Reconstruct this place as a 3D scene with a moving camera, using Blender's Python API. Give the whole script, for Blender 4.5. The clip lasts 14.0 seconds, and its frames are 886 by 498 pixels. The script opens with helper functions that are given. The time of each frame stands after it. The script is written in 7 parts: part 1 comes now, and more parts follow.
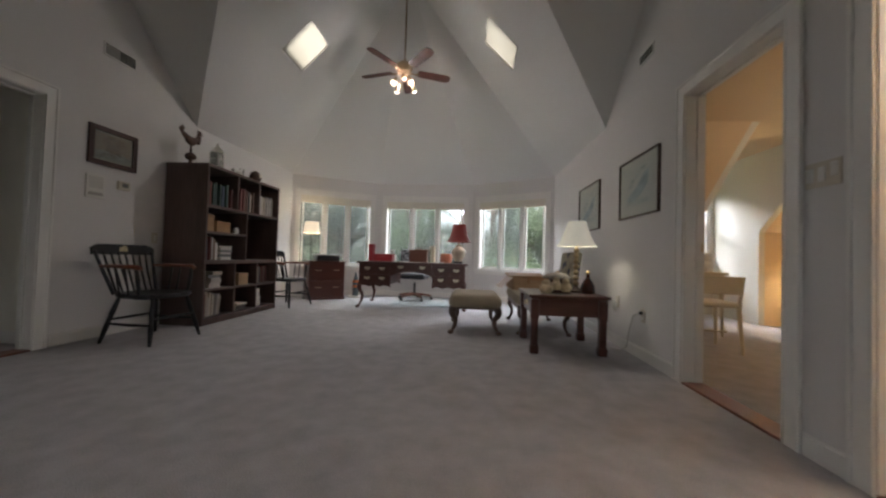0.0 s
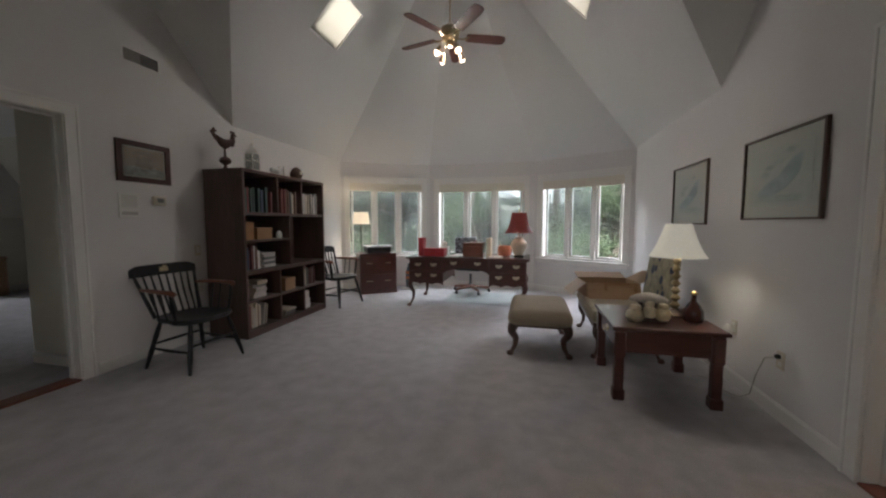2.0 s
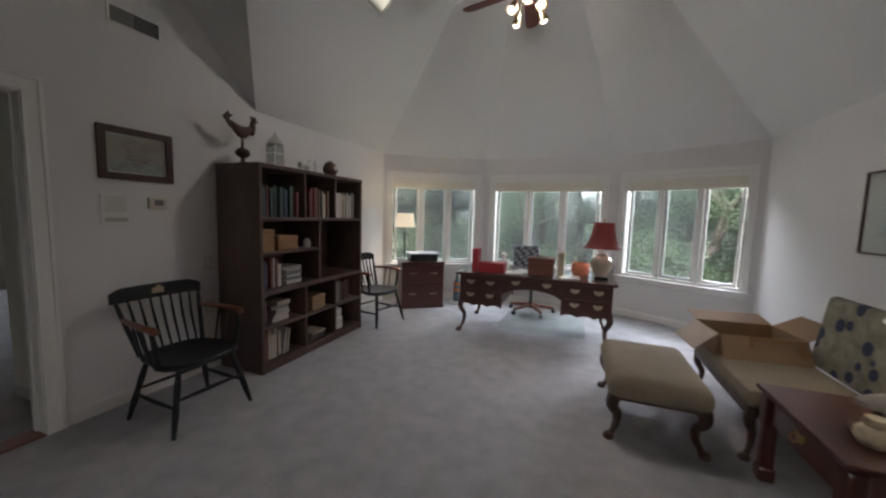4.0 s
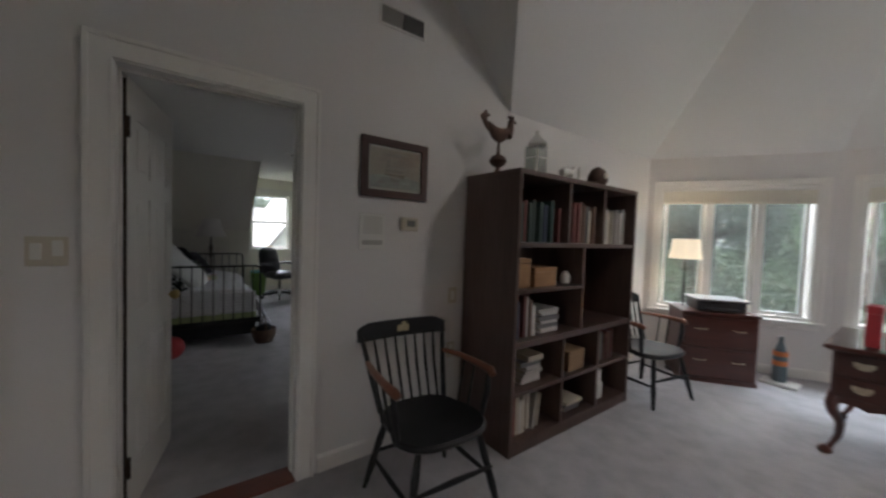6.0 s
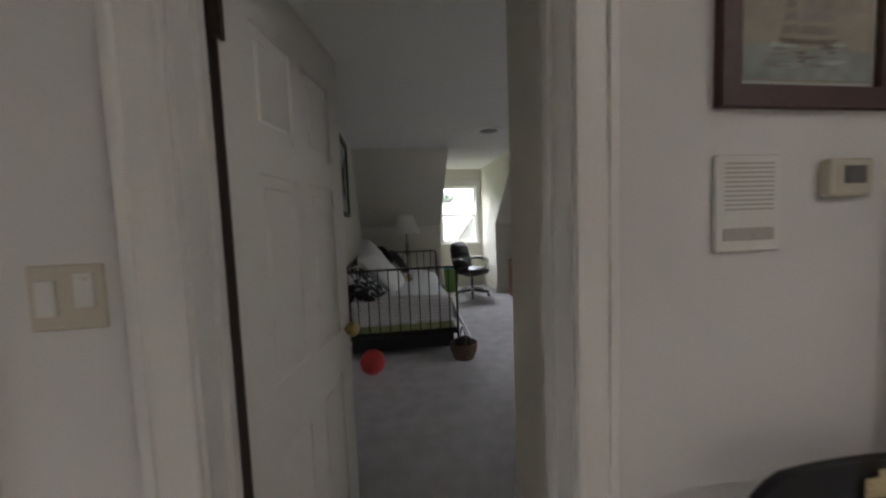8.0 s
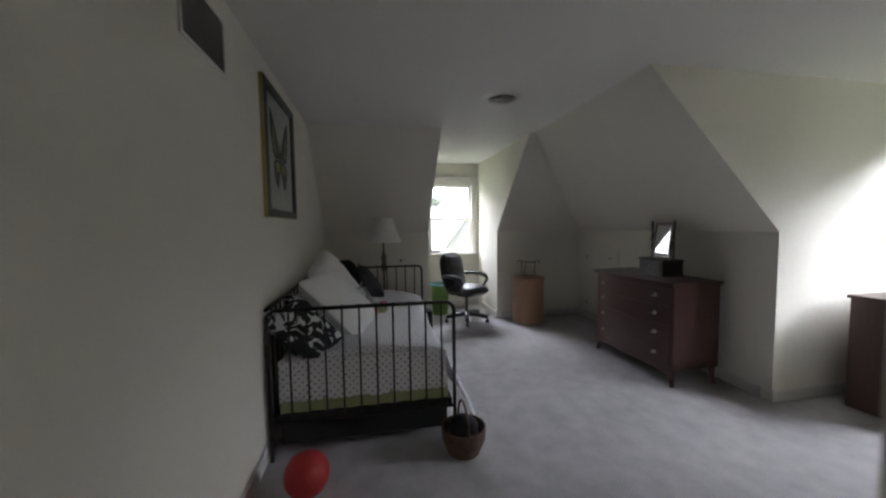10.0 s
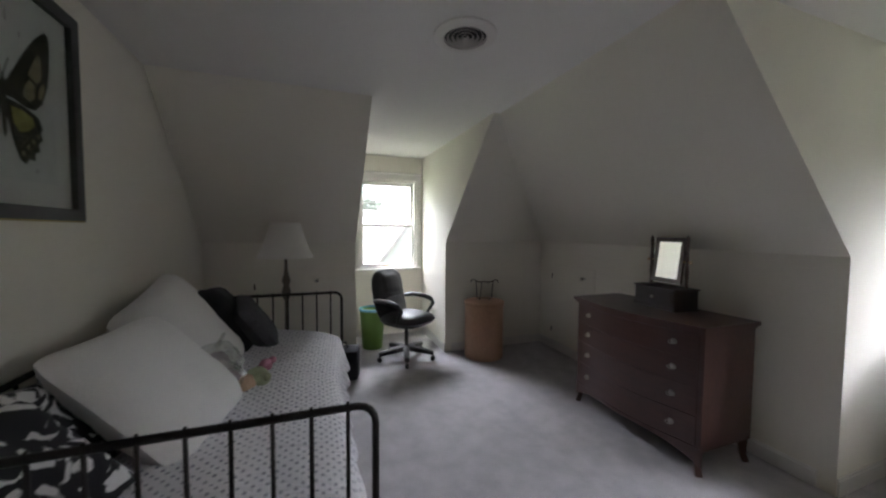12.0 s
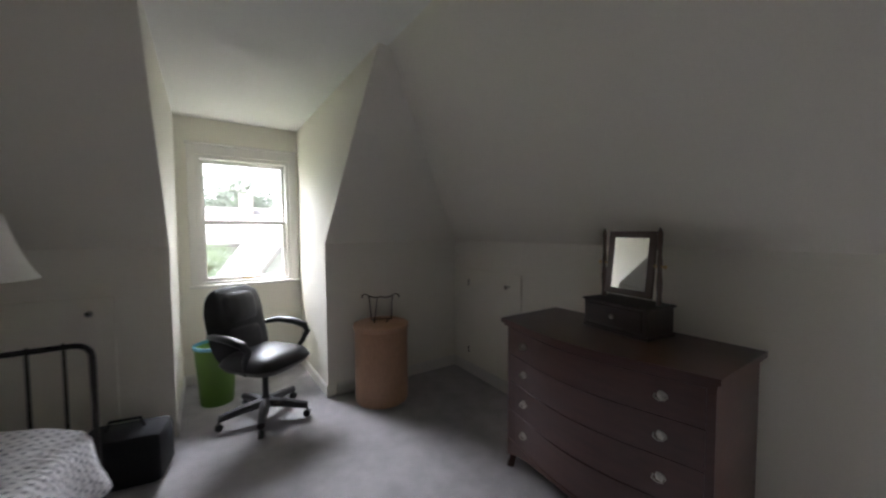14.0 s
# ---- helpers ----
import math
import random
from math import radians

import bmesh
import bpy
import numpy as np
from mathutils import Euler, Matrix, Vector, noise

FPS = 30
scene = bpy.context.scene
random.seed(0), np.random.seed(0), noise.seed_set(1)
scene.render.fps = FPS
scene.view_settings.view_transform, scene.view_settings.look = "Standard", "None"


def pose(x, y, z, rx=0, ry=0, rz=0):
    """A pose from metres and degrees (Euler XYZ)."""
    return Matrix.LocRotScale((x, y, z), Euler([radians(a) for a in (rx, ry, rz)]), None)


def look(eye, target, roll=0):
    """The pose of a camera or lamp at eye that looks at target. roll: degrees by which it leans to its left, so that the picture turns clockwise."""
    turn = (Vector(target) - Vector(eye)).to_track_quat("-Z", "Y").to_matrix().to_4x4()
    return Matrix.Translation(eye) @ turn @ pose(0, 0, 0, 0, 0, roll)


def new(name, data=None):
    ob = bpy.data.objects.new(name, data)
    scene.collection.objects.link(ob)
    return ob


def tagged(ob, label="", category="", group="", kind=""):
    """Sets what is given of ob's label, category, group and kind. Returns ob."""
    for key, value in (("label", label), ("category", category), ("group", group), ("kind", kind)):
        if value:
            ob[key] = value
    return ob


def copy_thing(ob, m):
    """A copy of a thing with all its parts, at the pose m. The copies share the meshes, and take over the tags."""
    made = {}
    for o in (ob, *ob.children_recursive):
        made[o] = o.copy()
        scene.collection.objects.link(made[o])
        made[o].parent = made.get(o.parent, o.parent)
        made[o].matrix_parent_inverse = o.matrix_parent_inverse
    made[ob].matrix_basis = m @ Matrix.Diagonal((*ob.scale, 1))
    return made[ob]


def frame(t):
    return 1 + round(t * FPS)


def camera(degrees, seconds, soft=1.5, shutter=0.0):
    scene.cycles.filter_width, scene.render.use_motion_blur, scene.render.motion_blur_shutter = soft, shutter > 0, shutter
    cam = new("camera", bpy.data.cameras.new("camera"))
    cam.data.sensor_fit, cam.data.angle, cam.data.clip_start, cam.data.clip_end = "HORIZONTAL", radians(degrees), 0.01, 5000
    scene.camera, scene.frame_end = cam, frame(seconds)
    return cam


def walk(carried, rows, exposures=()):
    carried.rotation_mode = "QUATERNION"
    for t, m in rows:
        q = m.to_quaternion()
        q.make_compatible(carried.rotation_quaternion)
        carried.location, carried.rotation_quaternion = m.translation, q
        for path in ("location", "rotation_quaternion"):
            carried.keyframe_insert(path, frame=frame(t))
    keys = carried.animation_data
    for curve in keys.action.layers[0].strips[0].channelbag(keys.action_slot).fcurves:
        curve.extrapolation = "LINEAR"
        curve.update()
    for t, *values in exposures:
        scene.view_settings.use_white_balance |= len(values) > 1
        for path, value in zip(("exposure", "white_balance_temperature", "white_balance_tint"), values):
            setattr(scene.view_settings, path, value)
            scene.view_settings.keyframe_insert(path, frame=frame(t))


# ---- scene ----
cam = camera(102.6, 14.0, soft=2.3, shutter=0.35)
PATH = [
    (0, (0.72, -0.375, 0.828), (0.571, 1.619, 0.876), 1.7),
    (0.5, (0.706, -0.224, 0.952), (0.367, 1.747, 0.971), 2.5),
    (1, (0.702, -0.083, 1.052), (0.232, 1.86, 1.016), 1.6),
    (1.5, (0.689, 0.063, 1.127), (0.196, 1.999, 1.029), 0.1),
    (2, (0.699, 0.23, 1.229), (0.224, 2.167, 1.083), -0.0),
    (4.5, (0.064, 1.294, 1.41), (-0.799, 3.088, 1.225), 2.1),
    (5, (-0.17, 1.442, 1.399), (-1.249, 3.123, 1.285), 2.6),
    (5.5, (-0.43, 1.572, 1.4), (-1.759, 3.066, 1.342), 2.1),
    (6, (-0.712, 1.663, 1.374), (-2.317, 2.854, 1.294), 2.0),
    (6.5, (-1.029, 1.701, 1.371), (-2.819, 2.582, 1.228), 1.0),
    (7, (-1.33, 1.724, 1.363), (-3.248, 2.259, 1.183), -0.5),
    (7.5, (-1.675, 1.75, 1.365), (-3.639, 2.081, 1.185), -1.9),
    (8, (-2.0, 1.802, 1.362), (-3.973, 2.098, 1.216), -2.1),
    (10.5, (-3.662, 2.03, 1.407), (-5.613, 2.453, 1.282), -0.2),
    (11, (-3.936, 2.092, 1.421), (-5.864, 2.609, 1.294), 0.1),
    (11.5, (-4.217, 2.175, 1.438), (-6.101, 2.84, 1.342), 0.3),
    (12, (-4.494, 2.288, 1.441), (-6.369, 2.98, 1.343), 0.4),
    (12.5, (-4.748, 2.381, 1.439), (-6.593, 3.147, 1.343), 0.3),
    (13, (-4.99, 2.545, 1.431), (-6.812, 3.367, 1.34), -0.4),
    (13.5, (-5.2, 2.709, 1.441), (-6.954, 3.665, 1.338), -0.8),
    (14, (-5.385, 2.928, 1.414), (-7.042, 4.043, 1.316), -0.4),
]
walk(cam, [(t, look(eye, aim, roll)) for t, eye, aim, roll in PATH], [(0, 2.5, 6200, 15), (2.2, 2.44, 6120, 15), (4.4, 2.38, 5950, 14), (5.5, 2.38, 5950, 14), (6.5, 2.82, 6050, 14), (7.0, 3.12, 6150, 15), (7.5, 3.28, 6200, 15), (8.2, 3.24, 6200, 15), (10.3, 3.42, 6100, 17), (14, 3.55, 6200, 18)])

# ---- world, sun, exposure ----
from mathutils.geometry import tessellate_polygon

world = bpy.data.worlds.new("sky")
scene.world = world
world.use_nodes = True
wn = world.node_tree.nodes
sky = wn.new("ShaderNodeTexSky")
sky.sky_type = "NISHITA"
sky.sun_disc = False
sky.sun_elevation = radians(50)
sky.sun_rotation = radians(198)
sky.air_density, sky.dust_density = 1.0, 1.5
grey = wn.new("ShaderNodeHueSaturation")
grey.inputs["Saturation"].default_value = 0.2
wn["Background"].inputs["Strength"].default_value = 0.15
world.node_tree.links.new(sky.outputs[0], grey.inputs["Color"])
world.node_tree.links.new(grey.outputs[0], wn["Background"].inputs["Color"])


def bulb(name, place, watts, color=(1.0, 0.82, 0.6), radius=0.035):
    ob = new(name, bpy.data.lights.new(name, "POINT"))
    ob.data.energy, ob.data.color, ob.data.shadow_soft_size = watts, color, radius
    ob.location = place
    return ob


def sky_panel(name, place, aim, w, h, watts, color=(0.94, 0.97, 1.0)):
    """Stands in for the open sky above the trees, outside a window and over its head."""
    ob = new(name, bpy.data.lights.new(name, "AREA"))
    ob.data.shape, ob.data.size, ob.data.size_y = "RECTANGLE", w, h
    ob.data.energy, ob.data.color = watts, color
    ob.matrix_world = look(place, aim)


sky_panel("sky_over_bay", (-0.23, 9.2, 3.9), (-0.23, 5.2, 0.0), 3.4, 1.6, 112)
sky_panel("sky_over_bay_west", (-3.6, 8.4, 3.9), (-1.0, 4.8, 0.0), 2.6, 1.6, 66)
sky_panel("sky_over_bay_east", (3.4, 8.6, 3.3), (-0.4, 4.8, 0.5), 2.2, 1.1, 110)
# added light from the south, through an assumed window out of view
sky_panel("sky_at_assumed_window", (-0.2, -6.2, 2.6), (-0.2, 0.5, 0.6), 2.6, 1.8, 16, (1.0, 0.93, 0.84))
sky_panel("sky_over_dormer", (-13.2, 3.1, 4.3), (-7.2, 3.0, 0.7), 3.4, 2.0, 125)
sky_panel("sky_over_north_dormer", (-3.2, 12.0, 3.7), (-6.0, 2.5, 0.7), 3.0, 1.4, 34)
sky_panel("sky_over_vanity", (4.4, 7.0, 2.9), (4.4, 5.0, 0.8), 0.9, 0.8, 6)

FAN = (-0.25, 4.45)
for k in range(4):
    a = radians(45 + 90 * k)
    c, s = math.cos(a), math.sin(a)
    ob = new("fan_bulb", bpy.data.lights.new("fan_bulb", "SPOT"))
    ob.data.energy, ob.data.color, ob.data.shadow_soft_size = 3.4, (1.0, 0.92, 0.82), 0.05
    ob.data.spot_size, ob.data.spot_blend = radians(160), 0.9
    ob.matrix_world = look((FAN[0] + 0.17 * c, FAN[1] + 0.17 * s, 3.08), (FAN[0] + 0.9 * c, FAN[1] + 0.9 * s, 2.05))
bulb("fan_spill", (FAN[0], FAN[1], 3.25), 1.7, (1.0, 0.92, 0.82), 0.02)
bulb("side_table_bulb", (1.78, 3.24, 1.10), 0.6, (1.0, 0.93, 0.8))
bulb("desk_bulb", (0.545, 5.44, 1.22), 0.8)
bulb("reading_bulb", (-2.22, 6.03, 1.34), 1.6)
bulb("east_room_bulb", (5.35, 4.45, 1.25), 5.0, (1.0, 0.72, 0.38))
bulb("east_hall_bulb", (4.2, 2.6, 2.25), 2.4, (1.0, 0.8, 0.56), 0.1)
bulb("stair_hall_bulb", (3.3, 0.65, 2.2), 7.0, (1.0, 0.9, 0.78), 0.1)
bulb("west_room_bulb", (-5.6, -1.0, 1.9), 0.85, (1.0, 0.82, 0.6), 0.1)

sun = new("sun", bpy.data.lights.new("sun", "SUN"))
sun.data.energy, sun.data.angle, sun.data.color = 3.8, radians(20), (1.0, 0.97, 0.93)
sun.matrix_world = look((0, 0, 20), (3, 9, 0))


# ---- materials ----
def tint(c, k):
    return tuple(min(1.0, v * k) for v in c[:3]) + (1.0,)


def material(name, color, rough=0.6, metal=0.0, fine=60.0, coarse=3.0, vary=0.12, bump=0.15, stretch=(1, 1, 1), coat=0.0, vary_object=0.0, spec=0.5):
    """Base colour broken up at two scales, with a fine relief."""
    m = bpy.data.materials.new(name)
    m.use_nodes = True
    nt, n = m.node_tree, m.node_tree.nodes
    bs = n["Principled BSDF"]
    bs.inputs["Roughness"].default_value = rough
    bs.inputs["Metallic"].default_value = metal
    bs.inputs["Coat Weight"].default_value = coat
    bs.inputs["Specular IOR Level"].default_value = spec
    tc, mp = n.new("ShaderNodeTexCoord"), n.new("ShaderNodeMapping")
    mp.inputs["Scale"].default_value = stretch
    nt.links.new(tc.outputs["Object"], mp.inputs["Vector"])
    n1, n2 = n.new("ShaderNodeTexNoise"), n.new("ShaderNodeTexNoise")
    n1.inputs["Scale"].default_value, n2.inputs["Scale"].default_value = fine, coarse
    n1.inputs["Detail"].default_value, n2.inputs["Detail"].default_value = 5, 4
    for q in (n1, n2):
        nt.links.new(mp.outputs[0], q.inputs["Vector"])
    mix = n.new("ShaderNodeMath")
    mix.operation = "ADD"
    nt.links.new(n1.outputs["Fac"], mix.inputs[0])
    nt.links.new(n2.outputs["Fac"], mix.inputs[1])
    ramp = n.new("ShaderNodeMapRange")
    ramp.inputs["From Min"].default_value, ramp.inputs["From Max"].default_value = 0.6, 1.4
    nt.links.new(mix.outputs[0], ramp.inputs["Value"])
    cm = n.new("ShaderNodeMix")
    cm.data_type = "RGBA"
    cm.inputs["A"].default_value, cm.inputs["B"].default_value = tint(color, 1 - vary), tint(color, 1 + vary)
    nt.links.new(ramp.outputs[0], cm.inputs["Factor"])
    out = cm.outputs["Result"]
    if vary_object:
        oi, hs = n.new("ShaderNodeObjectInfo"), n.new("ShaderNodeHueSaturation")
        mr = n.new("ShaderNodeMapRange")
        mr.inputs["To Min"].default_value, mr.inputs["To Max"].default_value = 1 - vary_object, 1 + vary_object
        nt.links.new(oi.outputs["Random"], mr.inputs["Value"])
        nt.links.new(mr.outputs[0], hs.inputs["Value"])
        nt.links.new(out, hs.inputs["Color"])
        out = hs.outputs["Color"]
    nt.links.new(out, bs.inputs["Base Color"])
    if bump:
        bp = n.new("ShaderNodeBump")
        bp.inputs["Strength"].default_value, bp.inputs["Distance"].default_value = bump, 0.01
        nt.links.new(n1.outputs["Fac"], bp.inputs["Height"])
        nt.links.new(bp.outputs[0], bs.inputs["Normal"])
    return m


def glowing(name, color, strength, base=(0.8, 0.75, 0.65)):
    m = material(name, base, 0.6, fine=120, bump=0.05)
    bs = m.node_tree.nodes["Principled BSDF"]
    bs.inputs["Emission Color"].default_value = (*color, 1)
    bs.inputs["Emission Strength"].default_value = strength
    return m


def glass_material(name, rough=0.0, clear=0.92):
    m = bpy.data.materials.new(name)
    m.use_nodes = True
    nt, n = m.node_tree, m.node_tree.nodes
    out = n["Material Output"]
    tr, gl, mx = n.new("ShaderNodeBsdfTransparent"), n.new("ShaderNodeBsdfGlossy"), n.new("ShaderNodeMixShader")
    gl.inputs["Roughness"].default_value = rough
    tr.inputs["Color"].default_value = (0.95, 0.97, 0.96, 1)
    mx.inputs[0].default_value = 1 - clear
    nt.links.new(tr.outputs[0], mx.inputs[1])
    nt.links.new(gl.outputs[0], mx.inputs[2])
    nt.links.new(mx.outputs[0], out.inputs["Surface"])
    return m


def mesh_material(name, color, cover):
    """Fine woven mesh: part see-through, part matt."""
    m = glass_material(name, 0.5, 1 - cover)
    nt, n = m.node_tree, m.node_tree.nodes
    df = n.new("ShaderNodeBsdfDiffuse")
    df.inputs["Color"].default_value = (*color, 1)
    nt.links.new(df.outputs[0], n["Mix Shader"].inputs[2])
    return m


wall_paint = material("wall_paint", (0.67, 0.65, 0.63), 0.75, fine=180, coarse=1.2, vary=0.03, bump=0.06)
ceiling_paint = material("ceiling_paint", (0.66, 0.65, 0.635), 0.85, fine=150, coarse=1.0, vary=0.03, bump=0.05)
cream_paint = material("cream_paint", (0.81, 0.78, 0.69), 0.75, fine=180, coarse=1.2, vary=0.03, bump=0.06)
bed_ceiling_paint = material("bed_ceiling_paint", (0.80, 0.785, 0.755), 0.85, fine=150, coarse=1.0, vary=0.03, bump=0.05)
ochre_paint = material("ochre_paint", (0.62, 0.50, 0.20), 0.75, fine=180, coarse=1.2, vary=0.04, bump=0.06)
peach_paint = material("peach_paint", (0.76, 0.60, 0.38), 0.75, fine=180, coarse=1.2, vary=0.04, bump=0.06)
trim_white = material("trim_white", (0.74, 0.72, 0.68), 0.4, fine=90, coarse=2, vary=0.03, bump=0.03)
carpet = material("carpet_pile", (0.47, 0.455, 0.462), 0.98, fine=150, coarse=7, vary=0.22, bump=0.9, spec=0.1)
dark_wood = material("dark_walnut", (0.085, 0.05, 0.04), 0.38, fine=40, coarse=5, vary=0.35, bump=0.05, stretch=(1, 1, 0.12), coat=0.15)
red_wood = material("mahogany", (0.075, 0.022, 0.015), 0.3, fine=40, coarse=5, vary=0.3, bump=0.04, stretch=(0.15, 1, 1), coat=0.35)
chest_wood = material("cherry_veneer", (0.062, 0.026, 0.019), 0.33, fine=38, coarse=4, vary=0.3, bump=0.04, stretch=(0.15, 1, 1), coat=0.25)
threshold_wood = material("threshold_wood", (0.16, 0.05, 0.03), 0.35, fine=40, coarse=6, vary=0.25, bump=0.05, stretch=(1, 0.15, 1))
black_paint = material("black_lacquer", (0.012, 0.012, 0.013), 0.43, fine=80, coarse=6, vary=0.3, bump=0.03, coat=0.12, spec=0.3)
arm_wood = material("worn_cherry_arm", (0.20, 0.065, 0.03), 0.35, fine=50, coarse=8, vary=0.3, bump=0.04, coat=0.3)
brass = material("brass", (0.55, 0.40, 0.18), 0.3, 1.0, fine=90, coarse=8, vary=0.15, bump=0.03)
chrome = material("chrome", (0.6, 0.6, 0.6), 0.2, 1.0, fine=90, coarse=8, vary=0.08, bump=0.0)
iron = material("dark_iron", (0.035, 0.032, 0.03), 0.5, 0.7, fine=120, coarse=8, vary=0.3, bump=0.1)
pane_glass = glass_material("window_glass")
M = {}


# ---- mesh helpers ----
def part(name, bm, mat, parent=None, label="", smooth=False, at=None):
    me = bpy.data.meshes.new(name)
    bmesh.ops.recalc_face_normals(bm, faces=bm.faces[:])
    if smooth:
        for f in bm.faces:
            f.smooth = True
        for e in bm.edges:
            if len(e.link_faces) == 2 and e.calc_face_angle(0) > radians(38):
                e.smooth = False
    bm.to_mesh(me)
    bm.free()
    me.materials.append(mat)
    ob = new(name, me)
    if at is not None:
        ob.matrix_basis = at
    if parent:
        ob.parent = parent
    if label:
        ob["label"] = label
    return ob


def thing(name, m, label, category, group=""):
    ob = new(name)
    ob.empty_display_size = 0.1
    ob.matrix_basis = m
    return tagged(ob, label, category, group)


def structure(name, bm, mat, label="", category=""):
    return tagged(part(name, bm, mat), label, category, kind="structure")


def plate(outer, holes, off, bm=None):
    """A slab: a flat outline with holes, thickened by the vector off."""
    bm = bm or bmesh.new()
    loops = [[Vector(p) for p in outer]] + [[Vector(p) for p in h] for h in holes]
    off = Vector(off)
    flat = [p for l in loops for p in l]
    a = [bm.verts.new(p) for p in flat]
    b = [bm.verts.new(p + off) for p in flat]
    for i, j, k in tessellate_polygon(loops):
        bm.faces.new((a[i], a[j], a[k]))
        bm.faces.new((b[k], b[j], b[i]))
    s = 0
    for l in loops:
        n = len(l)
        for i in range(n):
            j = (i + 1) % n
            bm.faces.new((a[s + i], a[s + j], b[s + j], b[s + i]))
        s += n
    return bm


def box(bm, c, s, r=0.0, m=None, seg=2):
    """A box of size s at c with rounded edges."""
    res = bmesh.ops.create_cube(bm, size=1.0)
    vs = res["verts"]
    for v in vs:
        v.co = Vector((v.co.x * s[0], v.co.y * s[1], v.co.z * s[2]))
    if r > 0:
        es = list({e for v in vs for e in v.link_edges})
        out = bmesh.ops.bevel(bm, geom=es, offset=min(r, min(s) * 0.45), segments=seg, profile=0.5, affect="EDGES")
        vs = list({v for f in out["faces"] for v in f.verts} | {v for v in vs if v.is_valid})
        seen, stack = set(vs), list(vs)
        while stack:
            for e in stack.pop().link_edges:
                for w in e.verts:
                    if w not in seen:
                        seen.add(w)
                        stack.append(w)
        vs = list(seen)
    for v in vs:
        v.co = (m @ v.co if m else v.co) + Vector(c)
    return bm


def boxes(*items, r=0.004):
    bm = bmesh.new()
    for it in items:
        box(bm, it[0], it[1], it[2] if len(it) > 2 else r)
    return bm


def lathe(profile, seg=20, bm=None, c=(0, 0, 0), sx=1.0, sy=1.0, hollow=False):
    """Turns a profile of (radius, height) about the z axis."""
    bm = bm or bmesh.new()
    c = Vector(c)
    rings = []
    for r, z in profile:
        if r < 1e-5:
            rings.append([bm.verts.new(c + Vector((0, 0, z)))])
        else:
            rings.append([bm.verts.new(c + Vector((sx * r * math.cos(2 * math.pi * i / seg), sy * r * math.sin(2 * math.pi * i / seg), z))) for i in range(seg)])
    for a, b in zip(rings, rings[1:] + (rings[:1] if hollow else [])):
        for i in range(seg):
            j = (i + 1) % seg
            q = [a[i % len(a)], a[j % len(a)], b[j % len(b)], b[i % len(b)]]
            q = list(dict.fromkeys(q))
            if len(q) > 2:
                bm.faces.new(q)
    for ring in (rings[0], rings[-1]):
        if len(ring) > 2 and not hollow:
            bm.faces.new(ring)
    return bm


def tube(pts, radii, seg=8, bm=None, sq=1.0):
    """A round bar along points; radii one number or one for each point."""
    bm = bm or bmesh.new()
    pts = [Vector(p) for p in pts]
    if not hasattr(radii, "__len__"):
        radii = [radii] * len(pts)
    rings = []
    ref = None
    for i, p in enumerate(pts):
        d = (pts[min(i + 1, len(pts) - 1)] - pts[max(i - 1, 0)]).normalized()
        if ref is None:
            ref = Vector((0, 0, 1)) if abs(d.z) < 0.9 else Vector((1, 0, 0))
        u = (ref - d * ref.dot(d)).normalized()
        ref = u
        w = d.cross(u)
        rings.append([bm.verts.new(p + radii[i] * (math.cos(2 * math.pi * k / seg) * u + sq * math.sin(2 * math.pi * k / seg) * w)) for k in range(seg)])
    for a, b in zip(rings, rings[1:]):
        for i in range(seg):
            j = (i + 1) % seg
            bm.faces.new((a[i], a[j], b[j], b[i]))
    bm.faces.new(rings[0])
    bm.faces.new(rings[-1])
    return bm


def arc(fn, n):
    return [fn(i / n) for i in range(n + 1)]


# ---- the plan ----
XL, XR, T = -2.69, 2.23, 0.115          # side walls of the vaulted room
XC = (XL + XR) / 2
EAVE, APEX, YA = 2.35, 2.35 + (XR - XL) / 2, 4.55
YB, YS, HB = 7.0, 6.16, 1.0            # bay front, bay shoulders, half front
ROOF = 6.1                             # roof slope z = ROOF - y
YE = ROOF - EAVE
YF = ROOF - 5.0
BACK = -3.0
SZ = 2.47                              # bedroom ceiling
WX, WY, SY = -8.42, 5.12, 1.31         # bedroom knee walls and long wall
KZ = 1.32


def side_wall(x, dx, doors):
    lo = [(BACK, 0)]
    for a, b, h in doors:
        lo += [(a, 0), (a, h), (b, h), (b, 0)]
    lo += [(YS, 0), (YS, EAVE + 0.06), (YE, EAVE + 0.06), (YF, 5.06), (BACK, 5.06)]
    return plate([(x, y, z) for y, z in lo], [], (dx, 0, 0))


D_BED, D_TWO = (1.432, 2.192, 2.048), (0.232, 1.048, 2.048)
D_THREE, D_FOUR = (1.426, 2.258, 2.048), (0.25, 1.068, 2.048)
structure("wall_west", side_wall(XL, -T, [D_TWO, D_BED]), wall_paint, "off-white painted wall with two doorways", "wall")
structure("wall_east", side_wall(XR, T, [D_FOUR, D_THREE]), wall_paint, "off-white painted wall with two doorways", "wall")
# unseen wall; its opening is assumed, to let light in from behind
structure("wall_south", plate([(XL - T, BACK, 0), (XR + T, BACK, 0), (XR + T, BACK, 5.06), (XL - T, BACK, 5.06)], [[(-.7, BACK, .9), (.3, BACK, .9), (.3, BACK, 2.1), (-.7, BACK, 2.1)]], (0, -T, 0)), wall_paint, "plain off-white painted end wall with an assumed window", "wall")

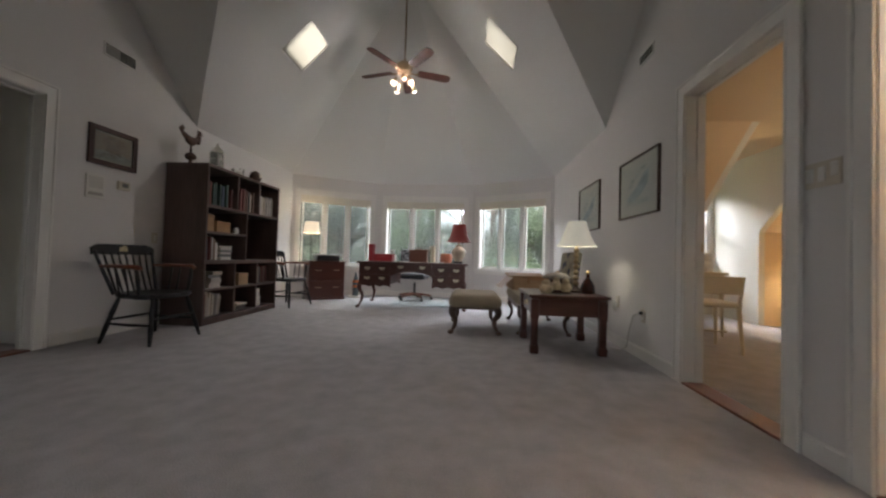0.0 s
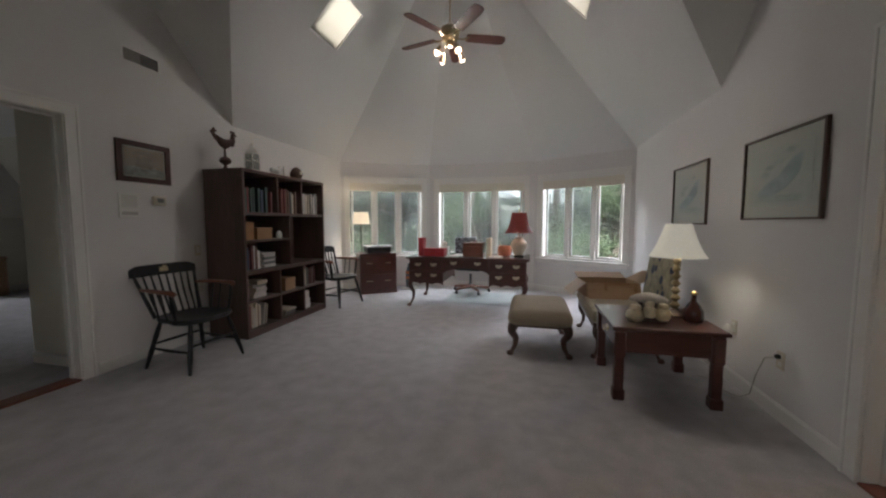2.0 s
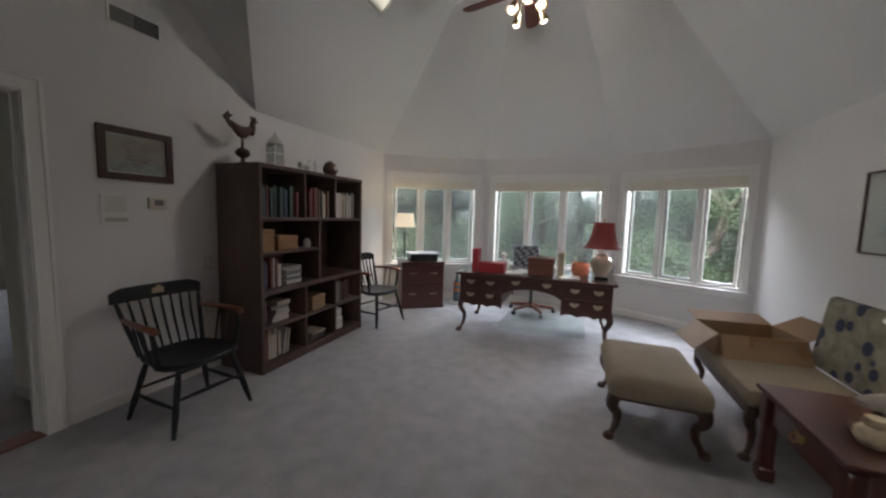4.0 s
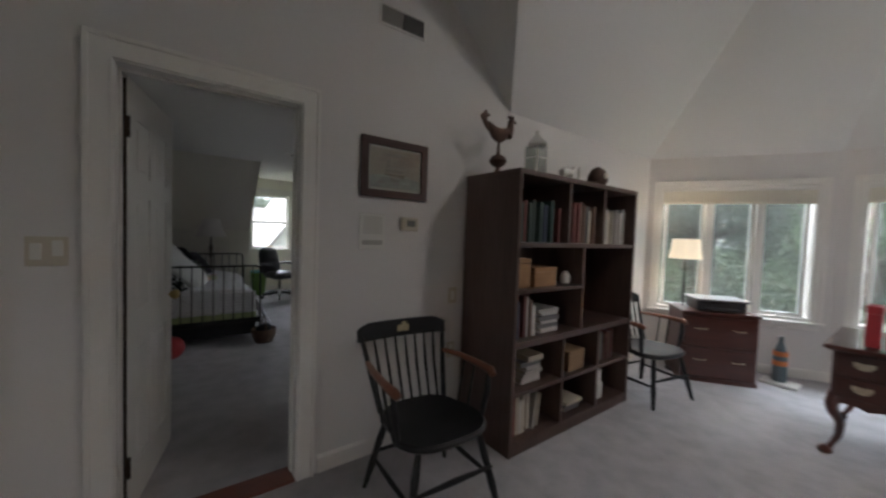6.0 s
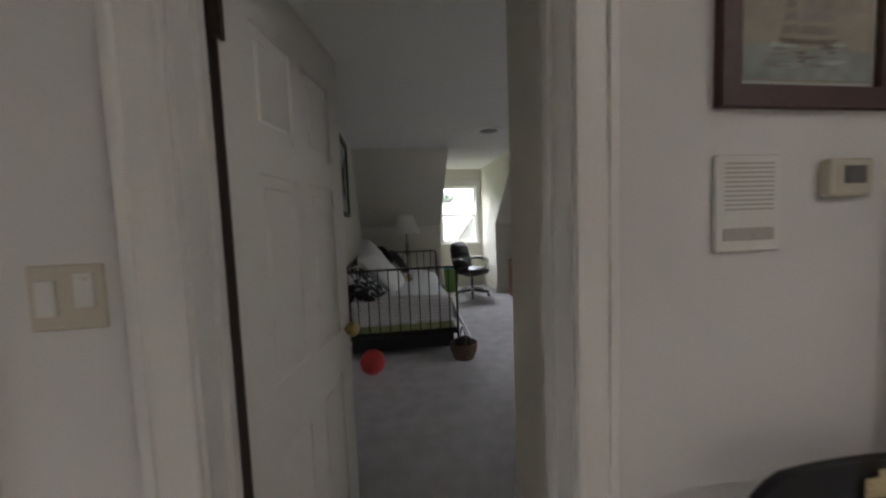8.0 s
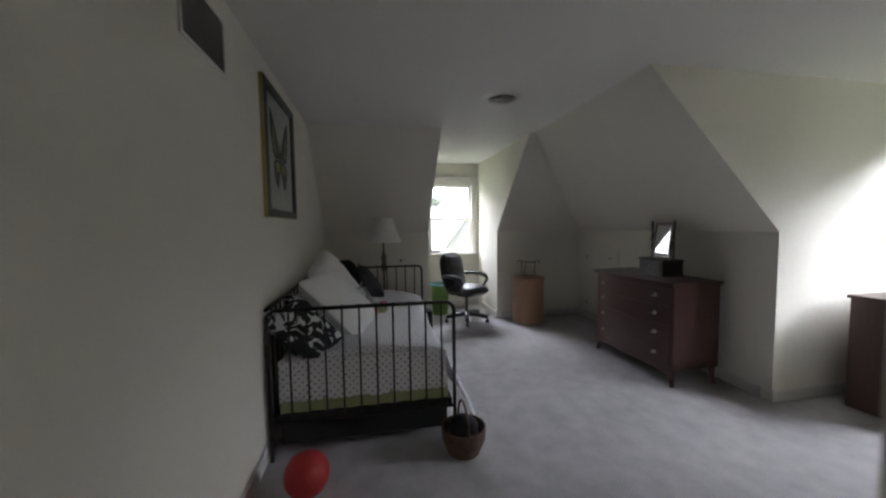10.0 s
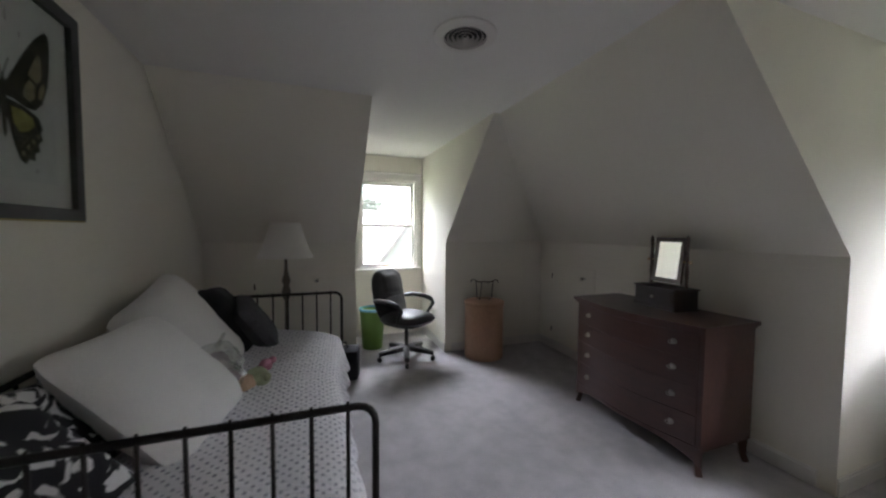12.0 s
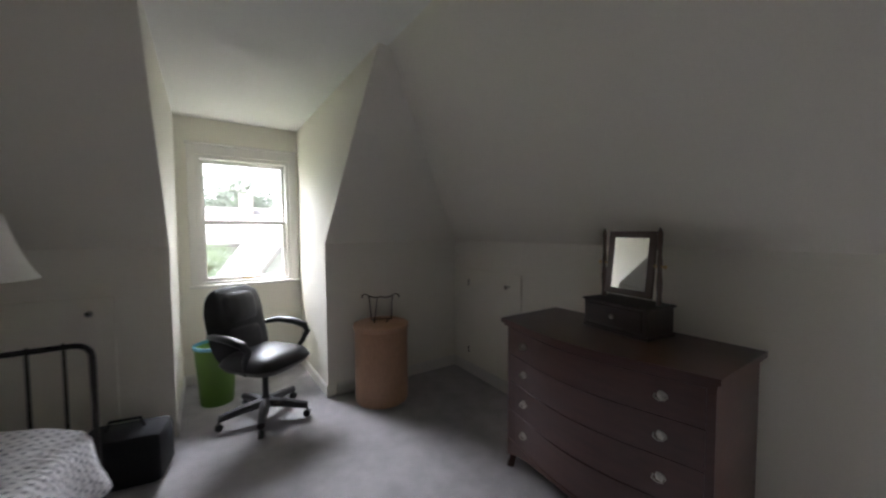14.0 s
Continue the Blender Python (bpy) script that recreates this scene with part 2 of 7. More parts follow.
# bay: three walls, each with a window
BAY = [((XL, YS), (XC - HB, YB)), ((XC - HB, YB), (XC + HB, YB)), ((XC + HB, YB), (XR, YS))]
WZ0, WZ1 = 0.60, 2.02
bay_frames = []
for k, (a, b) in enumerate(BAY):
    a, b = Vector((*a, 0)), Vector((*b, 0))
    u = (b - a).normalized()
    n = Vector((-u.y, u.x, 0))
    L = (b - a).length
    m = Matrix((( u.x, n.x, 0, a.x), (u.y, n.y, 0, a.y), (0, 0, 1, 0), (0, 0, 0, 1)))
    ga = 0.13 if k != 1 else 0.16
    w0, w1 = ga, L - ga
    bay_frames.append((m, L, w0, w1))
    bm = plate([(0, 0, 0), (L, 0, 0), (L, 0, EAVE + 0.06), (0, 0, EAVE + 0.06)], [[(w0, 0, WZ0), (w1, 0, WZ0), (w1, 0, WZ1), (w0, 0, WZ1)]], (0, T, 0))
    bm.transform(m)
    structure("wall_bay_%d" % (k + 1), bm, wall_paint, "off-white bay wall under a window", "wall")

# vaulted ceiling
AP = (XC, YA, APEX)
VAL = (XC, ROOF - APEX, APEX)
up = 0.16
def facet(name, pts, holes=()):
    structure(name, plate(pts, holes, (0, 0, up)), ceiling_paint, "sloping off-white vaulted ceiling plane", "ceiling")
SKY = {}
facet("ceiling_front", [(XC - HB, YB, EAVE), (XC + HB, YB, EAVE), AP])
for s, X in ((-1, XL), (1, XR)):
    facet("ceiling_shoulder", [(XC + s * HB, YB, EAVE), (X, YS, EAVE), AP])
    x0, x1, y0, y1 = (XC + s * 1.085, XC + s * 1.46, 3.82, 4.36)
    z = lambda x: EAVE + abs(X - x)
    SKY[s] = (x0, x1, y0, y1, X)
    facet("ceiling_side", [(X, YS, EAVE), (X, YE, EAVE), VAL, AP], [[(x0, y0, z(x0)), (x1, y0, z(x1)), (x1, y1, z(x1)), (x0, y1, z(x0))]])
    facet("ceiling_valley", [(X, YE, EAVE), (X, YF, 5.0), (XC, YF, 5.0), VAL])
facet("ceiling_flat", [(XL, YF, 5.0), (XR, YF, 5.0), (XR, BACK, 5.0), (XL, BACK, 5.0)])

# floor: one carpet through all rooms
floor = structure("floor", plate([(-9.5, -3.3, 0), (6.2, -3.3, 0), (6.2, 6.0, 0), (2.2, 6.3, 0), (0.9, 7.15, 0), (-1.35, 7.15, 0), (-2.8, 6.6, 0), (-9.5, 6.6, 0)], [], (0, 0, -0.25)), carpet, "grey cut-pile fitted carpet", "carpet")

# bedroom shell
def bw(name, pts, off, holes=(), label="off-white painted bedroom wall"):
    structure(name, plate(pts, holes, off), cream_paint, label, "wall")
BX = XL - T
bw("wall_bed_south", [(BX, SY, 0), (WX - 0.1, SY, 0), (WX - 0.1, SY, SZ + .05), (BX, SY, SZ + .05)], (0, -0.14, 0))
DY0, DY1, DX = 2.73, 3.77, -9.38
SX = WX + (SZ - KZ)
CK = 0.08
WN = 4.975
bw("wall_bed_knee_west", [(WX, SY, 0), (WX, DY0 - CK, 0), (WX, DY0 - CK, KZ), (WX, SY, KZ)], (-0.1, 0, 0), label="low knee wall under the slope")
bw("wall_bed_knee_corner", [(WX, DY1 + CK, 0), (WX, WY, 0), (WX, WY, KZ), (WX, DY1 + CK, KZ)], (-0.1, 0, 0), label="low knee wall under the slope")
bw("wall_bed_slope_west", [(WX, SY, KZ), (WX, DY0 - CK, KZ), (SX, DY0 - CK, SZ), (SX, SY, SZ)], (-0.08, 0, 0.08), label="painted sloping attic wall")
HY = 3.83
bw("wall_bed_slope_corner", [(WX, DY1 + CK, KZ), (WX, WY, KZ), (SX, HY, SZ), (SX, DY1 + CK, SZ)], (-0.08, 0, 0.08), label="painted sloping attic wall")
NX = -5.51
bw("wall_bed_knee_north", [(WX, WY, 0), (NX - CK, WN, 0), (NX - CK, WN, KZ), (WX, WY, KZ)], (0, 0.1, 0), label="low knee wall with a small access door")
bw("wall_bed_slope_north", [(WX, WY, KZ), (NX - CK, WN, KZ), (NX - CK, HY, SZ), (SX, HY, SZ)], (0, 0.08, 0.08), label="painted sloping attic wall")
for y, dy, nm in ((DY0, -0.08, "south"), (DY1, 0.08, "north")):
    bw("wall_dormer_" + nm, [(SX, y, SZ), (WX, y, KZ), (WX, y, 0), (DX, y, 0), (DX, y, SZ + .04), (SX, y, SZ + .04)], (0, dy, 0), label="dormer cheek wall")
BWY0, BWY1, BWZ0, BWZ1 = 2.88, 3.68, 0.93, 2.14
bw("wall_dormer_end", [(DX, DY0 - .1, 0), (DX, DY1 + .1, 0), (DX, DY1 + .1, SZ + .05), (DX, DY0 - .1, SZ + .05)], (-0.14, 0, 0), [[(DX, BWY0, BWZ0), (DX, BWY1, BWZ0), (DX, BWY1, BWZ1), (DX, BWY0, BWZ1)]], label="dormer end wall around a window")
NY, EX = 6.3, -3.55
bw("wall_dormer_two_west", [(NX, HY, SZ), (NX, WN, KZ), (NX, WN, 0), (NX, NY, 0), (NX, NY, SZ + .05), (NX, HY, SZ + .05)], (-0.08, 0, 0), label="dormer cheek wall")
bw("wall_dormer_two_end", [(NX - .1, NY, 0), (EX + .1, NY, 0), (EX + .1, NY, SZ + .05), (NX - .1, NY, SZ + .05)], (0, 0.14, 0), [[(-5.2, NY, 0.9), (-3.9, NY, 0.9), (-3.9, NY, 2.15), (-5.2, NY, 2.15)]], label="dormer end wall around a window")
PY = 2.35
bw("wall_bed_east", [(EX, PY, 0), (EX, NY, 0), (EX, NY, SZ + .05), (EX, PY, SZ + .05)], (0.12, 0, 0))
bw("wall_bed_passage", [(BX, PY, 0), (EX + .12, PY, 0), (EX + .12, PY, SZ + .05), (BX, PY, SZ + .05)], (0, 0.12, 0))
structure("ceiling_bedroom", plate([(BX, SY - .1, SZ), (SX, SY - .1, SZ), (SX, DY0, SZ), (DX, DY0, SZ), (DX, DY1, SZ), (SX, DY1, SZ), (SX, HY, SZ), (NX, HY, SZ), (NX, NY, SZ), (EX, NY, SZ), (EX, PY, SZ), (BX, PY, SZ)], [], (0, 0, 0.1)), bed_ceiling_paint, "flat off-white bedroom ceiling", "ceiling")

# rooms seen through the other doorways
def plain(name, pts, off, mat, holes=(), label="", cat="wall"):
    structure(name, plate(pts, holes, off), mat, label, cat)
RX, EY, ET = XR + T, 5.95, 6.2
plain("wall_vanity_slope", [(RX, 5.0, KZ), (3.87, 5.0, KZ), (3.87, 3.85, SZ), (RX, 3.85, SZ)], (0, .08, .08), peach_paint, label="peach painted sloping attic wall")
plain("wall_vanity_knee", [(RX, 5.0, 0), (3.87, 5.0, 0), (3.87, 5.0, KZ), (RX, 5.0, KZ)], (0, .1, 0), peach_paint, label="peach painted knee wall")
plain("wall_vanity_slope_two", [(4.91, 5.0, KZ), (ET, 5.0, KZ), (ET, 3.85, SZ), (4.91, 3.85, SZ)], (0, .08, .08), peach_paint, label="peach painted sloping attic wall")
plain("wall_vanity_knee_two", [(4.91, 5.0, 0), (ET, 5.0, 0), (ET, 5.0, KZ), (4.91, 5.0, KZ)], (0, .1, 0), peach_paint, label="peach painted knee wall")
for x, dx in ((3.95, -.08), (4.83, .08)):
    plain("wall_vanity_cheek", [(x, 3.85, SZ), (x, 5.0, KZ), (x, 5.0, 0), (x, EY, 0), (x, EY, SZ + .04), (x, 3.85, SZ + .04)], (dx, 0, 0), cream_paint, label="cream dormer cheek wall")
plain("wall_vanity_end", [(3.87, EY, 0), (4.91, EY, 0), (4.91, EY, SZ + .04), (3.87, EY, SZ + .04)], (0, .12, 0), cream_paint, [[(4.05, EY, .9), (4.75, EY, .9), (4.75, EY, 2.1), (4.05, EY, 2.1)]], label="cream dormer end wall")
plain("wall_vanity_east", [(ET, -.2, 0), (ET, 5.1, 0), (ET, 5.1, SZ + .04), (ET, -.2, SZ + .04)], (.12, 0, 0), peach_paint, label="peach painted wall")
plain("wall_vanity_south", [(RX, 1.16, 0), (ET, 1.16, 0), (ET, 1.16, SZ + .04), (RX, 1.16, SZ + .04)], (0, -.06, 0), peach_paint, label="peach painted wall")
plain("wall_stair_south", [(RX, -.2, 0), (ET, -.2, 0), (ET, -.2, SZ + .04), (RX, -.2, SZ + .04)], (0, -.12, 0), peach_paint, label="peach painted wall")
plain("ceiling_vanity", [(RX, -.3, SZ), (ET, -.3, SZ), (ET, 3.85, SZ), (4.83, 3.85, SZ), (4.83, EY, SZ), (3.95, EY, SZ), (3.95, 3.85, SZ), (RX, 3.85, SZ)], (0, 0, .1), peach_paint, label="flat peach ceiling", cat="ceiling")
OX, OY, OK_ = -8.9, -2.95, 1.38
plain("wall_ochre_knee_west", [(OX, 1.17, 0), (OX, OY, 0), (OX, OY, OK_), (OX, 1.17, OK_)], (-.1, 0, 0), ochre_paint, label="ochre yellow knee wall")
plain("wall_ochre_slope_west", [(OX, 1.17, OK_), (OX, OY, OK_), (OX + 1.09, -1.0, SZ), (OX + 1.09, 1.17, SZ)], (-.08, 0, .08), ochre_paint, label="ochre yellow sloping wall")
plain("wall_ochre_knee_south", [(BX, OY, 0), (OX, OY, 0), (OX, OY, OK_), (BX, OY, OK_)], (0, -.1, 0), ochre_paint, label="ochre yellow knee wall")
plain("wall_ochre_slope_south", [(BX, OY, OK_), (OX, OY, OK_), (OX + 1.09, -1.0, SZ), (BX, -1.0, SZ)], (0, -.08, .08), ochre_paint, label="ochre yellow sloping wall")
plain("wall_ochre_north", [(BX, 1.165, 0), (OX, 1.165, 0), (OX, 1.165, SZ), (BX, 1.165, SZ)], (0, -.03, 0), ochre_paint, label="ochre yellow wall")
plain("ceiling_ochre", [(BX, 1.17, SZ), (OX + 1.09, 1.17, SZ), (OX + 1.09, -1.0, SZ), (BX, -1.0, SZ)], (0, 0, .1), ochre_paint, label="ochre yellow ceiling", cat="ceiling")


# ---- doors, casings, baseboards ----
def casing(name, x, s, door):
    """Jambs and moulded casing round a doorway in a wall at x; s points into the big room."""
    y0, y1, h = door
    y0, y1, h = y0 + .018, y1 - .018, h - .018
    xm = x - s * T / 2
    bm = boxes(((xm, y0 - .009, h / 2), (T + .006, .018, h)), ((xm, y1 + .009, h / 2), (T + .006, .018, h)), ((xm, (y0 + y1) / 2, h + .009), (T + .006, y1 - y0 + .036, .018)), r=.002)
    box(bm, (xm - s * .03, y0 + .006, h / 2), (.035, .012, h), .002)
    box(bm, (xm - s * .03, y1 - .006, h / 2), (.035, .012, h), .002)
    box(bm, (xm - s * .03, (y0 + y1) / 2, h - .006), (.035, y1 - y0, .012), .002)
    frame_ob = structure(name, bm, trim_white, "white painted door frame", "door frame")
    for sx in (s, -s):
        fx = x + s * .009 if sx == s else x - s * (T + .009)
        for side, yy in ((-1, y0), (1, y1)):
            bm = boxes(((fx, yy + side * .05, (h + .098) / 2), (.016, .088, h + .098)), ((fx + sx * .006, yy + side * .086, (h + .098) / 2), (.018, .02, h + .098)), ((fx + sx * .003, yy + side * .012, h / 2), (.018, .014, h)), r=.004)
            part("casing", bm, trim_white, frame_ob)
        bm = boxes(((fx, (y0 + y1) / 2, h + .05), (.0162, y1 - y0 + .02, .088)), ((fx + sx * .006, (y0 + y1) / 2, h + .087), (.0182, y1 - y0 + .176, .02)), r=.004)
        part("casing", bm, trim_white, frame_ob)
    part("strike_plate", boxes(((xm - s * .048, y1 - .001, .95), (.028, .003, .06)), r=.001), brass, frame_ob, "brass strike plate")
    bm = boxes(((xm, (y0 + y1) / 2, .006), (T + .03, y1 - y0, .016)), r=.006)
    structure("threshold", bm, threshold_wood, "reddish brown wooden door threshold", "threshold")


casing("door_frame_1", XL, 1, D_BED)
casing("door_frame_2", XL, 1, D_TWO)
casing("door_frame_3", XR, -1, D_THREE)
casing("door_frame_4", XR, -1, D_FOUR)


def panel_door(name, m, w, h, label):
    """Six-panel door; hinge on the local z axis, leaf along +x."""
    d = thing(name, m, label, "door")
    d["kind"] = "structure"
    t = .035
    cols = [(.11, w / 2 - .045), (w / 2 + .045, w - .11)]
    rows = [(.22, .80), (.96, 1.50), (1.60, 1.86)]
    holes = [[(a, 0, c), (b, 0, c), (b, 0, e), (a, 0, e)] for a, b in cols for c, e in rows]
    part("leaf", plate([(0, 0, .012), (w, 0, .012), (w, 0, h), (0, 0, h)], holes, (0, t, 0)), trim_white, d)
    # dark strip standing in for the shade in the hinge gap
    part("hinge_gap_strip", boxes(((-.002, t / 2, h / 2), (.004, t - .004, h - .02)), r=.001), M["gap_dark"], d, "dark strip painted as the shaded hinge gap")
    for a, b in cols:
        for c, e in rows:
            bm = boxes((((a + b) / 2, t / 2, (c + e) / 2), (b - a, .018, e - c)), r=0)
            box(bm, ((a + b) / 2, t / 2, (c + e) / 2), (b - a - .06, .03, e - c - .06), .008)
            part("panel", bm, trim_white, d)
    for z in (.26, 1.80):
        bm = boxes(((-.004, -.002, z), (.03, .012, .09)), r=.002)
        tube([(-.012, -.008, z - .045), (-.012, -.008, z + .045)], .007, 8, bm)
        part("hinge", bm, M["bronze"], d, "dark bronze hinge")
    for s in (-.03, t + .03):
        bm = lathe([(0, -.02), (.02, -.02), (.03, -.005), (.03, .012), (.018, .024), (0, .026)], 14)
        bm.transform(pose(w - .06, s, .95, 90 if s < 0 else -90))
        tube([(w - .06, t / 2, .95), (w - .06, s, .95)], .009, 8, bm)
        part("knob", bm, brass, d, "brass knob", True)
    return d


# shade of the hinge gap as a dark brown colour
M["gap_dark"] = material("hinge_gap_shade", (.05, .035, .028), .8, fine=60, coarse=6, vary=.3, stretch=(1, 1, .1))
M["bronze"] = material("dark_bronze", (.06, .04, .03), .45, .8, vary=.3)
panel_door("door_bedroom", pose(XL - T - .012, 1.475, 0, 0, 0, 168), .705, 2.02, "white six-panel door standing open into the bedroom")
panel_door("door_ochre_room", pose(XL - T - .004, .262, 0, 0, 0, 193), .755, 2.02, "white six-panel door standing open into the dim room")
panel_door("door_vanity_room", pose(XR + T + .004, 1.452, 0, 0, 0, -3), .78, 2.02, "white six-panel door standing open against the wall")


def baseboard(pts, n):
    """White baseboard along a line; n points into the room."""
    (xa, ya), (xb, yb) = pts
    d = Vector((xb - xa, yb - ya, 0))
    L = d.length
    a = math.atan2(d.y, d.x)
    bm = boxes(((L / 2, .007, .045), (L, .012, .09)), ((L / 2, .004, .095), (L, .008, .014)), r=.003)
    side = 1 if Vector((-d.y, d.x, 0)).dot(Vector((*n, 0))) > 0 else -1
    bm.transform(Matrix.Translation((xa, ya, 0)) @ Matrix.Rotation(a, 4, "Z") @ Matrix.Diagonal((1, side, 1, 1)))
    structure("baseboard", bm, trim_white, "white painted wooden baseboard", "baseboard")


for a, b in ((2.29, YS), (1.14, 1.352)):
    baseboard(((XL, a), (XL, b)), (1, 0))
for a, b in ((2.34, YS), (1.15, 1.34)):
    baseboard(((XR, a), (XR, b)), (-1, 0))
for a, b in BAY:
    baseboard((a, b), (0, -1))
baseboard(((BX - .05, SY), (WX, SY)), (0, 1))
baseboard(((WX, SY), (WX, DY0 - CK)), (1, 0))
baseboard(((WX, DY1 + CK), (WX, WY)), (1, 0))
baseboard(((WX, WY), (NX - CK, WN)), (0, -1))
baseboard(((DX, DY0), (WX, DY0)), (0, 1))
baseboard(((DX, DY1), (WX, DY1)), (0, -1))
baseboard(((DX, DY0), (DX, DY1)), (1, 0))
baseboard(((NX, WN), (NX, NY)), (1, 0))
baseboard(((BX - .1, PY), (EX, PY)), (0, -1))


# ---- windows ----
M["shade"] = material("cream_shade_fabric", (.72, .68, .58), .8, fine=140, coarse=6, vary=.05, bump=.1)


# insect mesh whose grey also paints the milky glare on the panes
haze_mesh = mesh_material("hazy_screen_mesh", (.36, .38, .38), .2)


def bay_window(idx, m, L, w0, w1):
    win = thing("window_%d" % idx, m, "white three-pane casement window with raised cream shade", "window")
    win["kind"] = "structure"
    H = WZ1 - WZ0
    c = (w0 + w1) / 2
    W = w1 - w0
    bm = boxes(((w0 + .015, .07, WZ0 + H / 2), (.03, .14, H)), ((w1 - .015, .07, WZ0 + H / 2), (.03, .14, H)), ((c, .07, WZ1 - .015), (W - .06, .14, .03)), ((c, .075, WZ0 + .015), (W - .06, .13, .03)), r=.003)
    part("window_frame", bm, trim_white, win)
    iw = (W - .06) / 3
    for k in range(3):
        a = w0 + .03 + k * iw
        if k:
            part("mullion", boxes(((a, .075, WZ0 + H / 2), (.055, .11, H - .06)), r=.004), trim_white, win)
        p, q = a + .03, a + iw - .03
        z0, z1 = WZ0 + .032, WZ1 - .032
        st = .038
        bm = boxes(((p + st / 2, .09, (z0 + z1) / 2), (st, .045, z1 - z0)), ((q - st / 2, .09, (z0 + z1) / 2), (st, .045, z1 - z0)), (((p + q) / 2, .09, z0 + st / 2), (q - p - 2 * st, .045, st)), (((p + q) / 2, .09, z1 - st / 2), (q - p - 2 * st, .045, st)), r=.004)
        sash = part("sash", bm, trim_white, win)
        g = part("pane", boxes((((p + q) / 2, .095, (z0 + z1) / 2), (q - p - 2 * st + .01, .005, z1 - z0 - 2 * st + .01)), r=0), pane_glass, sash)
        g.visible_shadow = False
        # set on nearly every pane, to veil the view with painted haze
        if (idx, k) != (3, 2):
            part("haze_screen", boxes((((p + q) / 2, .064, (z0 + z1) / 2), (q - p - 2 * st + .02, .002, z1 - z0 - 2 * st + .02)), r=0), haze_mesh, sash, "grey insect screen that also stands in for haze")
        bm = boxes((((p + q) / 2, .05, WZ0 + .04), (.07, .03, .02)), r=.004)
        tube([((p + q) / 2, .035, WZ0 + .045), ((p + q) / 2 + .05, .025, WZ0 + .05)], .006, 6, bm)
        part("crank", bm, trim_white, win)
    for side, u in ((-1, w0), (1, w1)):
        part("casing", boxes(((u + side * .032, -.009, WZ0 + H / 2 + .02), (.064, .018, H + .1)), ((u + side * .058, -.014, WZ0 + H / 2 + .02), (.014, .022, H + .1)), r=.004), trim_white, win)
    part("casing", boxes(((c, -.0095, WZ1 + .036), (W, .0185, .066)), ((c, -.014, WZ1 + .064), (W + .12, .024, .014)), r=.004), trim_white, win)
    part("window_sill", boxes(((c, -.015, WZ0 - .014), (W + .15, .085, .026)), ((c, -.008, WZ0 - .06), (W + .1, .016, .066)), r=.005), trim_white, win)
    sh = part("shade", boxes(((c, .03, WZ1 - .025), (W - .02, .05, .045)), r=.006), trim_white, win, "cream pleated shade drawn up")
    bm = bmesh.new()
    for j in range(9):
        box(bm, (c, .03, 1.965 - j * .0145), (W - .03, .042 if j % 2 else .034, .013), .003)
    box(bm, (c, .03, 1.835), (W - .03, .036, .018), .004)
    part("pleats", bm, M["shade"], sh)


for k, (m, L, w0, w1) in enumerate(bay_frames):
    bay_window(k + 1, m, L, w0, w1)


def sash_window(idx, m, W, z0, z1, label):
    """Double-hung window; local x along the wall, y outward."""
    win = thing("window_%d" % idx, m, label, "window")
    win["kind"] = "structure"
    H, zm = z1 - z0, z0 + (z1 - z0) * .485
    part("window_frame", boxes(((.015, .07, z0 + H / 2), (.03, .14, H)), ((W - .015, .07, z0 + H / 2), (.03, .14, H)), ((W / 2, .07, z1 - .015), (W - .06, .14, .03)), ((W / 2, .07, z0 + .012), (W - .06, .14, .024)), r=.003), trim_white, win)
    for a, b, y in ((z0 + .026, zm + .02, .06), (zm - .02, z1 - .032, .10)):
        st = .035
        bm = boxes(((.03 + st / 2, y, (a + b) / 2), (st, .035, b - a)), ((W - .03 - st / 2, y, (a + b) / 2), (st, .035, b - a)), ((W / 2, y, a + st / 2), (W - .06 - 2 * st, .035, st)), ((W / 2, y, b - st / 2), (W - .06 - 2 * st, .035, st)), r=.004)
        sash = part("sash", bm, trim_white, win)
        g = part("pane", boxes(((W / 2, y, (a + b) / 2), (W - .06 - 2 * st + .01, .005, b - a - 2 * st + .01)), r=0), pane_glass, sash)
        g.visible_shadow = False
        if y > .08:
            part("muntin", boxes(((W / 2, y - .01, a + (b - a) * .55), (W - .13, .006, .009)), r=.001), trim_white, sash)
    part("lift", boxes(((W / 2, .036, z0 + .045), (.09, .02, .02)), r=.004), brass, win)
    for side, u in ((-1, 0), (1, W)):
        part("casing", boxes(((u + side * .032, -.009, z0 + H / 2 + .02), (.064, .018, H + .1)), r=.004), trim_white, win)
    part("casing", boxes(((W / 2, -.0095, z1 + .05), (W + .128, .0185, .095)), ((W / 2, -.02, z1 + .1), (W + .15, .045, .02)), r=.005), trim_white, win)
    part("window_sill", boxes(((W / 2, -.015, z0 - .014), (W + .15, .08, .026)), r=.005), trim_white, win)
    return win


sash_window(4, Matrix(((0, -1, 0, DX), (1, 0, 0, BWY0), (0, 0, 1, 0), (0, 0, 0, 1))), BWY1 - BWY0, BWZ0, BWZ1, "white double-hung sash window in the dormer")
sash_window(5, pose(-5.2, NY, 0), 1.3, .9, 2.15, "white double-hung sash window in the dormer")
sash_window(6, pose(4.05, EY, 0), .7, .9, 2.1, "white double-hung sash window in the vanity dormer")

# assumed window, added out of view to light the room's south side
sash_window(7, pose(.3, BACK, 0, 0, 0, 180), 1.0, .9, 2.1, "unseen double-hung sash window added in the end wall for light")

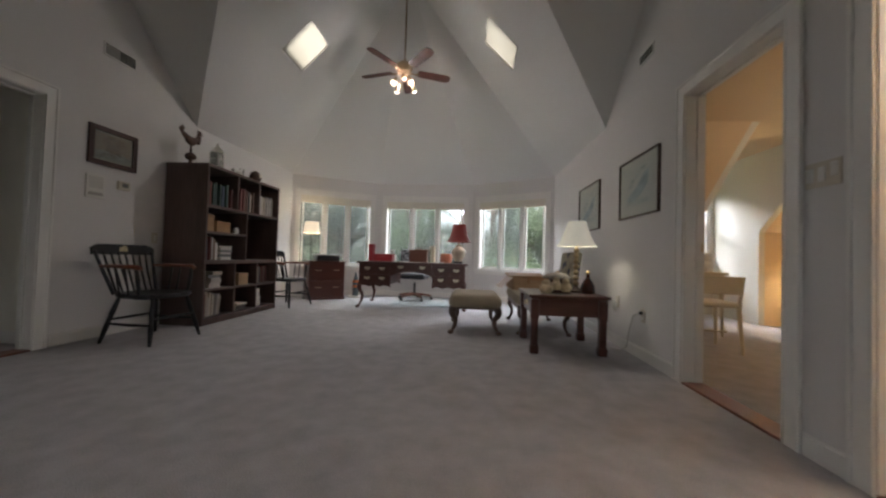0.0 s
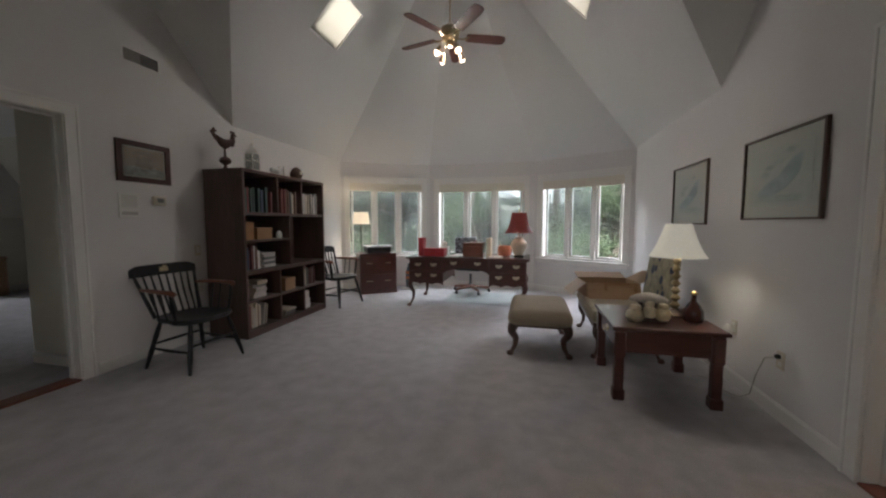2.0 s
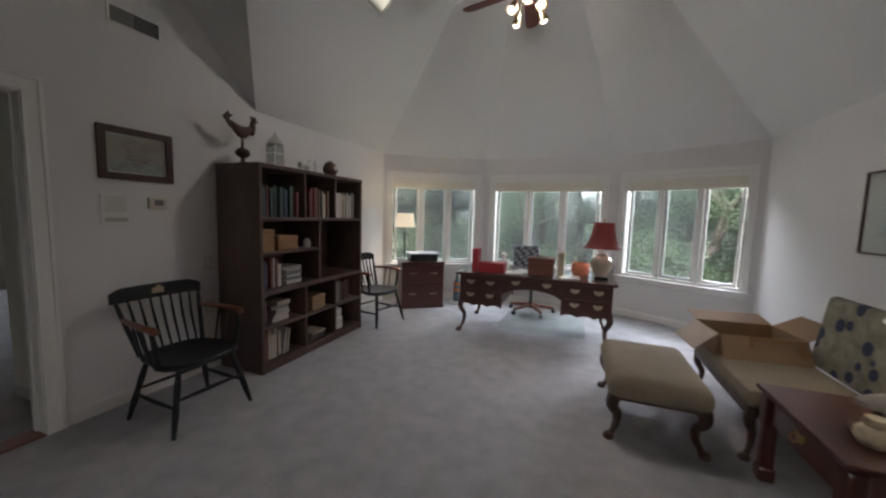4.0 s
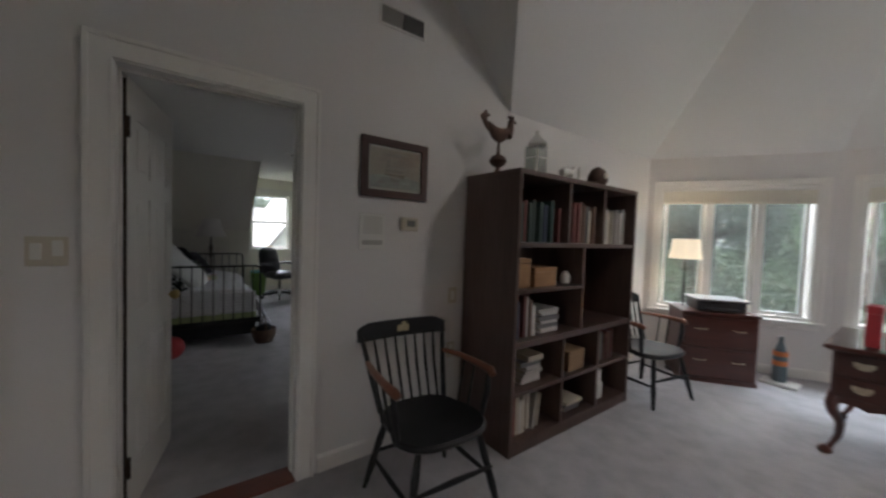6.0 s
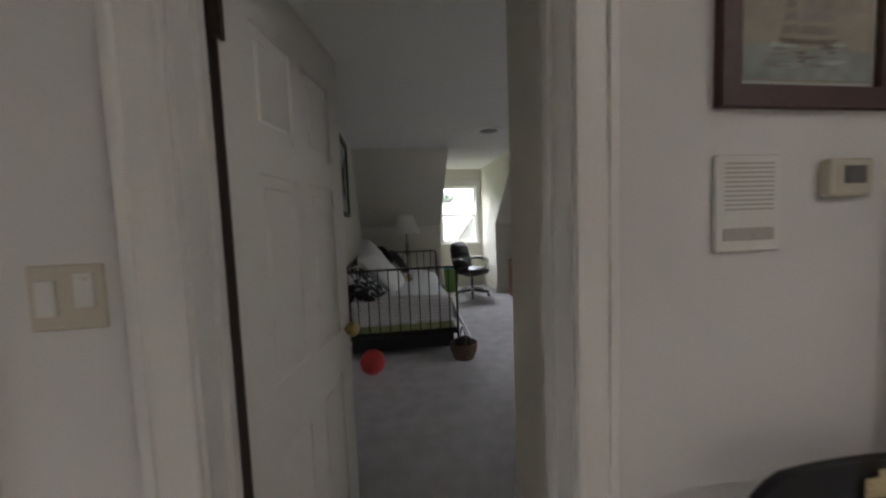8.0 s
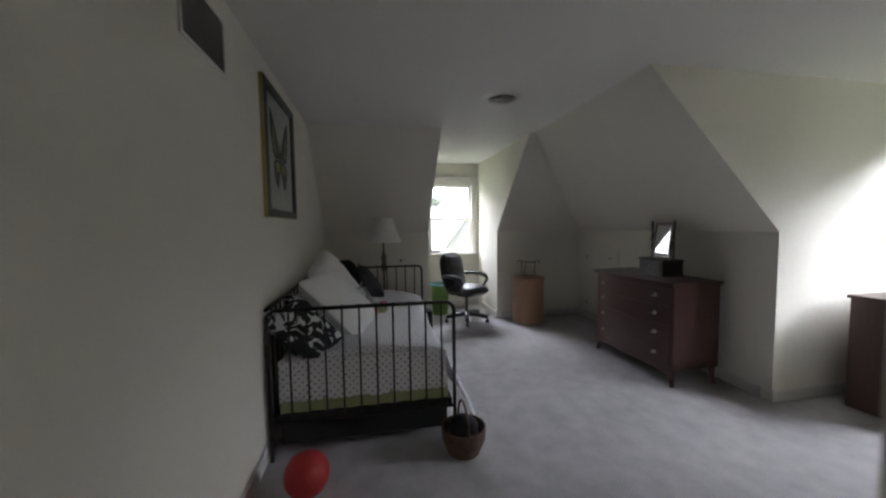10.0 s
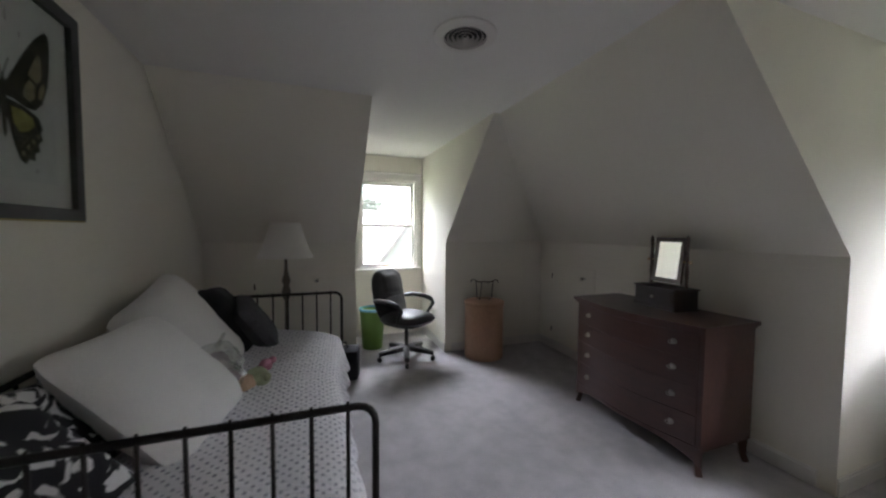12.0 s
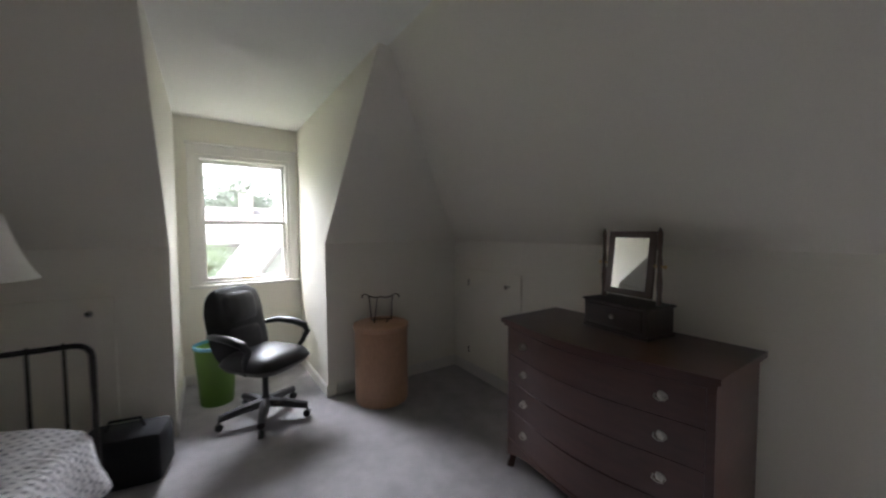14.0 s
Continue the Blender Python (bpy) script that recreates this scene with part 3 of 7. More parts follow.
# skylights: lined wells with diffusing panes
M["diffuser"] = bpy.data.materials.new("skylight_acrylic")
M["diffuser"].use_nodes = True
_n = M["diffuser"].node_tree.nodes
_tl = _n.new("ShaderNodeBsdfTranslucent")
_tl.inputs["Color"].default_value = (.36, .345, .30, 1)
M["diffuser"].node_tree.links.new(_tl.outputs[0], _n["Material Output"].inputs["Surface"])
for s, (x0, x1, y0, y1, X) in SKY.items():
    z = lambda x: EAVE + abs(X - x)
    sk = thing("skylight", pose(0, 0, 0), "square skylight with a milky white pane", "skylight", "skylights")
    sk["kind"] = "structure"
    part("pane", plate([(x0 - s * .0, y0, z(x0) + .03), (x1, y0, z(x1) + .03), (x1, y1, z(x1) + .03), (x0, y1, z(x0) + .03)], [], (0, 0, .012)), M["diffuser"], sk)
    part("curb", plate([(x0 - s * .08, y0 - .08, z(x0 - s * .08) + up + .003), (x1 + s * .08, y0 - .08, z(x1 + s * .08) + up + .003), (x1 + s * .08, y1 + .08, z(x1 + s * .08) + up + .003), (x0 - s * .08, y1 + .08, z(x0 - s * .08) + up + .003)], [[(x0, y0, z(x0) + up + .003), (x1, y0, z(x1) + up + .003), (x1, y1, z(x1) + up + .003), (x0, y1, z(x0) + up + .003)]], (0, 0, .05)), trim_white, sk)


# ---- outdoors ----
grass = material("lawn", (.06, .085, .035), .95, fine=30, coarse=.4, vary=.4, bump=.5)
bark = material("bark", (.09, .07, .055), .95, fine=25, coarse=4, vary=.35, bump=.8, stretch=(1, 1, .2))
GZ = -3.2
structure("ground", plate([(-600, -600, GZ), (600, -600, GZ), (600, 600, GZ), (-600, 600, GZ)], [], (0, 0, -.5)), grass, "mown green lawn", "ground")


def leaf_material(name, c):
    m = material(name, c, .6, fine=9, coarse=.6, vary=.3, bump=0, vary_object=.12)
    nt, n = m.node_tree, m.node_tree.nodes
    bs = n["Principled BSDF"]
    tl, mx = n.new("ShaderNodeBsdfTranslucent"), n.new("ShaderNodeMixShader")
    tl.inputs["Color"].default_value = tint(c, 1.6)
    mx.inputs[0].default_value = .42
    nt.links.new(bs.outputs[0], mx.inputs[1])
    nt.links.new(tl.outputs[0], mx.inputs[2])
    nt.links.new(mx.outputs[0], n["Material Output"].inputs["Surface"])
    return m


leaf_dark = leaf_material("leaves_dark", (.085, .10, .078))
leaf_mid = leaf_material("leaves_mid", (.112, .125, .108))
leaf_light = leaf_material("leaves_light", (.10, .138, .072))


def leaf_cloud(rng, blobs, count, size):
    """Small bent leaf sprays scattered through uneven blobs."""
    vs, fs = [], []
    for _ in range(count):
        c, r = blobs[rng.randrange(len(blobs))]
        d = Vector((rng.gauss(0, 1), rng.gauss(0, 1), rng.gauss(0, 1))).normalized()
        p = Vector(c) + Vector((d.x, d.y, d.z * .8)) * r * rng.random() ** .4
        s = size * rng.uniform(.5, 1.3)
        u = Vector((rng.gauss(0, 1), rng.gauss(0, 1), rng.gauss(0, .6))).normalized()
        w = u.cross(Vector((rng.gauss(0, 1), rng.gauss(0, 1), rng.gauss(0, 1)))).normalized()
        n = u.cross(w)
        b = len(vs)
        vs += [p - u * s, p + w * s * .45 + n * s * .2, p + u * s, p - w * s * .45 + n * s * .2]
        fs += [(b, b + 1, b + 2, b + 3)]
    me = bpy.data.meshes.new("crown")
    me.from_pydata([tuple(v) for v in vs], [], fs)
    return me


def make_tree(seed, height, leaf, count, size, spread, low):
    rng = random.Random(seed)
    tr = thing("tree", pose(0, 0, GZ), "leafy deciduous tree with a slender trunk", "tree", "trees behind the house")
    pts = [(rng.uniform(-.15, .15) * k, rng.uniform(-.15, .15) * k, height * .9 * k / 6) for k in range(7)]
    bm = tube(pts, [.2 * (1 - .8 * k / 6) + .02 for k in range(7)], 8)
    blobs = []
    for k in range(26):
        f = low + (1 - low) * rng.random() ** 1.25
        base = Vector(pts[min(6, int(f * 6))])
        a = rng.uniform(0, 6.28)
        r = spread * (1.15 - f) * rng.uniform(.5, 1.2) + .4
        tip = base + Vector((r * math.cos(a), r * math.sin(a), rng.uniform(.2, 1.2)))
        tube([base, (base + tip) / 2 + Vector((0, 0, .15)), tip], [.06, .04, .015], 5, bm)
        blobs.append((tip, rng.uniform(.5, 1.15)))
    part("trunk", bm, bark, tr)
    me = leaf_cloud(rng, blobs, count, size)
    me.materials.append(leaf)
    cr = new("crown", me)
    cr.parent = tr
    return tr


rng = random.Random(5)
protos = [make_tree(1, 12, leaf_dark, 19000, .05, 2.6, .1), make_tree(2, 14, leaf_mid, 20000, .052, 2.9, .12), make_tree(3, 11, leaf_mid, 18000, .05, 2.4, .08), make_tree(4, 5.5, leaf_light, 20000, .04, 1.3, .1)]
spots = []
for k in range(30):
    a = radians(-62 + k * 4.6 + rng.uniform(-2, 2))
    d = (13.0, 16.5, 21.0)[k % 3] + rng.uniform(-1.2, 1.2)
    spots.append((XC + d * math.sin(a), 4 + d * math.cos(a), k % 3))
spots += [(-1.8, 13.2, 3), (3.6, 12.6, 3), (-6.5, 13.0, 3), (8.4, 14.5, 3)]
spots += [(-39, 5.0, 3), (-40, 9.4, 3), (-38, 14, 3), (-36, 0.5, 3), (5.2, 15, 0), (8.5, 13, 1), (-5.5, 16, 1), (-9, 14, 2)]
used = set()
for x, y, k in spots:
    m = pose(x, y, GZ, 0, 0, rng.uniform(0, 360)) @ Matrix.Scale(rng.uniform(.9, 1.2) * (1.35 if x < -30 else 1), 4)
    if k not in used:
        protos[k].matrix_basis = m
        used.add(k)
    else:
        copy_thing(protos[k], m)
copy_thing(protos[3], pose(-20.5, 3.2, GZ) @ Matrix.Scale(.66, 4))
blobs = []
for k in range(170):
    a = radians(rng.uniform(-100, 100))
    d = rng.uniform(27, 36)
    blobs.append(((XC + d * math.sin(a), 4 + d * math.cos(a), GZ + rng.uniform(.5, 6.5)), rng.uniform(1.4, 2.6)))
west = []
for k in range(120):
    west.append(((rng.uniform(-50, -42), rng.uniform(-12, 28), GZ + rng.uniform(.5, 7.2)), rng.uniform(1.2, 2.2)))
me = leaf_cloud(rng, blobs, 120000, .17)
me.materials.append(leaf_dark)
tagged(new("far_woods", leaf_cloud(rng, west, 42000, .3)), "pale leafy woods beyond the neighbouring house", "woods", kind="stuff").data.materials.append(leaf_mid)
tagged(new("far_woods", me), "dense green woods in the distance", "woods", kind="stuff")

M["siding"] = material("white_siding", (.50, .50, .49), .6, fine=40, coarse=2, vary=.05)
M["shingle"] = material("grey_shingles", (.22, .205, .2), .9, fine=25, coarse=2, vary=.2, bump=.4)
M["brickish"] = material("brown_brick", (.36, .31, .28), .9, fine=25, coarse=2, vary=.2, bump=.3)


def neighbour(name, x0, x1, y0, y1, eave, ridge, along, label, wallmat):
    """House with gable roof; along: axis of its ridge."""
    h = thing(name, pose(0, 0, 0), label, "house")
    xm, ym = (x0 + x1) / 2, (y0 + y1) / 2
    bm = boxes((((x0 + x1) / 2, (y0 + y1) / 2, (GZ + eave) / 2), (x1 - x0, y1 - y0, eave - GZ)), r=0)
    part("wall", bm, wallmat, h)
    if along == "y":
        for y in (y0, y1 - .1):
            part("gable", plate([(x0, y, eave), (x1, y, eave), (xm, y, ridge)], [], (0, .1, 0)), wallmat, h)
        for a in (x0 - .4, x1 + .4):
            k = (ridge - eave) / (x1 - xm)
            part("roof", plate([(a, y0 - .3, eave - .4 * k), (a, y1 + .3, eave - .4 * k), (xm, y1 + .3, ridge), (xm, y0 - .3, ridge)], [], (0, 0, .15)), M["shingle"], h)
        part("chimney", boxes(((xm + .6, y0 + 2.2, ridge - .2), (.7, .6, 2.0)), r=.02), M["brickish"], h)
    else:
        for x in (x1 - .1,):
            gable = part("gable", plate([(x, y0, eave), (x, y1, eave), (x, ym, ridge)], [], (.1, 0, 0)), wallmat, h)
            z = eave
            while z < ridge - .2:
                f = (ridge - z) / (ridge - eave)
                part("siding_board", boxes(((x + .112, ym, z + .08), (.02, (y1 - y0) * f - .1, .155)), r=.004), M["siding"], gable)
                z += .17
        for a in (y0 - .3, y1 + .3):
            k = (ridge - eave) / (y1 - ym)
            part("roof", plate([(x0, a, eave - .3 * k), (x1 + .35, a, eave - .3 * k), (x1 + .35, ym, ridge), (x0, ym, ridge)], [], (0, 0, .15)), M["shingle"], h)
    return h


neighbour("neighbour_house", -31, -23, 2.6, 15, 1.0, 2.6, "y", "neighbouring house with a pale grey shingle roof", M["siding"])
neighbour("garage", -22, -14.2, 3.3, 8.7, -.35, 3.2, "x", "white clapboard garage gable beside the house", M["siding"])


# ---- furniture of the vaulted room ----
def cabriole(h, foot, knee=.035, out=.05, mat=None):
    """A cabriole leg from the top down to a pad foot; it swings out along foot=(sx, sy)."""
    sx, sy = foot
    pts, rad = [], []
    for k in range(15):
        f = k / 14
        o = out * (math.sin(min(1, f * 2.2) * math.pi) * .55 - .35 * math.sin(f * math.pi) + (.55 * max(0, f - .72) / .28))
        pts.append((sx * o, sy * o, h * (1 - f)))
        r = knee * (1 - .68 * f ** .8) if f < .85 else knee * (.36 + 1.6 * (f - .85))
        rad.append(max(r, .011))
    return tube(pts, rad, 10)


books_rng = random.Random(11)
BOOK = [material("book_cloth_%s" % n, c, .75, fine=160, coarse=10, vary=.12, bump=.1, vary_object=.25) for n, c in (
    ("green", (.055, .085, .075)), ("red", (.17, .06, .055)), ("brown", (.17, .105, .08)), ("navy", (.07, .085, .13)), ("cream", (.5, .45, .36)), ("grey", (.2, .2, .2)), ("white", (.56, .53, .5)), ("plum", (.2, .09, .11)))]
paper = material("page_paper", (.6, .55, .45), .9, fine=300, coarse=20, vary=.1, bump=.2, stretch=(1, 1, 8))


def book(m, t, h, d, mat, label, group="books on the bookcase"):
    """An upright book: spine at local x=0 facing +x, thickness along y."""
    b = thing("book", m, label, "book", group)
    bm = boxes(((-d / 2, -t / 2 + .0015, h / 2), (d, .003, h)), ((-d / 2, t / 2 - .0015, h / 2), (d, .003, h)), r=.001)
    box(bm, (-.002, 0, h / 2), (.005, t, h), .0015)
    part("cover", bm, mat, b)
    part("pages", boxes(((-d / 2 - .002, 0, h / 2), (d - .012, t - .007, h - .01)), r=0), paper, b)
    return b


BXF, BXB, BY0, BY1, BH = -2.16, -2.655, 3.295, 4.76, 1.775
bc = thing("bookcase", pose(0, 0, 0), "tall dark wooden bookcase half full of books", "bookcase")
tk = .028
ym = (BY0 + BY1) / 2
dx, cx = BXF - BXB, (BXF + BXB) / 2
for y in (BY0 + tk / 2, BY1 - tk / 2):
    part("side", boxes(((cx, y, BH / 2), (dx, tk, BH)), r=.003), dark_wood, bc)
part("top", boxes(((cx, ym, BH + .001), (dx + .006, BY1 - BY0 + .006, .034)), r=.004), dark_wood, bc)
part("back", boxes(((BXB + .006, ym, BH / 2), (.008, BY1 - BY0 - .03, BH - .02)), r=0), dark_wood, bc)
part("plinth", boxes(((BXF - .012, ym, .032), (.02, BY1 - BY0 - 2 * tk, .062)), r=.002), dark_wood, bc)
IY0, IY1 = BY0 + tk, BY1 - tk
TH = [IY0 + (IY1 - IY0) * f for f in (0, .36, .68, 1)]
MID = IY0 + (IY1 - IY0) * .5
def shelf(y0, y1, z, t=.024):
    part("shelf", boxes(((cx + .004, (y0 + y1) / 2, z), (dx - .02, y1 - y0 - .001, t)), r=.002), dark_wood, bc)
def divider(y, z0, z1):
    part("divider", boxes(((cx + .002, y, (z0 + z1) / 2), (dx - .022, .024, z1 - z0)), r=.002), dark_wood, bc)
shelf(IY0, IY1, .065)
shelf(IY0, IY1, 1.33, .03)
shelf(IY0, IY1, .70, .042)
shelf(IY0, MID - .012, 1.035)
for k in range(3):
    shelf(TH[k] + (.012 if k else 0), TH[k + 1] - (.012 if k < 2 else 0), .385)
for y in TH[1:3]:
    divider(y, 1.345, BH - .018)
    divider(y, .078, .679)
divider(MID, .721, 1.315)


def row(y0, y1, z, hmin, hmax, pal, label, inset=.05, depth=.22, tilt=0):
    y = y0
    while True:
        t = books_rng.uniform(.018, .045)
        if y + t > y1:
            break
        h = books_rng.uniform(hmin, hmax)
        lean = tilt if books_rng.random() < .3 else 0
        book(pose(BXF - inset - books_rng.uniform(0, .035), y + t / 2, z + .001 + abs(math.sin(radians(lean))) * t / 2, lean), t, h, depth, BOOK[books_rng.choice(pal)], label)
        y += t + books_rng.uniform(.0008, .003) + abs(math.sin(radians(lean))) * h


def pile(y, z, n, pal, label, w=.17):
    for k in range(n):
        t = books_rng.uniform(.018, .038)
        book(pose(BXF - .05 - books_rng.uniform(0, .03), y + books_rng.uniform(-.01, .01), z + t / 2 + .001) @ pose(0, 0, 0, 90) @ pose(0, 0, -w / 2), t, w + books_rng.uniform(-.02, .03), .2, BOOK[books_rng.choice(pal)], label)
        z += t + .001


S1, S2, S3, S4 = 1.346, .722, .398, .078
row(TH[0] + .02, TH[1] - .07, S1, .25, .29, (0, 0, 0, 3, 1), "upright dark green clothbound book on the bookcase")
row(TH[1] - .065, TH[1] - .015, S1, .22, .25, (1, 1), "upright red clothbound book on the bookcase")
row(TH[1] + .02, TH[2] - .16, S1, .25, .32, (2, 2, 1), "upright brown leather-bound book on the bookcase")
row(TH[2] - .16, TH[2] - .015, S1, .24, .28, (5, 2, 4), "upright faded book on the bookcase")
row(TH[2] + .02, TH[3] - .02, S1, .24, .29, (6, 4, 5, 4), "upright pale book on the bookcase")
row(TH[0] + .02, TH[0] + .27, S2, .2, .27, (6, 7, 2, 3, 1, 7), "upright hardback book on the bookcase")
pile(TH[0] + .40, S2, 6, (6, 5, 3, 6), "hardback book lying in a stack on the bookcase", .2)
row(TH[0] + .02, TH[0] + .12, S3, .2, .25, (7, 2), "upright hardback book on the bookcase")
pile(TH[0] + .26, S3, 6, (6, 4, 6, 5), "paperback lying in a stack on the bookcase")
row(TH[0] + .02, TH[0] + .36, S4, .22, .28, (6, 4, 2, 4, 1), "upright pale book on the bookcase", tilt=-8)
row(TH[1] + .02, TH[1] + .08, S3, .2, .24, (2, 4), "upright hardback book on the bookcase")
row(TH[1] + .02, TH[1] + .10, S4, .2, .24, (4, 2), "upright hardback book on the bookcase")
pile(TH[1] + .24, S4, 3, (5, 4, 2), "magazine lying in a stack on the bookcase", .2)
row(TH[2] + .05, TH[2] + .36, S3, .2, .25, (2, 5, 2, 1, 4), "upright worn book on the bookcase")
cardboard = material("cardboard", (.33, .215, .125), .85, fine=70, coarse=4, vary=.12, bump=.1, stretch=(1, 1, 4))
tan_wood = material("tan_wood_box", (.34, .19, .09), .6, fine=50, coarse=5, vary=.2, bump=.05, stretch=(1, .2, 1))


def lidded_box(name, m, s, mat, label, lid=.03):
    b = thing(name, m, label, "box")
    part("body", boxes(((0, 0, (s[2] - lid) / 2), (s[0] - .006, s[1] - .006, s[2] - lid)), r=.004), mat, b)
    part("lid", boxes(((0, 0, s[2] - lid / 2 + .001), (s[0], s[1], lid)), r=.005), mat, b)
    return b


lidded_box("storage_box", pose(BXF - .16, TH[0] + .11, 1.048), (.2, .15, .19), tan_wood, "tan wooden box on the bookcase")
lidded_box("storage_box", pose(BXF - .15, TH[0] + .33, 1.048), (.2, .24, .13), tan_wood, "low tan wooden box on the bookcase")
lidded_box("storage_box", pose(BXF - .14, TH[1] + .22, S3), (.2, .2, .15), cardboard, "brown cardboard box on the bookcase")
white_gloss = material("white_ceramic", (.7, .68, .63), .3, fine=60, coarse=5, vary=.06, bump=.02, coat=.2)
lidded_box("storage_box", pose(BXF - .14, TH[2] + .12, S4), (.16, .15, .13), white_gloss, "white cardboard carton on the bookcase")
lidded_box("storage_box", pose(BXF - .14, TH[2] + .13, S4 + .132), (.14, .12, .1), white_gloss, "small white carton on another carton")
tagged(part("jar", lathe([(0, 0), (.03, 0), (.036, .02), (.034, .06), (.02, .075), (.022, .085), (0, .088)], 16), white_gloss, smooth=True, at=pose(BXF - .12, MID - .06, 1.048)), "small white ceramic jar on the bookcase", "jar")
tagged(part("card", boxes(((0, 0, .055), (.004, .09, .11)), r=.001), paper, at=pose(BXF - .1, MID + .075, 1.2)), "white card hung inside the bookcase", "card")

# on top of the bookcase
rust = material("weathered_copper", (.10, .06, .045), .6, .5, fine=60, coarse=8, vary=.4, bump=.3)
v = thing("rooster_weathervane", pose(-2.48, 3.42, BH + .018) @ Matrix.Diagonal((1.0, 1.08, .92, 1)), "weathered metal rooster weathervane on a ball stand", "ornament")
part("stand", lathe([(0, 0), (.055, 0), (.05, .012), (.02, .03), (.014, .06), (.045, .08), (.058, .11), (.045, .14), (.012, .16), (.008, .26), (0, .262)], 16), rust, v, smooth=True)
bm = bmesh.new()
bmesh.ops.create_uvsphere(bm, u_segments=14, v_segments=9, radius=1)
for q in bm.verts:
    q.co = Vector((q.co.x * .035, q.co.y * .105, q.co.z * .055 + .30 + .25 * q.co.y * q.co.y * .3))
part("body", bm, rust, v, smooth=True)
bm = tube([(0, .07, .31), (0, .098, .36), (0, .102, .405), (0, .105, .43)], [.038, .028, .02, .022], 10)
tube([(0, .105, .43), (0, .135, .432), (0, .158, .424)], [.018, .010, .003], 8, bm)
for k in range(3):
    tube([(0, .085 + .018 * k, .445), (0, .08 + .022 * k, .472)], [.011, .004], 6, bm)
tube([(0, .118, .42), (0, .122, .395)], [.008, .004], 6, bm)
part("head", bm, rust, v, smooth=True)
for k in range(5):
    f = k / 4
    bm = tube([(0, -.07, .31), (0, -.105 - .012 * f, .34 + .02 * f), (0, -.125 - .02 * f, .385 + .02 * f), (0, -.12 + .005 * f, .415 + .03 * f), (0, -.085 - .03 * f, .43 - .01 * f)], [.016, .018, .020, .016, .007], 8, sq=.5)
    part("tail_feather", bm, rust, v, smooth=True)
lantern_metal = material("white_tole", (.66, .64, .59), .5, .2, fine=80, coarse=8, vary=.15)
M["lantern_glass"] = mesh_material("dusty_lantern_glass", (.66, .64, .60), .25)
l = thing("lantern", pose(-2.30, 3.60, BH + .018), "small whitewashed metal lantern with a pointed roof", "lantern")
part("base", boxes(((0, 0, .01), (.12, .12, .02)), r=.004), lantern_metal, l)
for sx in (-1, 1):
    for sy in (-1, 1):
        part("post", tube([(sx * .05, sy * .05, .02), (sx * .05, sy * .05, .2)], .005, 6), lantern_metal, l)
for sx, sy, w_, d_ in ((.05, 0, .002, .09), (-.05, 0, .002, .09), (0, .05, .09, .002), (0, -.05, .09, .002)):
    part("pane", boxes(((sx, sy, .11), (w_, d_, .17)), r=0), M["lantern_glass"], l)
    part("rail", tube([(sx - w_ / 2, sy - d_ / 2, .12), (sx + w_ / 2, sy + d_ / 2, .12)], .003, 6), lantern_metal, l)
part("roof", lathe([(.085, 0), (.08, .012), (.035, .06), (.012, .085), (.016, .1), (0, .115)], 4, c=(0, 0, .2)), lantern_metal, l)
f = thing("figurine", pose(-2.32, 3.98, BH + .018), "small pale animal figurine", "figurine")
bm = tube([(0, -.06, .07), (0, 0, .08), (0, .06, .075)], [.025, .035, .028], 10)
for y in (-.05, .05):
    for x in (-.015, .015):
        tube([(x, y, .07), (x, y, 0)], .007, 6, bm)
tube([(0, .06, .08), (0, .09, .12), (0, .11, .125)], [.02, .016, .01], 8, bm)
part("body", bm, lantern_metal, f, smooth=True)
f2 = thing("candlestick", pose(-2.34, 4.17, BH + .018), "small pale turned candlestick", "candlestick")
part("stem", lathe([(0, 0), (.028, 0), (.02, .015), (.007, .03), (.012, .06), (.006, .08), (.014, .1), (.004, .15), (0, .152)], 12), lantern_metal, f2, smooth=True)
f3 = thing("birdhouse", pose(-2.27, 4.32, BH + .018), "small rounded rustic birdhouse", "ornament")
part("shell", lathe([(0, 0), (.05, 0), (.075, .04), (.078, .08), (.055, .13), (.02, .155), (0, .16)], 14), rust, f3, smooth=True)
part("opening", tube([(.066, -.01, .08), (.08, -.01, .08)], .022, 12), paper, f3)


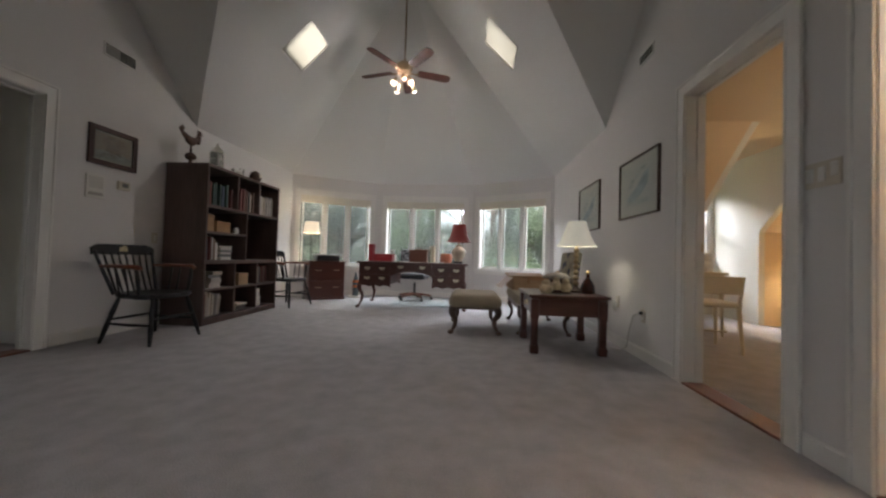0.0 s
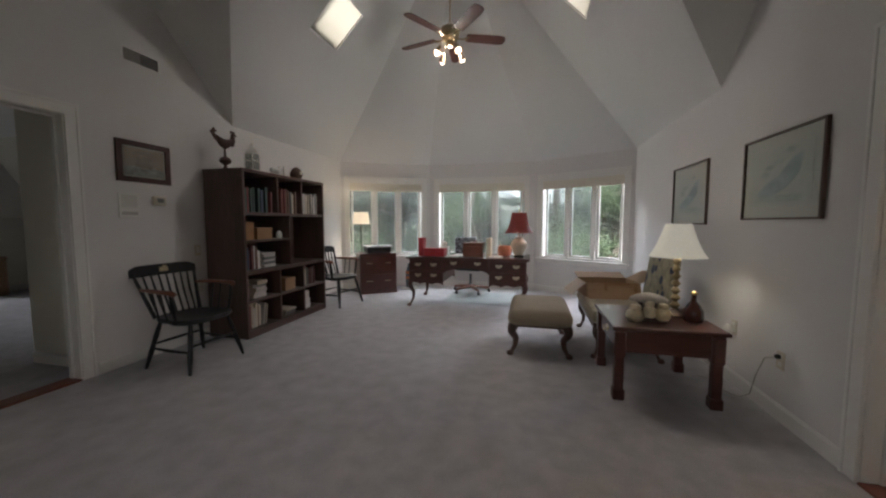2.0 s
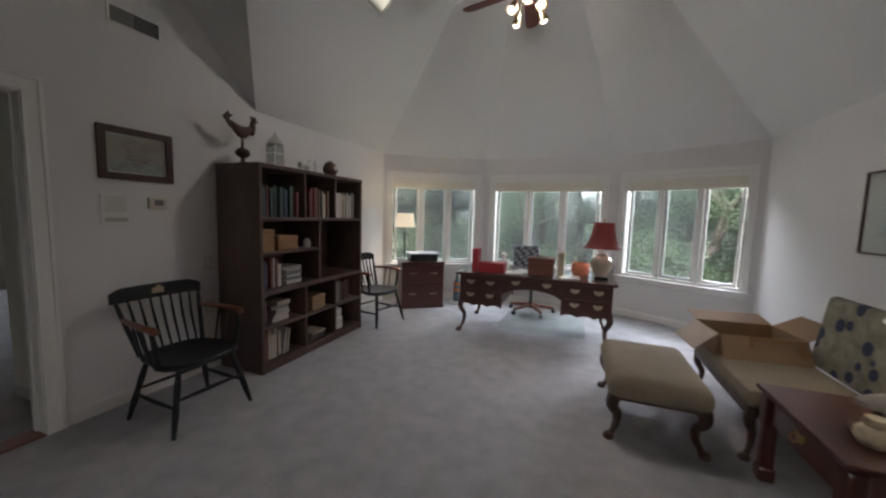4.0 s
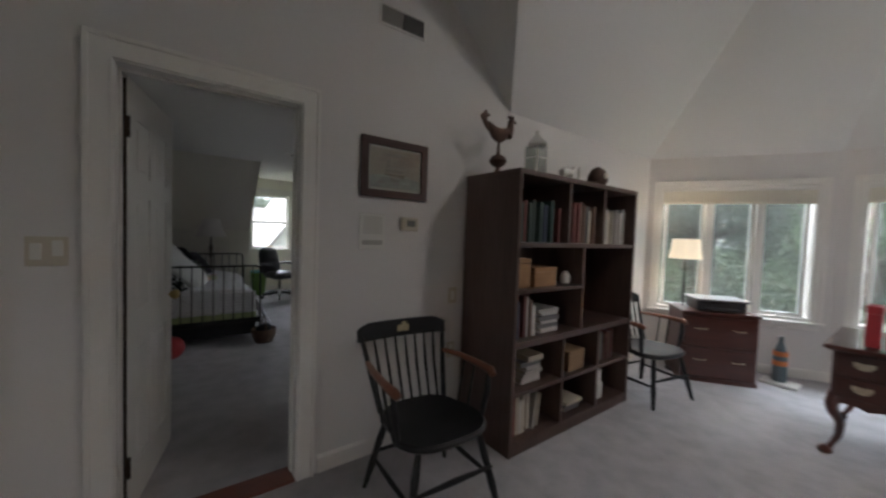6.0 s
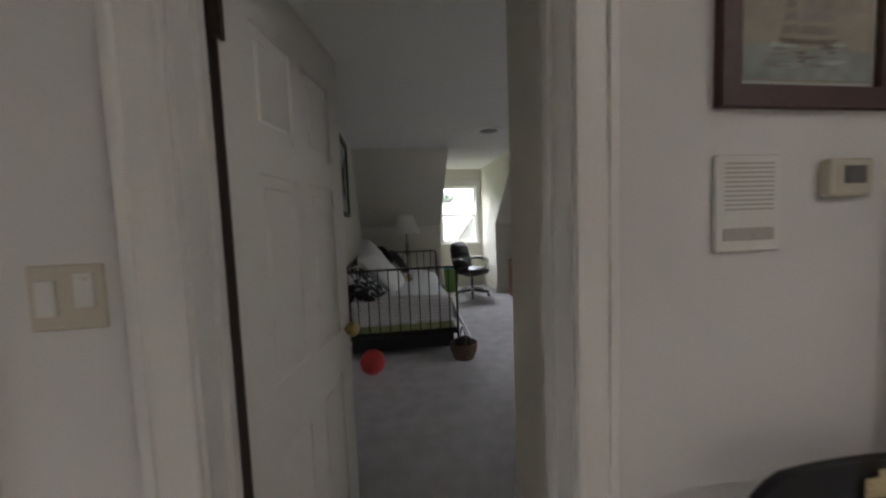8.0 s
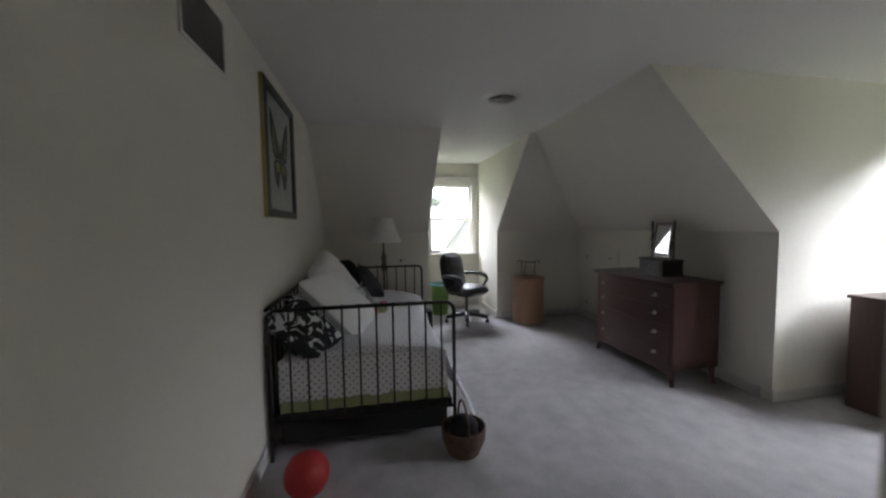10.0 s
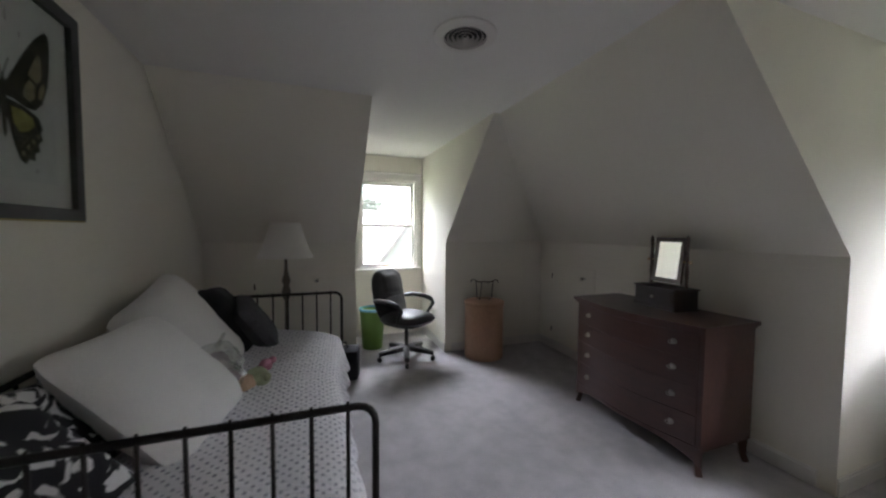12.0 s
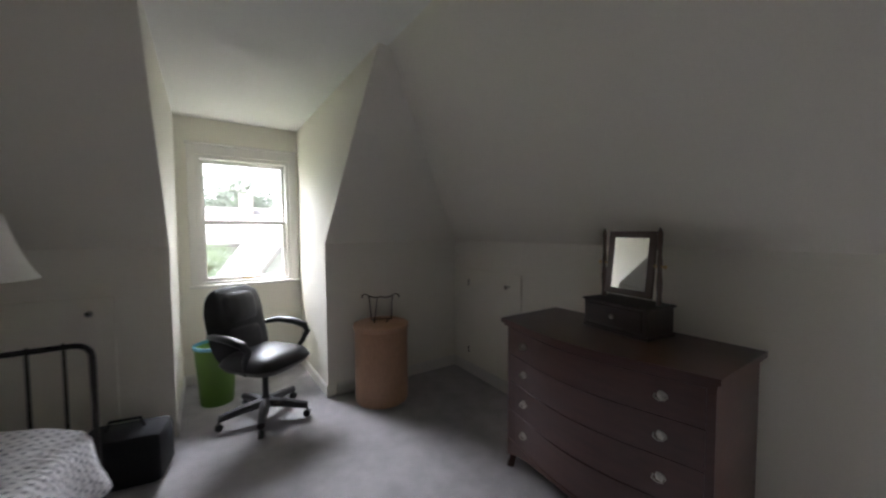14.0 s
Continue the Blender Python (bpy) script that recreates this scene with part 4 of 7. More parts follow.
# comb-back armchair
def armchair(m, label):
    c = thing("armchair", m, label, "chair", "black wooden armchairs")
    sz = .418
    for sx, tx, top in ((.22, .25, .17), (-.2, -.24, -.16)):
        for sy in (-1, 1):
            pts = [(top, sy * .17, sz - .01), ((top + tx) / 2, sy * .215, sz / 2), (tx, sy * .26, 0)]
            part("leg", tube([pts[0], ((pts[0][0] * 2 + pts[2][0]) / 3, sy * .2, sz * .66), pts[1], ((pts[0][0] + pts[2][0] * 2) / 3, sy * .23, sz * .33), pts[2]], [.014, .021, .017, .021, .012], 10), black_paint, c, smooth=True)
    for sy in (-1, 1):
        part("stretcher", tube([(.22, sy * .225, .17), (0, sy * .225, .165), (-.205, sy * .225, .17)], [.009, .014, .009], 8), black_paint, c, smooth=True)
    part("stretcher", tube([(.225, -.225, .22), (.225, 0, .222), (.225, .225, .22)], [.009, .015, .009], 8), black_paint, c, smooth=True)
    part("stretcher", tube([(-.21, -.22, .2), (-.21, 0, .2), (-.21, .22, .2)], [.009, .013, .009], 8), black_paint, c, smooth=True)
    bm = bmesh.new()
    n = 28
    out = []
    for k in range(n):
        a = 2 * math.pi * k / n
        ca, sa = math.cos(a), math.sin(a)
        x = .245 * math.copysign(abs(ca) ** .7, ca)
        y = (.265 if ca > 0 else .235) * math.copysign(abs(sa) ** .7, sa)
        out.append((x, y))
    rings = []
    for s_, z in ((.93, sz - .03), (1, sz - .015), (1, sz + .004), (.96, sz + .014), (.6, sz + .002), (.25, sz - .004)):
        rings.append([bm.verts.new((x * s_, y * s_, z)) for x, y in out])
    for a, b in zip(rings, rings[1:]):
        for i in range(n):
            bm.faces.new((a[i], a[(i + 1) % n], b[(i + 1) % n], b[i]))
    bm.faces.new(rings[0])
    bm.faces.new(rings[-1])
    part("seat", bm, black_paint, c, smooth=True)
    lean = lambda z: -.19 - .16 * (z - sz) / .44
    for sy in (-1, 1):
        part("post", tube([(-.185, sy * .2, sz), (lean(.62), sy * .235, .62), (lean(.80), sy * .265, .80)], [.017, .015, .012], 10), black_paint, c, smooth=True)
    for k in range(7):
        y = (k - 3) * .055
        part("spindle", tube([(-.195 - .008 * (1 - abs(y) / .2), y, sz), (lean(.62) - .012, y * 1.08, .62), (lean(.79), y * 1.18, .79)], [.007, .010, .007], 8), black_paint, c, smooth=True)
    bm = bmesh.new()
    cols = []
    for k in range(17):
        f = (k - 8) / 8
        y = f * .285
        x = lean(.80) - .03 * (1 - f * f)
        h = .062 if abs(f) < .8 else .062 - .02 * (abs(f) - .8) / .2
        cols.append([bm.verts.new((x + dx_, y, z)) for dx_, z in ((.01, .765), (.0, .765 + h * 1.55), (-.018, .765 + h * 1.55), (-.012, .765))])
    for a, b in zip(cols, cols[1:]):
        for i in range(4):
            bm.faces.new((a[i], a[(i + 1) % 4], b[(i + 1) % 4], b[i]))
    bm.faces.new(cols[0])
    bm.faces.new(cols[-1])
    crest = part("crest_rail", bm, black_paint, c, smooth=True)
    part("emblem", boxes(((lean(.80) - .0155, 0, .815), (.003, .075, .04)), ((lean(.80) - .015, .005, .842), (.003, .03, .02)), r=.001), M["gilt"], crest, "worn gilt emblem")
    for sy in (-1, 1):
        pts = [(lean(.66), sy * .245, .665), (-.12, sy * .275, .672), (.04, sy * .285, .67), (.125, sy * .282, .667), (.155, sy * .272, .652)]
        part("arm", tube(pts, [.013, .017, .019, .022, .016], 10, sq=1.2), arm_wood, c, "reddish worn wooden arm", smooth=True)
        part("arm_post", tube([(.11, sy * .245, sz), (.12, sy * .27, .56), (.11, sy * .283, .66)], [.012, .018, .012], 8), black_paint, c, smooth=True)
        for k in range(2):
            x = -.09 + .09 * k
            part("arm_spindle", tube([(x, sy * .235, sz), (x - .005, sy * .278, .66)], .008, 6), black_paint, c)
    return c


M["gilt"] = material("worn_gilt", (.5, .42, .25), .45, .4, fine=90, coarse=15, vary=.4)
chair = armchair(pose(-2.18, 2.715, 0, 0, 0, -3), "black wooden armchair with reddish arms beside the doorway")
copy_thing(chair, pose(-2.14, 5.08, 0, 0, 0, -12))["label"] = "black wooden armchair with reddish arms beside the bookcase"


M["old_brass"] = material("antique_brass", (.30, .23, .14), .35, 1.0, fine=90, coarse=10, vary=.3, bump=.04)
M["pale_brass"] = material("pale_brass", (.62, .54, .40), .38, 1.0, fine=90, coarse=8, vary=.2, bump=.03)


def pull(parent, p, mat, n=(0, -1, 0), w=.075):
    """A bail pull on a shaped back plate at p on a front that faces n."""
    bm = bmesh.new()
    box(bm, (-w * .36, -.002, .012), (w * .3, .004, .02), .003)
    box(bm, (w * .36, -.002, .012), (w * .3, .004, .02), .003)
    tube([(-w * .42, -.004, .006), (-w * .42, -.02, .004), (-w * .3, -.026, -.014), (0, -.027, -.02), (w * .3, -.026, -.014), (w * .42, -.02, .004), (w * .42, -.004, .006)], .0035, 6, bm)
    box(bm, (0, -.002, .004), (w, .004, .022), .002)
    box(bm, (0, -.002, -.003), (w * .55, .0045, .042), .002)
    a = math.atan2(n[1], n[0]) + math.pi / 2
    bm.transform(Matrix.Translation(p) @ Matrix.Rotation(a, 4, "Z"))
    return part("pull", bm, mat, parent, "bail pull")


# lateral filing cabinet, along the bay shoulder
fc = thing("filing_cabinet", pose(-1.85, 5.93, 0, 0, 0, 37), "dark reddish wooden lateral filing cabinet", "cabinet")
part("body", boxes(((0, .23, .345), (.64, .44, .67)), r=.003), red_wood, fc)
part("top", boxes(((0, .225, .69), (.67, .475, .024)), r=.006), red_wood, fc)
part("plinth", boxes(((0, .225, .02), (.655, .462, .04)), r=.003), red_wood, fc)
for k in range(2):
    dr = part("drawer", boxes(((0, .003, .2 + .31 * k), (.6, .02, .285)), r=.004), red_wood, fc)
    for x in (-.16, .16):
        bm = tube([(x - .05, -.006, .23 + .31 * k), (x - .045, -.028, .225 + .31 * k), (x + .045, -.028, .225 + .31 * k), (x + .05, -.006, .23 + .31 * k)], .005, 6)
        part("handle", bm, M["pale_brass"], dr, "pale bar handle")
black_plastic = material("black_plastic", (.02, .02, .022), .4, fine=200, coarse=6, vary=.15, bump=.05)
grey_plastic = material("grey_plastic", (.25, .25, .25), .5, fine=200, coarse=6, vary=.08, bump=.03)
white_plastic = material("white_plastic", (.68, .67, .62), .45, fine=200, coarse=6, vary=.05, bump=.02)
pr = thing("printer", fc.matrix_basis @ pose(.03, .22, .703), "black flat inkjet printer on the filing cabinet", "printer")
part("body", boxes(((0, 0, .05), (.42, .32, .1)), r=.02), black_plastic, pr)
part("lid", boxes(((0, .0, .112), (.47, .36, .02)), r=.008), grey_plastic, pr)
part("tray", boxes(((0, -.19, .03), (.26, .1, .012)), r=.004), black_plastic, pr)
# floor lamp behind it
shade_lit = glowing("lit_cream_shade", (1.0, .80, .52), .13, (.8, .72, .55))
shade_white = glowing("lit_white_shade", (1.0, .94, .74), .05, (.74, .73, .58))
shade_red = glowing("lit_red_shade", (1.0, .10, .05), .007, (.085, .012, .01))


def shade(parent, r0, r1, z0, z1, mat, seg=32, square=False, bell=.06):
    bm = bmesh.new()
    n = 4 if square else seg
    line = [(r0 + (r1 - r0) * (f + bell * 2 * math.sin(math.pi * f ** .7)), z0 + (z1 - z0) * f) for f in (0, .1, .25, .45, .7, 1)]
    prof = line + [(r - .004, z) for r, z in reversed(line)]
    rings = [[bm.verts.new((r * math.cos(2 * math.pi * i / n + .3), r * math.sin(2 * math.pi * i / n + .3), z)) for i in range(n)] for r, z in prof]
    for a, b in zip(rings, rings[1:] + rings[:1]):
        for i in range(n):
            bm.faces.new((a[i], a[(i + 1) % n], b[(i + 1) % n], b[i]))
    return part("shade", bm, mat, parent, smooth=not square)


lp = thing("floor_lamp", pose(-2.22, 6.03, 0), "dark metal floor lamp with a lit cream shade", "lamp")
part("base", lathe([(0, 0), (.13, 0), (.13, .012), (.03, .03), (.012, .05), (0, .05)], 20), iron, lp, smooth=True)
part("pole", lathe([(0, .05), (.011, .05), (.011, .6), (.018, .62), (.011, .64), (.011, 1.08), (.022, 1.1), (.014, 1.14), (.008, 1.2), (.008, 1.42), (0, 1.42)], 12), iron, lp, smooth=True)
part("arm", tube([(-.05, 0, 1.12), (0, 0, 1.1), (.05, 0, 1.12)], .006, 6), iron, lp)
shade(lp, .155, .125, 1.21, 1.42, shade_lit)
for o in lp.children:
    if o.name.startswith("shade"):
        o["label"] = "glowing cream drum shade"
# sprayer-like bottle beside the cabinet
orange = material("orange_plastic", (.55, .16, .04), .4, vary=.1)
M["teal"] = material("dark_teal_plastic", (.09, .12, .13), .4, vary=.15)
sp = thing("garden_sprayer", pose(-1.50, 6.50, 0) @ Matrix.Diagonal((.62, .62, .95, 1)), "dark teal plastic pump bottle with orange bands", "bottle")
part("bottle", lathe([(0, .03), (.085, .03), (.095, .06), (.095, .3), (.06, .4), (.035, .44), (.035, .5), (0, .51)], 18), M["teal"], sp, smooth=True)
for z in (.2, .3):
    part("band", lathe([(.097, z), (.1, z + .005), (.1, z + .045), (.097, z + .05)], 18, hollow=True), orange, sp)
part("tray", boxes(((.02, -.02, .014), (.46, .34, .028)), r=.01), white_plastic, sp)

# writing desk
DKX0, DKX1, DKY0, DKY1, DZ = -1.075, .705, 5.14, 6.06, .735
dk = thing("writing_desk", pose(0, 0, 0), "mahogany writing desk with cabriole legs and glass top", "desk")
part("desktop", boxes((((DKX0 + DKX1) / 2, (DKY0 + DKY1) / 2, DZ - .014), (DKX1 - DKX0, DKY1 - DKY0, .024)), (((DKX0 + DKX1) / 2, (DKY0 + DKY1) / 2, DZ - .03), (DKX1 - DKX0 - .03, DKY1 - DKY0 - .03, .012)), r=.007), red_wood, dk)
gl = part("glass_top", boxes((((DKX0 + DKX1) / 2, (DKY0 + DKY1) / 2, DZ + .002), (DKX1 - DKX0 - .02, DKY1 - DKY0 - .02, .005)), r=.002), glass_material("desk_glass", .02, .82), dk)


def scallop(x0, x1, ztop, zlow, waves):
    """Outline of an apron with a scalloped lower edge."""
    pts = [(x0, ztop), (x1, ztop)]
    n = 36
    for k in range(n + 1):
        f = k / n
        pts.append((x1 + (x0 - x1) * f, zlow + .022 * abs(math.sin(f * math.pi * waves)) - (.012 if f in (0, 1) else 0)))
    return pts


inn = .045
PX = ((DKX0 + inn, DKX0 + .56), (DKX1 - .56, DKX1 - inn))
for x0, x1 in PX:
    ped = part("pedestal", boxes((((x0 + x1) / 2, (DKY0 + DKY1) / 2, .54), (x1 - x0, DKY1 - DKY0 - .09, .33)), r=.003), red_wood, dk)
    part("apron", plate([(x, DKY0 + .036, z) for x, z in scallop(x0, x1, .42, .335, 3)], [], (0, .018, 0)), red_wood, dk)
    part("apron", plate([(x, DKY1 - .054, z) for x, z in scallop(x0, x1, .42, .335, 3)], [], (0, .018, 0)), red_wood, dk)
    for z0, z1 in ((.40, .53), (.55, .69)):
        dw = part("drawer", boxes((((x0 + x1) / 2, DKY0 + .04, (z0 + z1) / 2), (x1 - x0 - .03, .018, z1 - z0)), r=.005), red_wood, dk)
        for f in (.27, .73):
            pull(dw, (x0 + (x1 - x0) * f, DKY0 + .03, (z0 + z1) / 2 + .005), M["pale_brass"], w=.092)
cx0, cx1 = PX[0][1], PX[1][0]
arch_pts = [(cx0, .70), (cx1, .70)] + [(cx1 + (cx0 - cx1) * k / 20, .50 + .085 * math.sin(math.pi * k / 20) ** .6) for k in range(21)]
part("apron", plate([(x, DKY0 + .04, z) for x, z in arch_pts], [], (0, .02, 0)), red_wood, dk)
dw = part("drawer", boxes((((cx0 + cx1) / 2, DKY0 + .037, .65), (cx1 - cx0 - .02, .016, .1)), r=.005), red_wood, dk)
for f in (.24, .76):
    pull(dw, (cx0 + (cx1 - cx0) * f, DKY0 + .027, .655), M["pale_brass"], w=.092)
for x, sx in ((DKX0 + .075, -1), (DKX1 - .075, 1)):
    for y, sy in ((DKY0 + .075, -1), (DKY1 - .075, 1)):
        bm = cabriole(.40, (sx, sy), .042, .06)
        lathe([(0, 0), (.03, 0), (.038, .012), (.03, .03), (.012, .045), (0, .045)], 12, bm, (sx * .033, sy * .033, 0))
        part("leg", bm, red_wood, dk, smooth=True, at=pose(x, y, 0))
top = DZ + .0055
red_card = material("red_card", (.38, .02, .03), .5, fine=80, vary=.1)
lidded_box("gift_box", pose(-.87, 5.32, top), (.075, .16, .27), red_card, "tall narrow red cardboard box on the desk", .05)
lidded_box("gift_box", pose(-.665, 5.32, top), (.31, .2, .115), red_card, "low red cardboard box on the desk", .04)
ts = thing("tissue_box", pose(-.6, 5.66, top), "white tissue box with a raised tissue", "tissue box")
part("carton", boxes(((0, 0, .06), (.12, .12, .12)), r=.004), white_plastic, ts)
part("tissue", lathe([(.02, .12), (.03, .15), (.045, .19), (.01, .2), (0, .195)], 7), white_gloss, ts)
leather_box = material("brown_leather", (.17, .06, .035), .5, fine=90, coarse=6, vary=.2, bump=.15)
wb = lidded_box("letter_box", pose(-.105, 5.42, top), (.29, .22, .2), leather_box, "reddish brown leather box on the desk", .05)
part("handle", tube([(-.05, 0, .2), (-.045, 0, .225), (.045, 0, .225), (.05, 0, .2)], .006, 6), leather_box, wb)
cream_card = material("cream_card", (.62, .56, .42), .8, fine=80, vary=.06)
lidded_box("file_box", pose(.115, 5.5, top), (.07, .22, .265), cream_card, "narrow cream file box on the desk", .02)
pb = thing("pencil_basket", pose(.33, 5.62, top), "round coral basket full of pens", "basket")
part("basket", lathe([(0, 0), (.085, 0), (.105, .06), (.1, .12), (.085, .15), (.08, .148), (.09, .11), (0, .1)], 16), material("coral_wicker", (.5, .17, .1), .7, fine=60, vary=.3, bump=.6), pb, smooth=True)
for k in range(7):
    a = k * .9
    part("pen", tube([(.04 * math.cos(a), .04 * math.sin(a), .08), (.075 * math.cos(a), .075 * math.sin(a), .2 + .015 * (k % 3))], .005, 6), BOOK[k % 6], pb)
for k, (x, y, a) in enumerate(((-.42, 5.4, 8), (-.33, 5.55, -14), (.22, 5.36, 5))):
    tagged(part("sheet_of_paper", boxes(((0, 0, .0015 + .001 * k), (.21, .28, .002)), r=0), white_gloss, at=pose(x, y, top + .0005, 0, 0, a)), "loose white sheet of paper on the desk", "paper", "papers on the desk")
tb = thing("table_lamp", pose(.545, 5.44, top), "cream ceramic table lamp with a lit red shade", "lamp")
part("base", boxes(((0, 0, .015), (.14, .14, .03)), r=.01), black_paint, tb, "black wooden base")
part("body", lathe([(0, .03), (.06, .03), (.065, .045), (.085, .08), (.115, .15), (.118, .19), (.095, .235), (.06, .255), (.055, .28), (.065, .29), (0, .292)], 24), material("cream_ceramic", (.6, .5, .38), .25, vary=.06, coat=.4, bump=.02), tb, smooth=True)
part("stem", tube([(0, 0, .29), (0, 0, .65)], .006, 8), brass, tb)
bm_sh = shade(tb, .205, .105, .345, .635, shade_red, bell=.13)
bm_sh["label"] = "deep red glowing shade"
part("finial", lathe([(0, .65), (.012, .655), (.006, .68), (0, .685)], 8), brass, tb)


# swivel chair behind the desk
check = bpy.data.materials.new("black_white_pattern")
check.use_nodes = True
_n, _l = check.node_tree.nodes, check.node_tree.links
_tc, _mp, _ck = _n.new("ShaderNodeTexCoord"), _n.new("ShaderNodeMapping"), _n.new("ShaderNodeTexChecker")
_mp.inputs["Scale"].default_value = (38, 38, 22)
_ck.inputs["Scale"].default_value = 1.0
_mx = _n.new("ShaderNodeMix")
_mx.data_type = "RGBA"
_mx.inputs["A"].default_value, _mx.inputs["B"].default_value = (.42, .42, .45, 1), (.015, .015, .025, 1)
_l.new(_tc.outputs["Object"], _mp.inputs["Vector"])
_l.new(_mp.outputs[0], _ck.inputs["Vector"])
_l.new(_ck.outputs["Fac"], _mx.inputs["Factor"])
_l.new(_mx.outputs["Result"], _n["Principled BSDF"].inputs["Base Color"])
_n["Principled BSDF"].inputs["Roughness"].default_value = .85


def star_base(parent, r, z, mat, castor, k_=1.0):
    hub = part("hub", lathe([(0, z - .04), (.035, z - .04), (.04, z), (.03, z + .04), (.022, z + .05), (.022, z + .22), (0, z + .22)], 14), castor, parent, smooth=True)
    for k in range(5):
        a = 2 * math.pi * k / 5 + .4
        c, s = math.cos(a), math.sin(a)
        part("spoke", tube([(.02 * c, .02 * s, z), (r * .5 * c, r * .5 * s, z - .01), (r * c, r * s, z - .035)], [.024 * k_, .021 * k_, .016 * k_], 8), mat, parent, smooth=True)
        bm = tube([(r * c - .018 * s, r * s + .018 * c, .026), (r * c + .018 * s, r * s - .018 * c, .026)], .026, 12)
        tube([(r * c, r * s, .04), (r * c, r * s, z - .03)], .008, 6, bm)
        part("castor", bm, castor, parent)


sc = thing("swivel_chair", pose(-.32, 6.45, 0, 0, 0, -8), "swivel desk chair with a black and white back", "chair")
star_base(sc, .33, .11, arm_wood, black_plastic, 1.2)
part("seat", boxes(((0, 0, .455), (.50, .48, .11)), r=.05), material("dark_vinyl", (.02, .02, .025), .5, vary=.2), sc, "dark vinyl seat")
bm = boxes(((0, 0, .265), (.40, .07, .44)), r=.03)
bm.transform(pose(-.16, .24, .49, -9, 0, 28))
part("backrest", bm, check, sc, "black and white patterned backrest")
part("back_support", tube([(0, .1, .42), (-.04, .24, .45), (-.1, .29, .62)], .014, 8), black_plastic, sc)
tagged(part("chair_mat", boxes(((0, 0, .003), (1.05, .9, .005)), r=.002), glass_material("clear_vinyl", .22, .93), at=pose(-.1, 5.95, 0)), "clear vinyl chair mat on the carpet", "mat")

# upholstered bench
tan_fabric = material("tan_upholstery", (.29, .24, .175), .9, fine=140, coarse=5, vary=.18, bump=.35, spec=.2)
walnut = material("walnut_leg", (.07, .034, .022), .4, fine=50, coarse=6, vary=.3, bump=.05)
ot = thing("footstool", pose(.80, 3.92, 0), "tan upholstered bench on carved cabriole legs", "bench")
bm = bmesh.new()
box(bm, (0, 0, .345), (.58, .84, .15), .07, None, 4)
for q in bm.verts:
    if q.co.z > .35:
        q.co.z += .035 * max(0, 1 - (q.co.x / .32) ** 2) * max(0, 1 - (q.co.y / .47) ** 2)
part("cushion", bm, tan_fabric, ot, smooth=True)
part("frame", boxes(((0, 0, .285), (.55, .80, .03)), r=.008), walnut, ot)
for sx in (-1, 1):
    for sy in (-1, 1):
        bm = cabriole(.29, (sx, sy), .048, .055)
        lathe([(0, 0), (.028, 0), (.036, .014), (.026, .035), (0, .045)], 10, bm, (sx * .028, sy * .028, 0))
        part("leg", bm, walnut, ot, smooth=True, at=pose(sx * .235, sy * .35, 0))

# side table
st = thing("side_table", pose(1.61, 3.17, 0), "reddish dark wooden low side table with block legs", "table")
TW, TD, TZ = .70, .72, .525
part("tabletop", boxes(((0, 0, TZ - .013), (TW, TD, .026)), ((0, 0, TZ - .032), (TW - .04, TD - .04, .014)), r=.006), red_wood, st)
for sx in (-1, 1):
    part("apron", boxes(((sx * (TW / 2 - .06), 0, TZ - .115), (.022, TD - .14, .15)), r=.003), red_wood, st)
for sy in (-1, 1):
    part("apron", boxes(((0, sy * (TD / 2 - .06), TZ - .115), (TW - .14, .022, .15)), r=.003), red_wood, st)
dw = part("drawer", boxes(((-(TW / 2 - .046), 0, TZ - .11), (.014, TD - .24, .1)), r=.004), red_wood, st)
pull(dw, (-(TW / 2 - .038), 0, TZ - .105), brass, (-1, 0, 0))
for sx in (-1, 1):
    for sy in (-1, 1):
        x, y = sx * (TW / 2 - .055), sy * (TD / 2 - .055)
        bm = boxes(((x, y, TZ - .13), (.075, .075, .18)), ((x, y, .23), (.062, .062, .34)), ((x, y, .04), (.078, .078, .08)), r=.012)
        part("leg", bm, red_wood, st)
lw = thing("table_lamp", pose(1.78, 3.24, TZ), "turned brass table lamp with a lit white shade", "lamp")
part("base", lathe([(0, 0), (.075, 0), (.08, .015), (.06, .03), (.03, .045), (.022, .06), (0, .06)], 20), M["bronze"], lw, smooth=True)
prof = [(0, .06)]
for k in range(7):
    z = .06 + k * .055
    prof += [(.016, z), (.034 - .001 * k, z + .018), (.034 - .001 * k, z + .03), (.016, z + .05)]
prof += [(.012, .455), (0, .456)]
part("stem", lathe(prof, 16), M["old_brass"], lw, smooth=True)
part("harp", tube([(0, 0, .45), (0, 0, .7)], .004, 6), brass, lw)
shade(lw, .19, .085, .45, .70, shade_white)["label"] = "glowing white cone shade"
gourd = material("cream_gourd", (.58, .48, .32), .6, fine=30, coarse=12, vary=.4, bump=.2)
fg = thing("figurine", pose(1.545, 3.06, TZ, 0, 0, -8) @ Matrix.Diagonal((.92, .92, .84, 1)), "carved group of three cream birds under a domed cap", "figurine")
part("plinth", boxes(((0, .01, .02), (.27, .13, .04)), r=.015), dark_wood, fg)
for k, (x, y, z, s_) in enumerate(((-.10, -.075, .0, 1.35), (.0, -.06, .035, 1.0), (.09, -.065, .02, 1.1))):
    part("body", lathe([(0, z), (.035 * s_, z + .004), (.05 * s_, z + .035), (.047 * s_, z + .075), (.03 * s_, z + .1), (.034 * s_, z + .115), (.028 * s_, z + .14), (0, z + .15)], 14, None, (x, y, 0)), gourd, fg, "speckled cream bird", smooth=True)
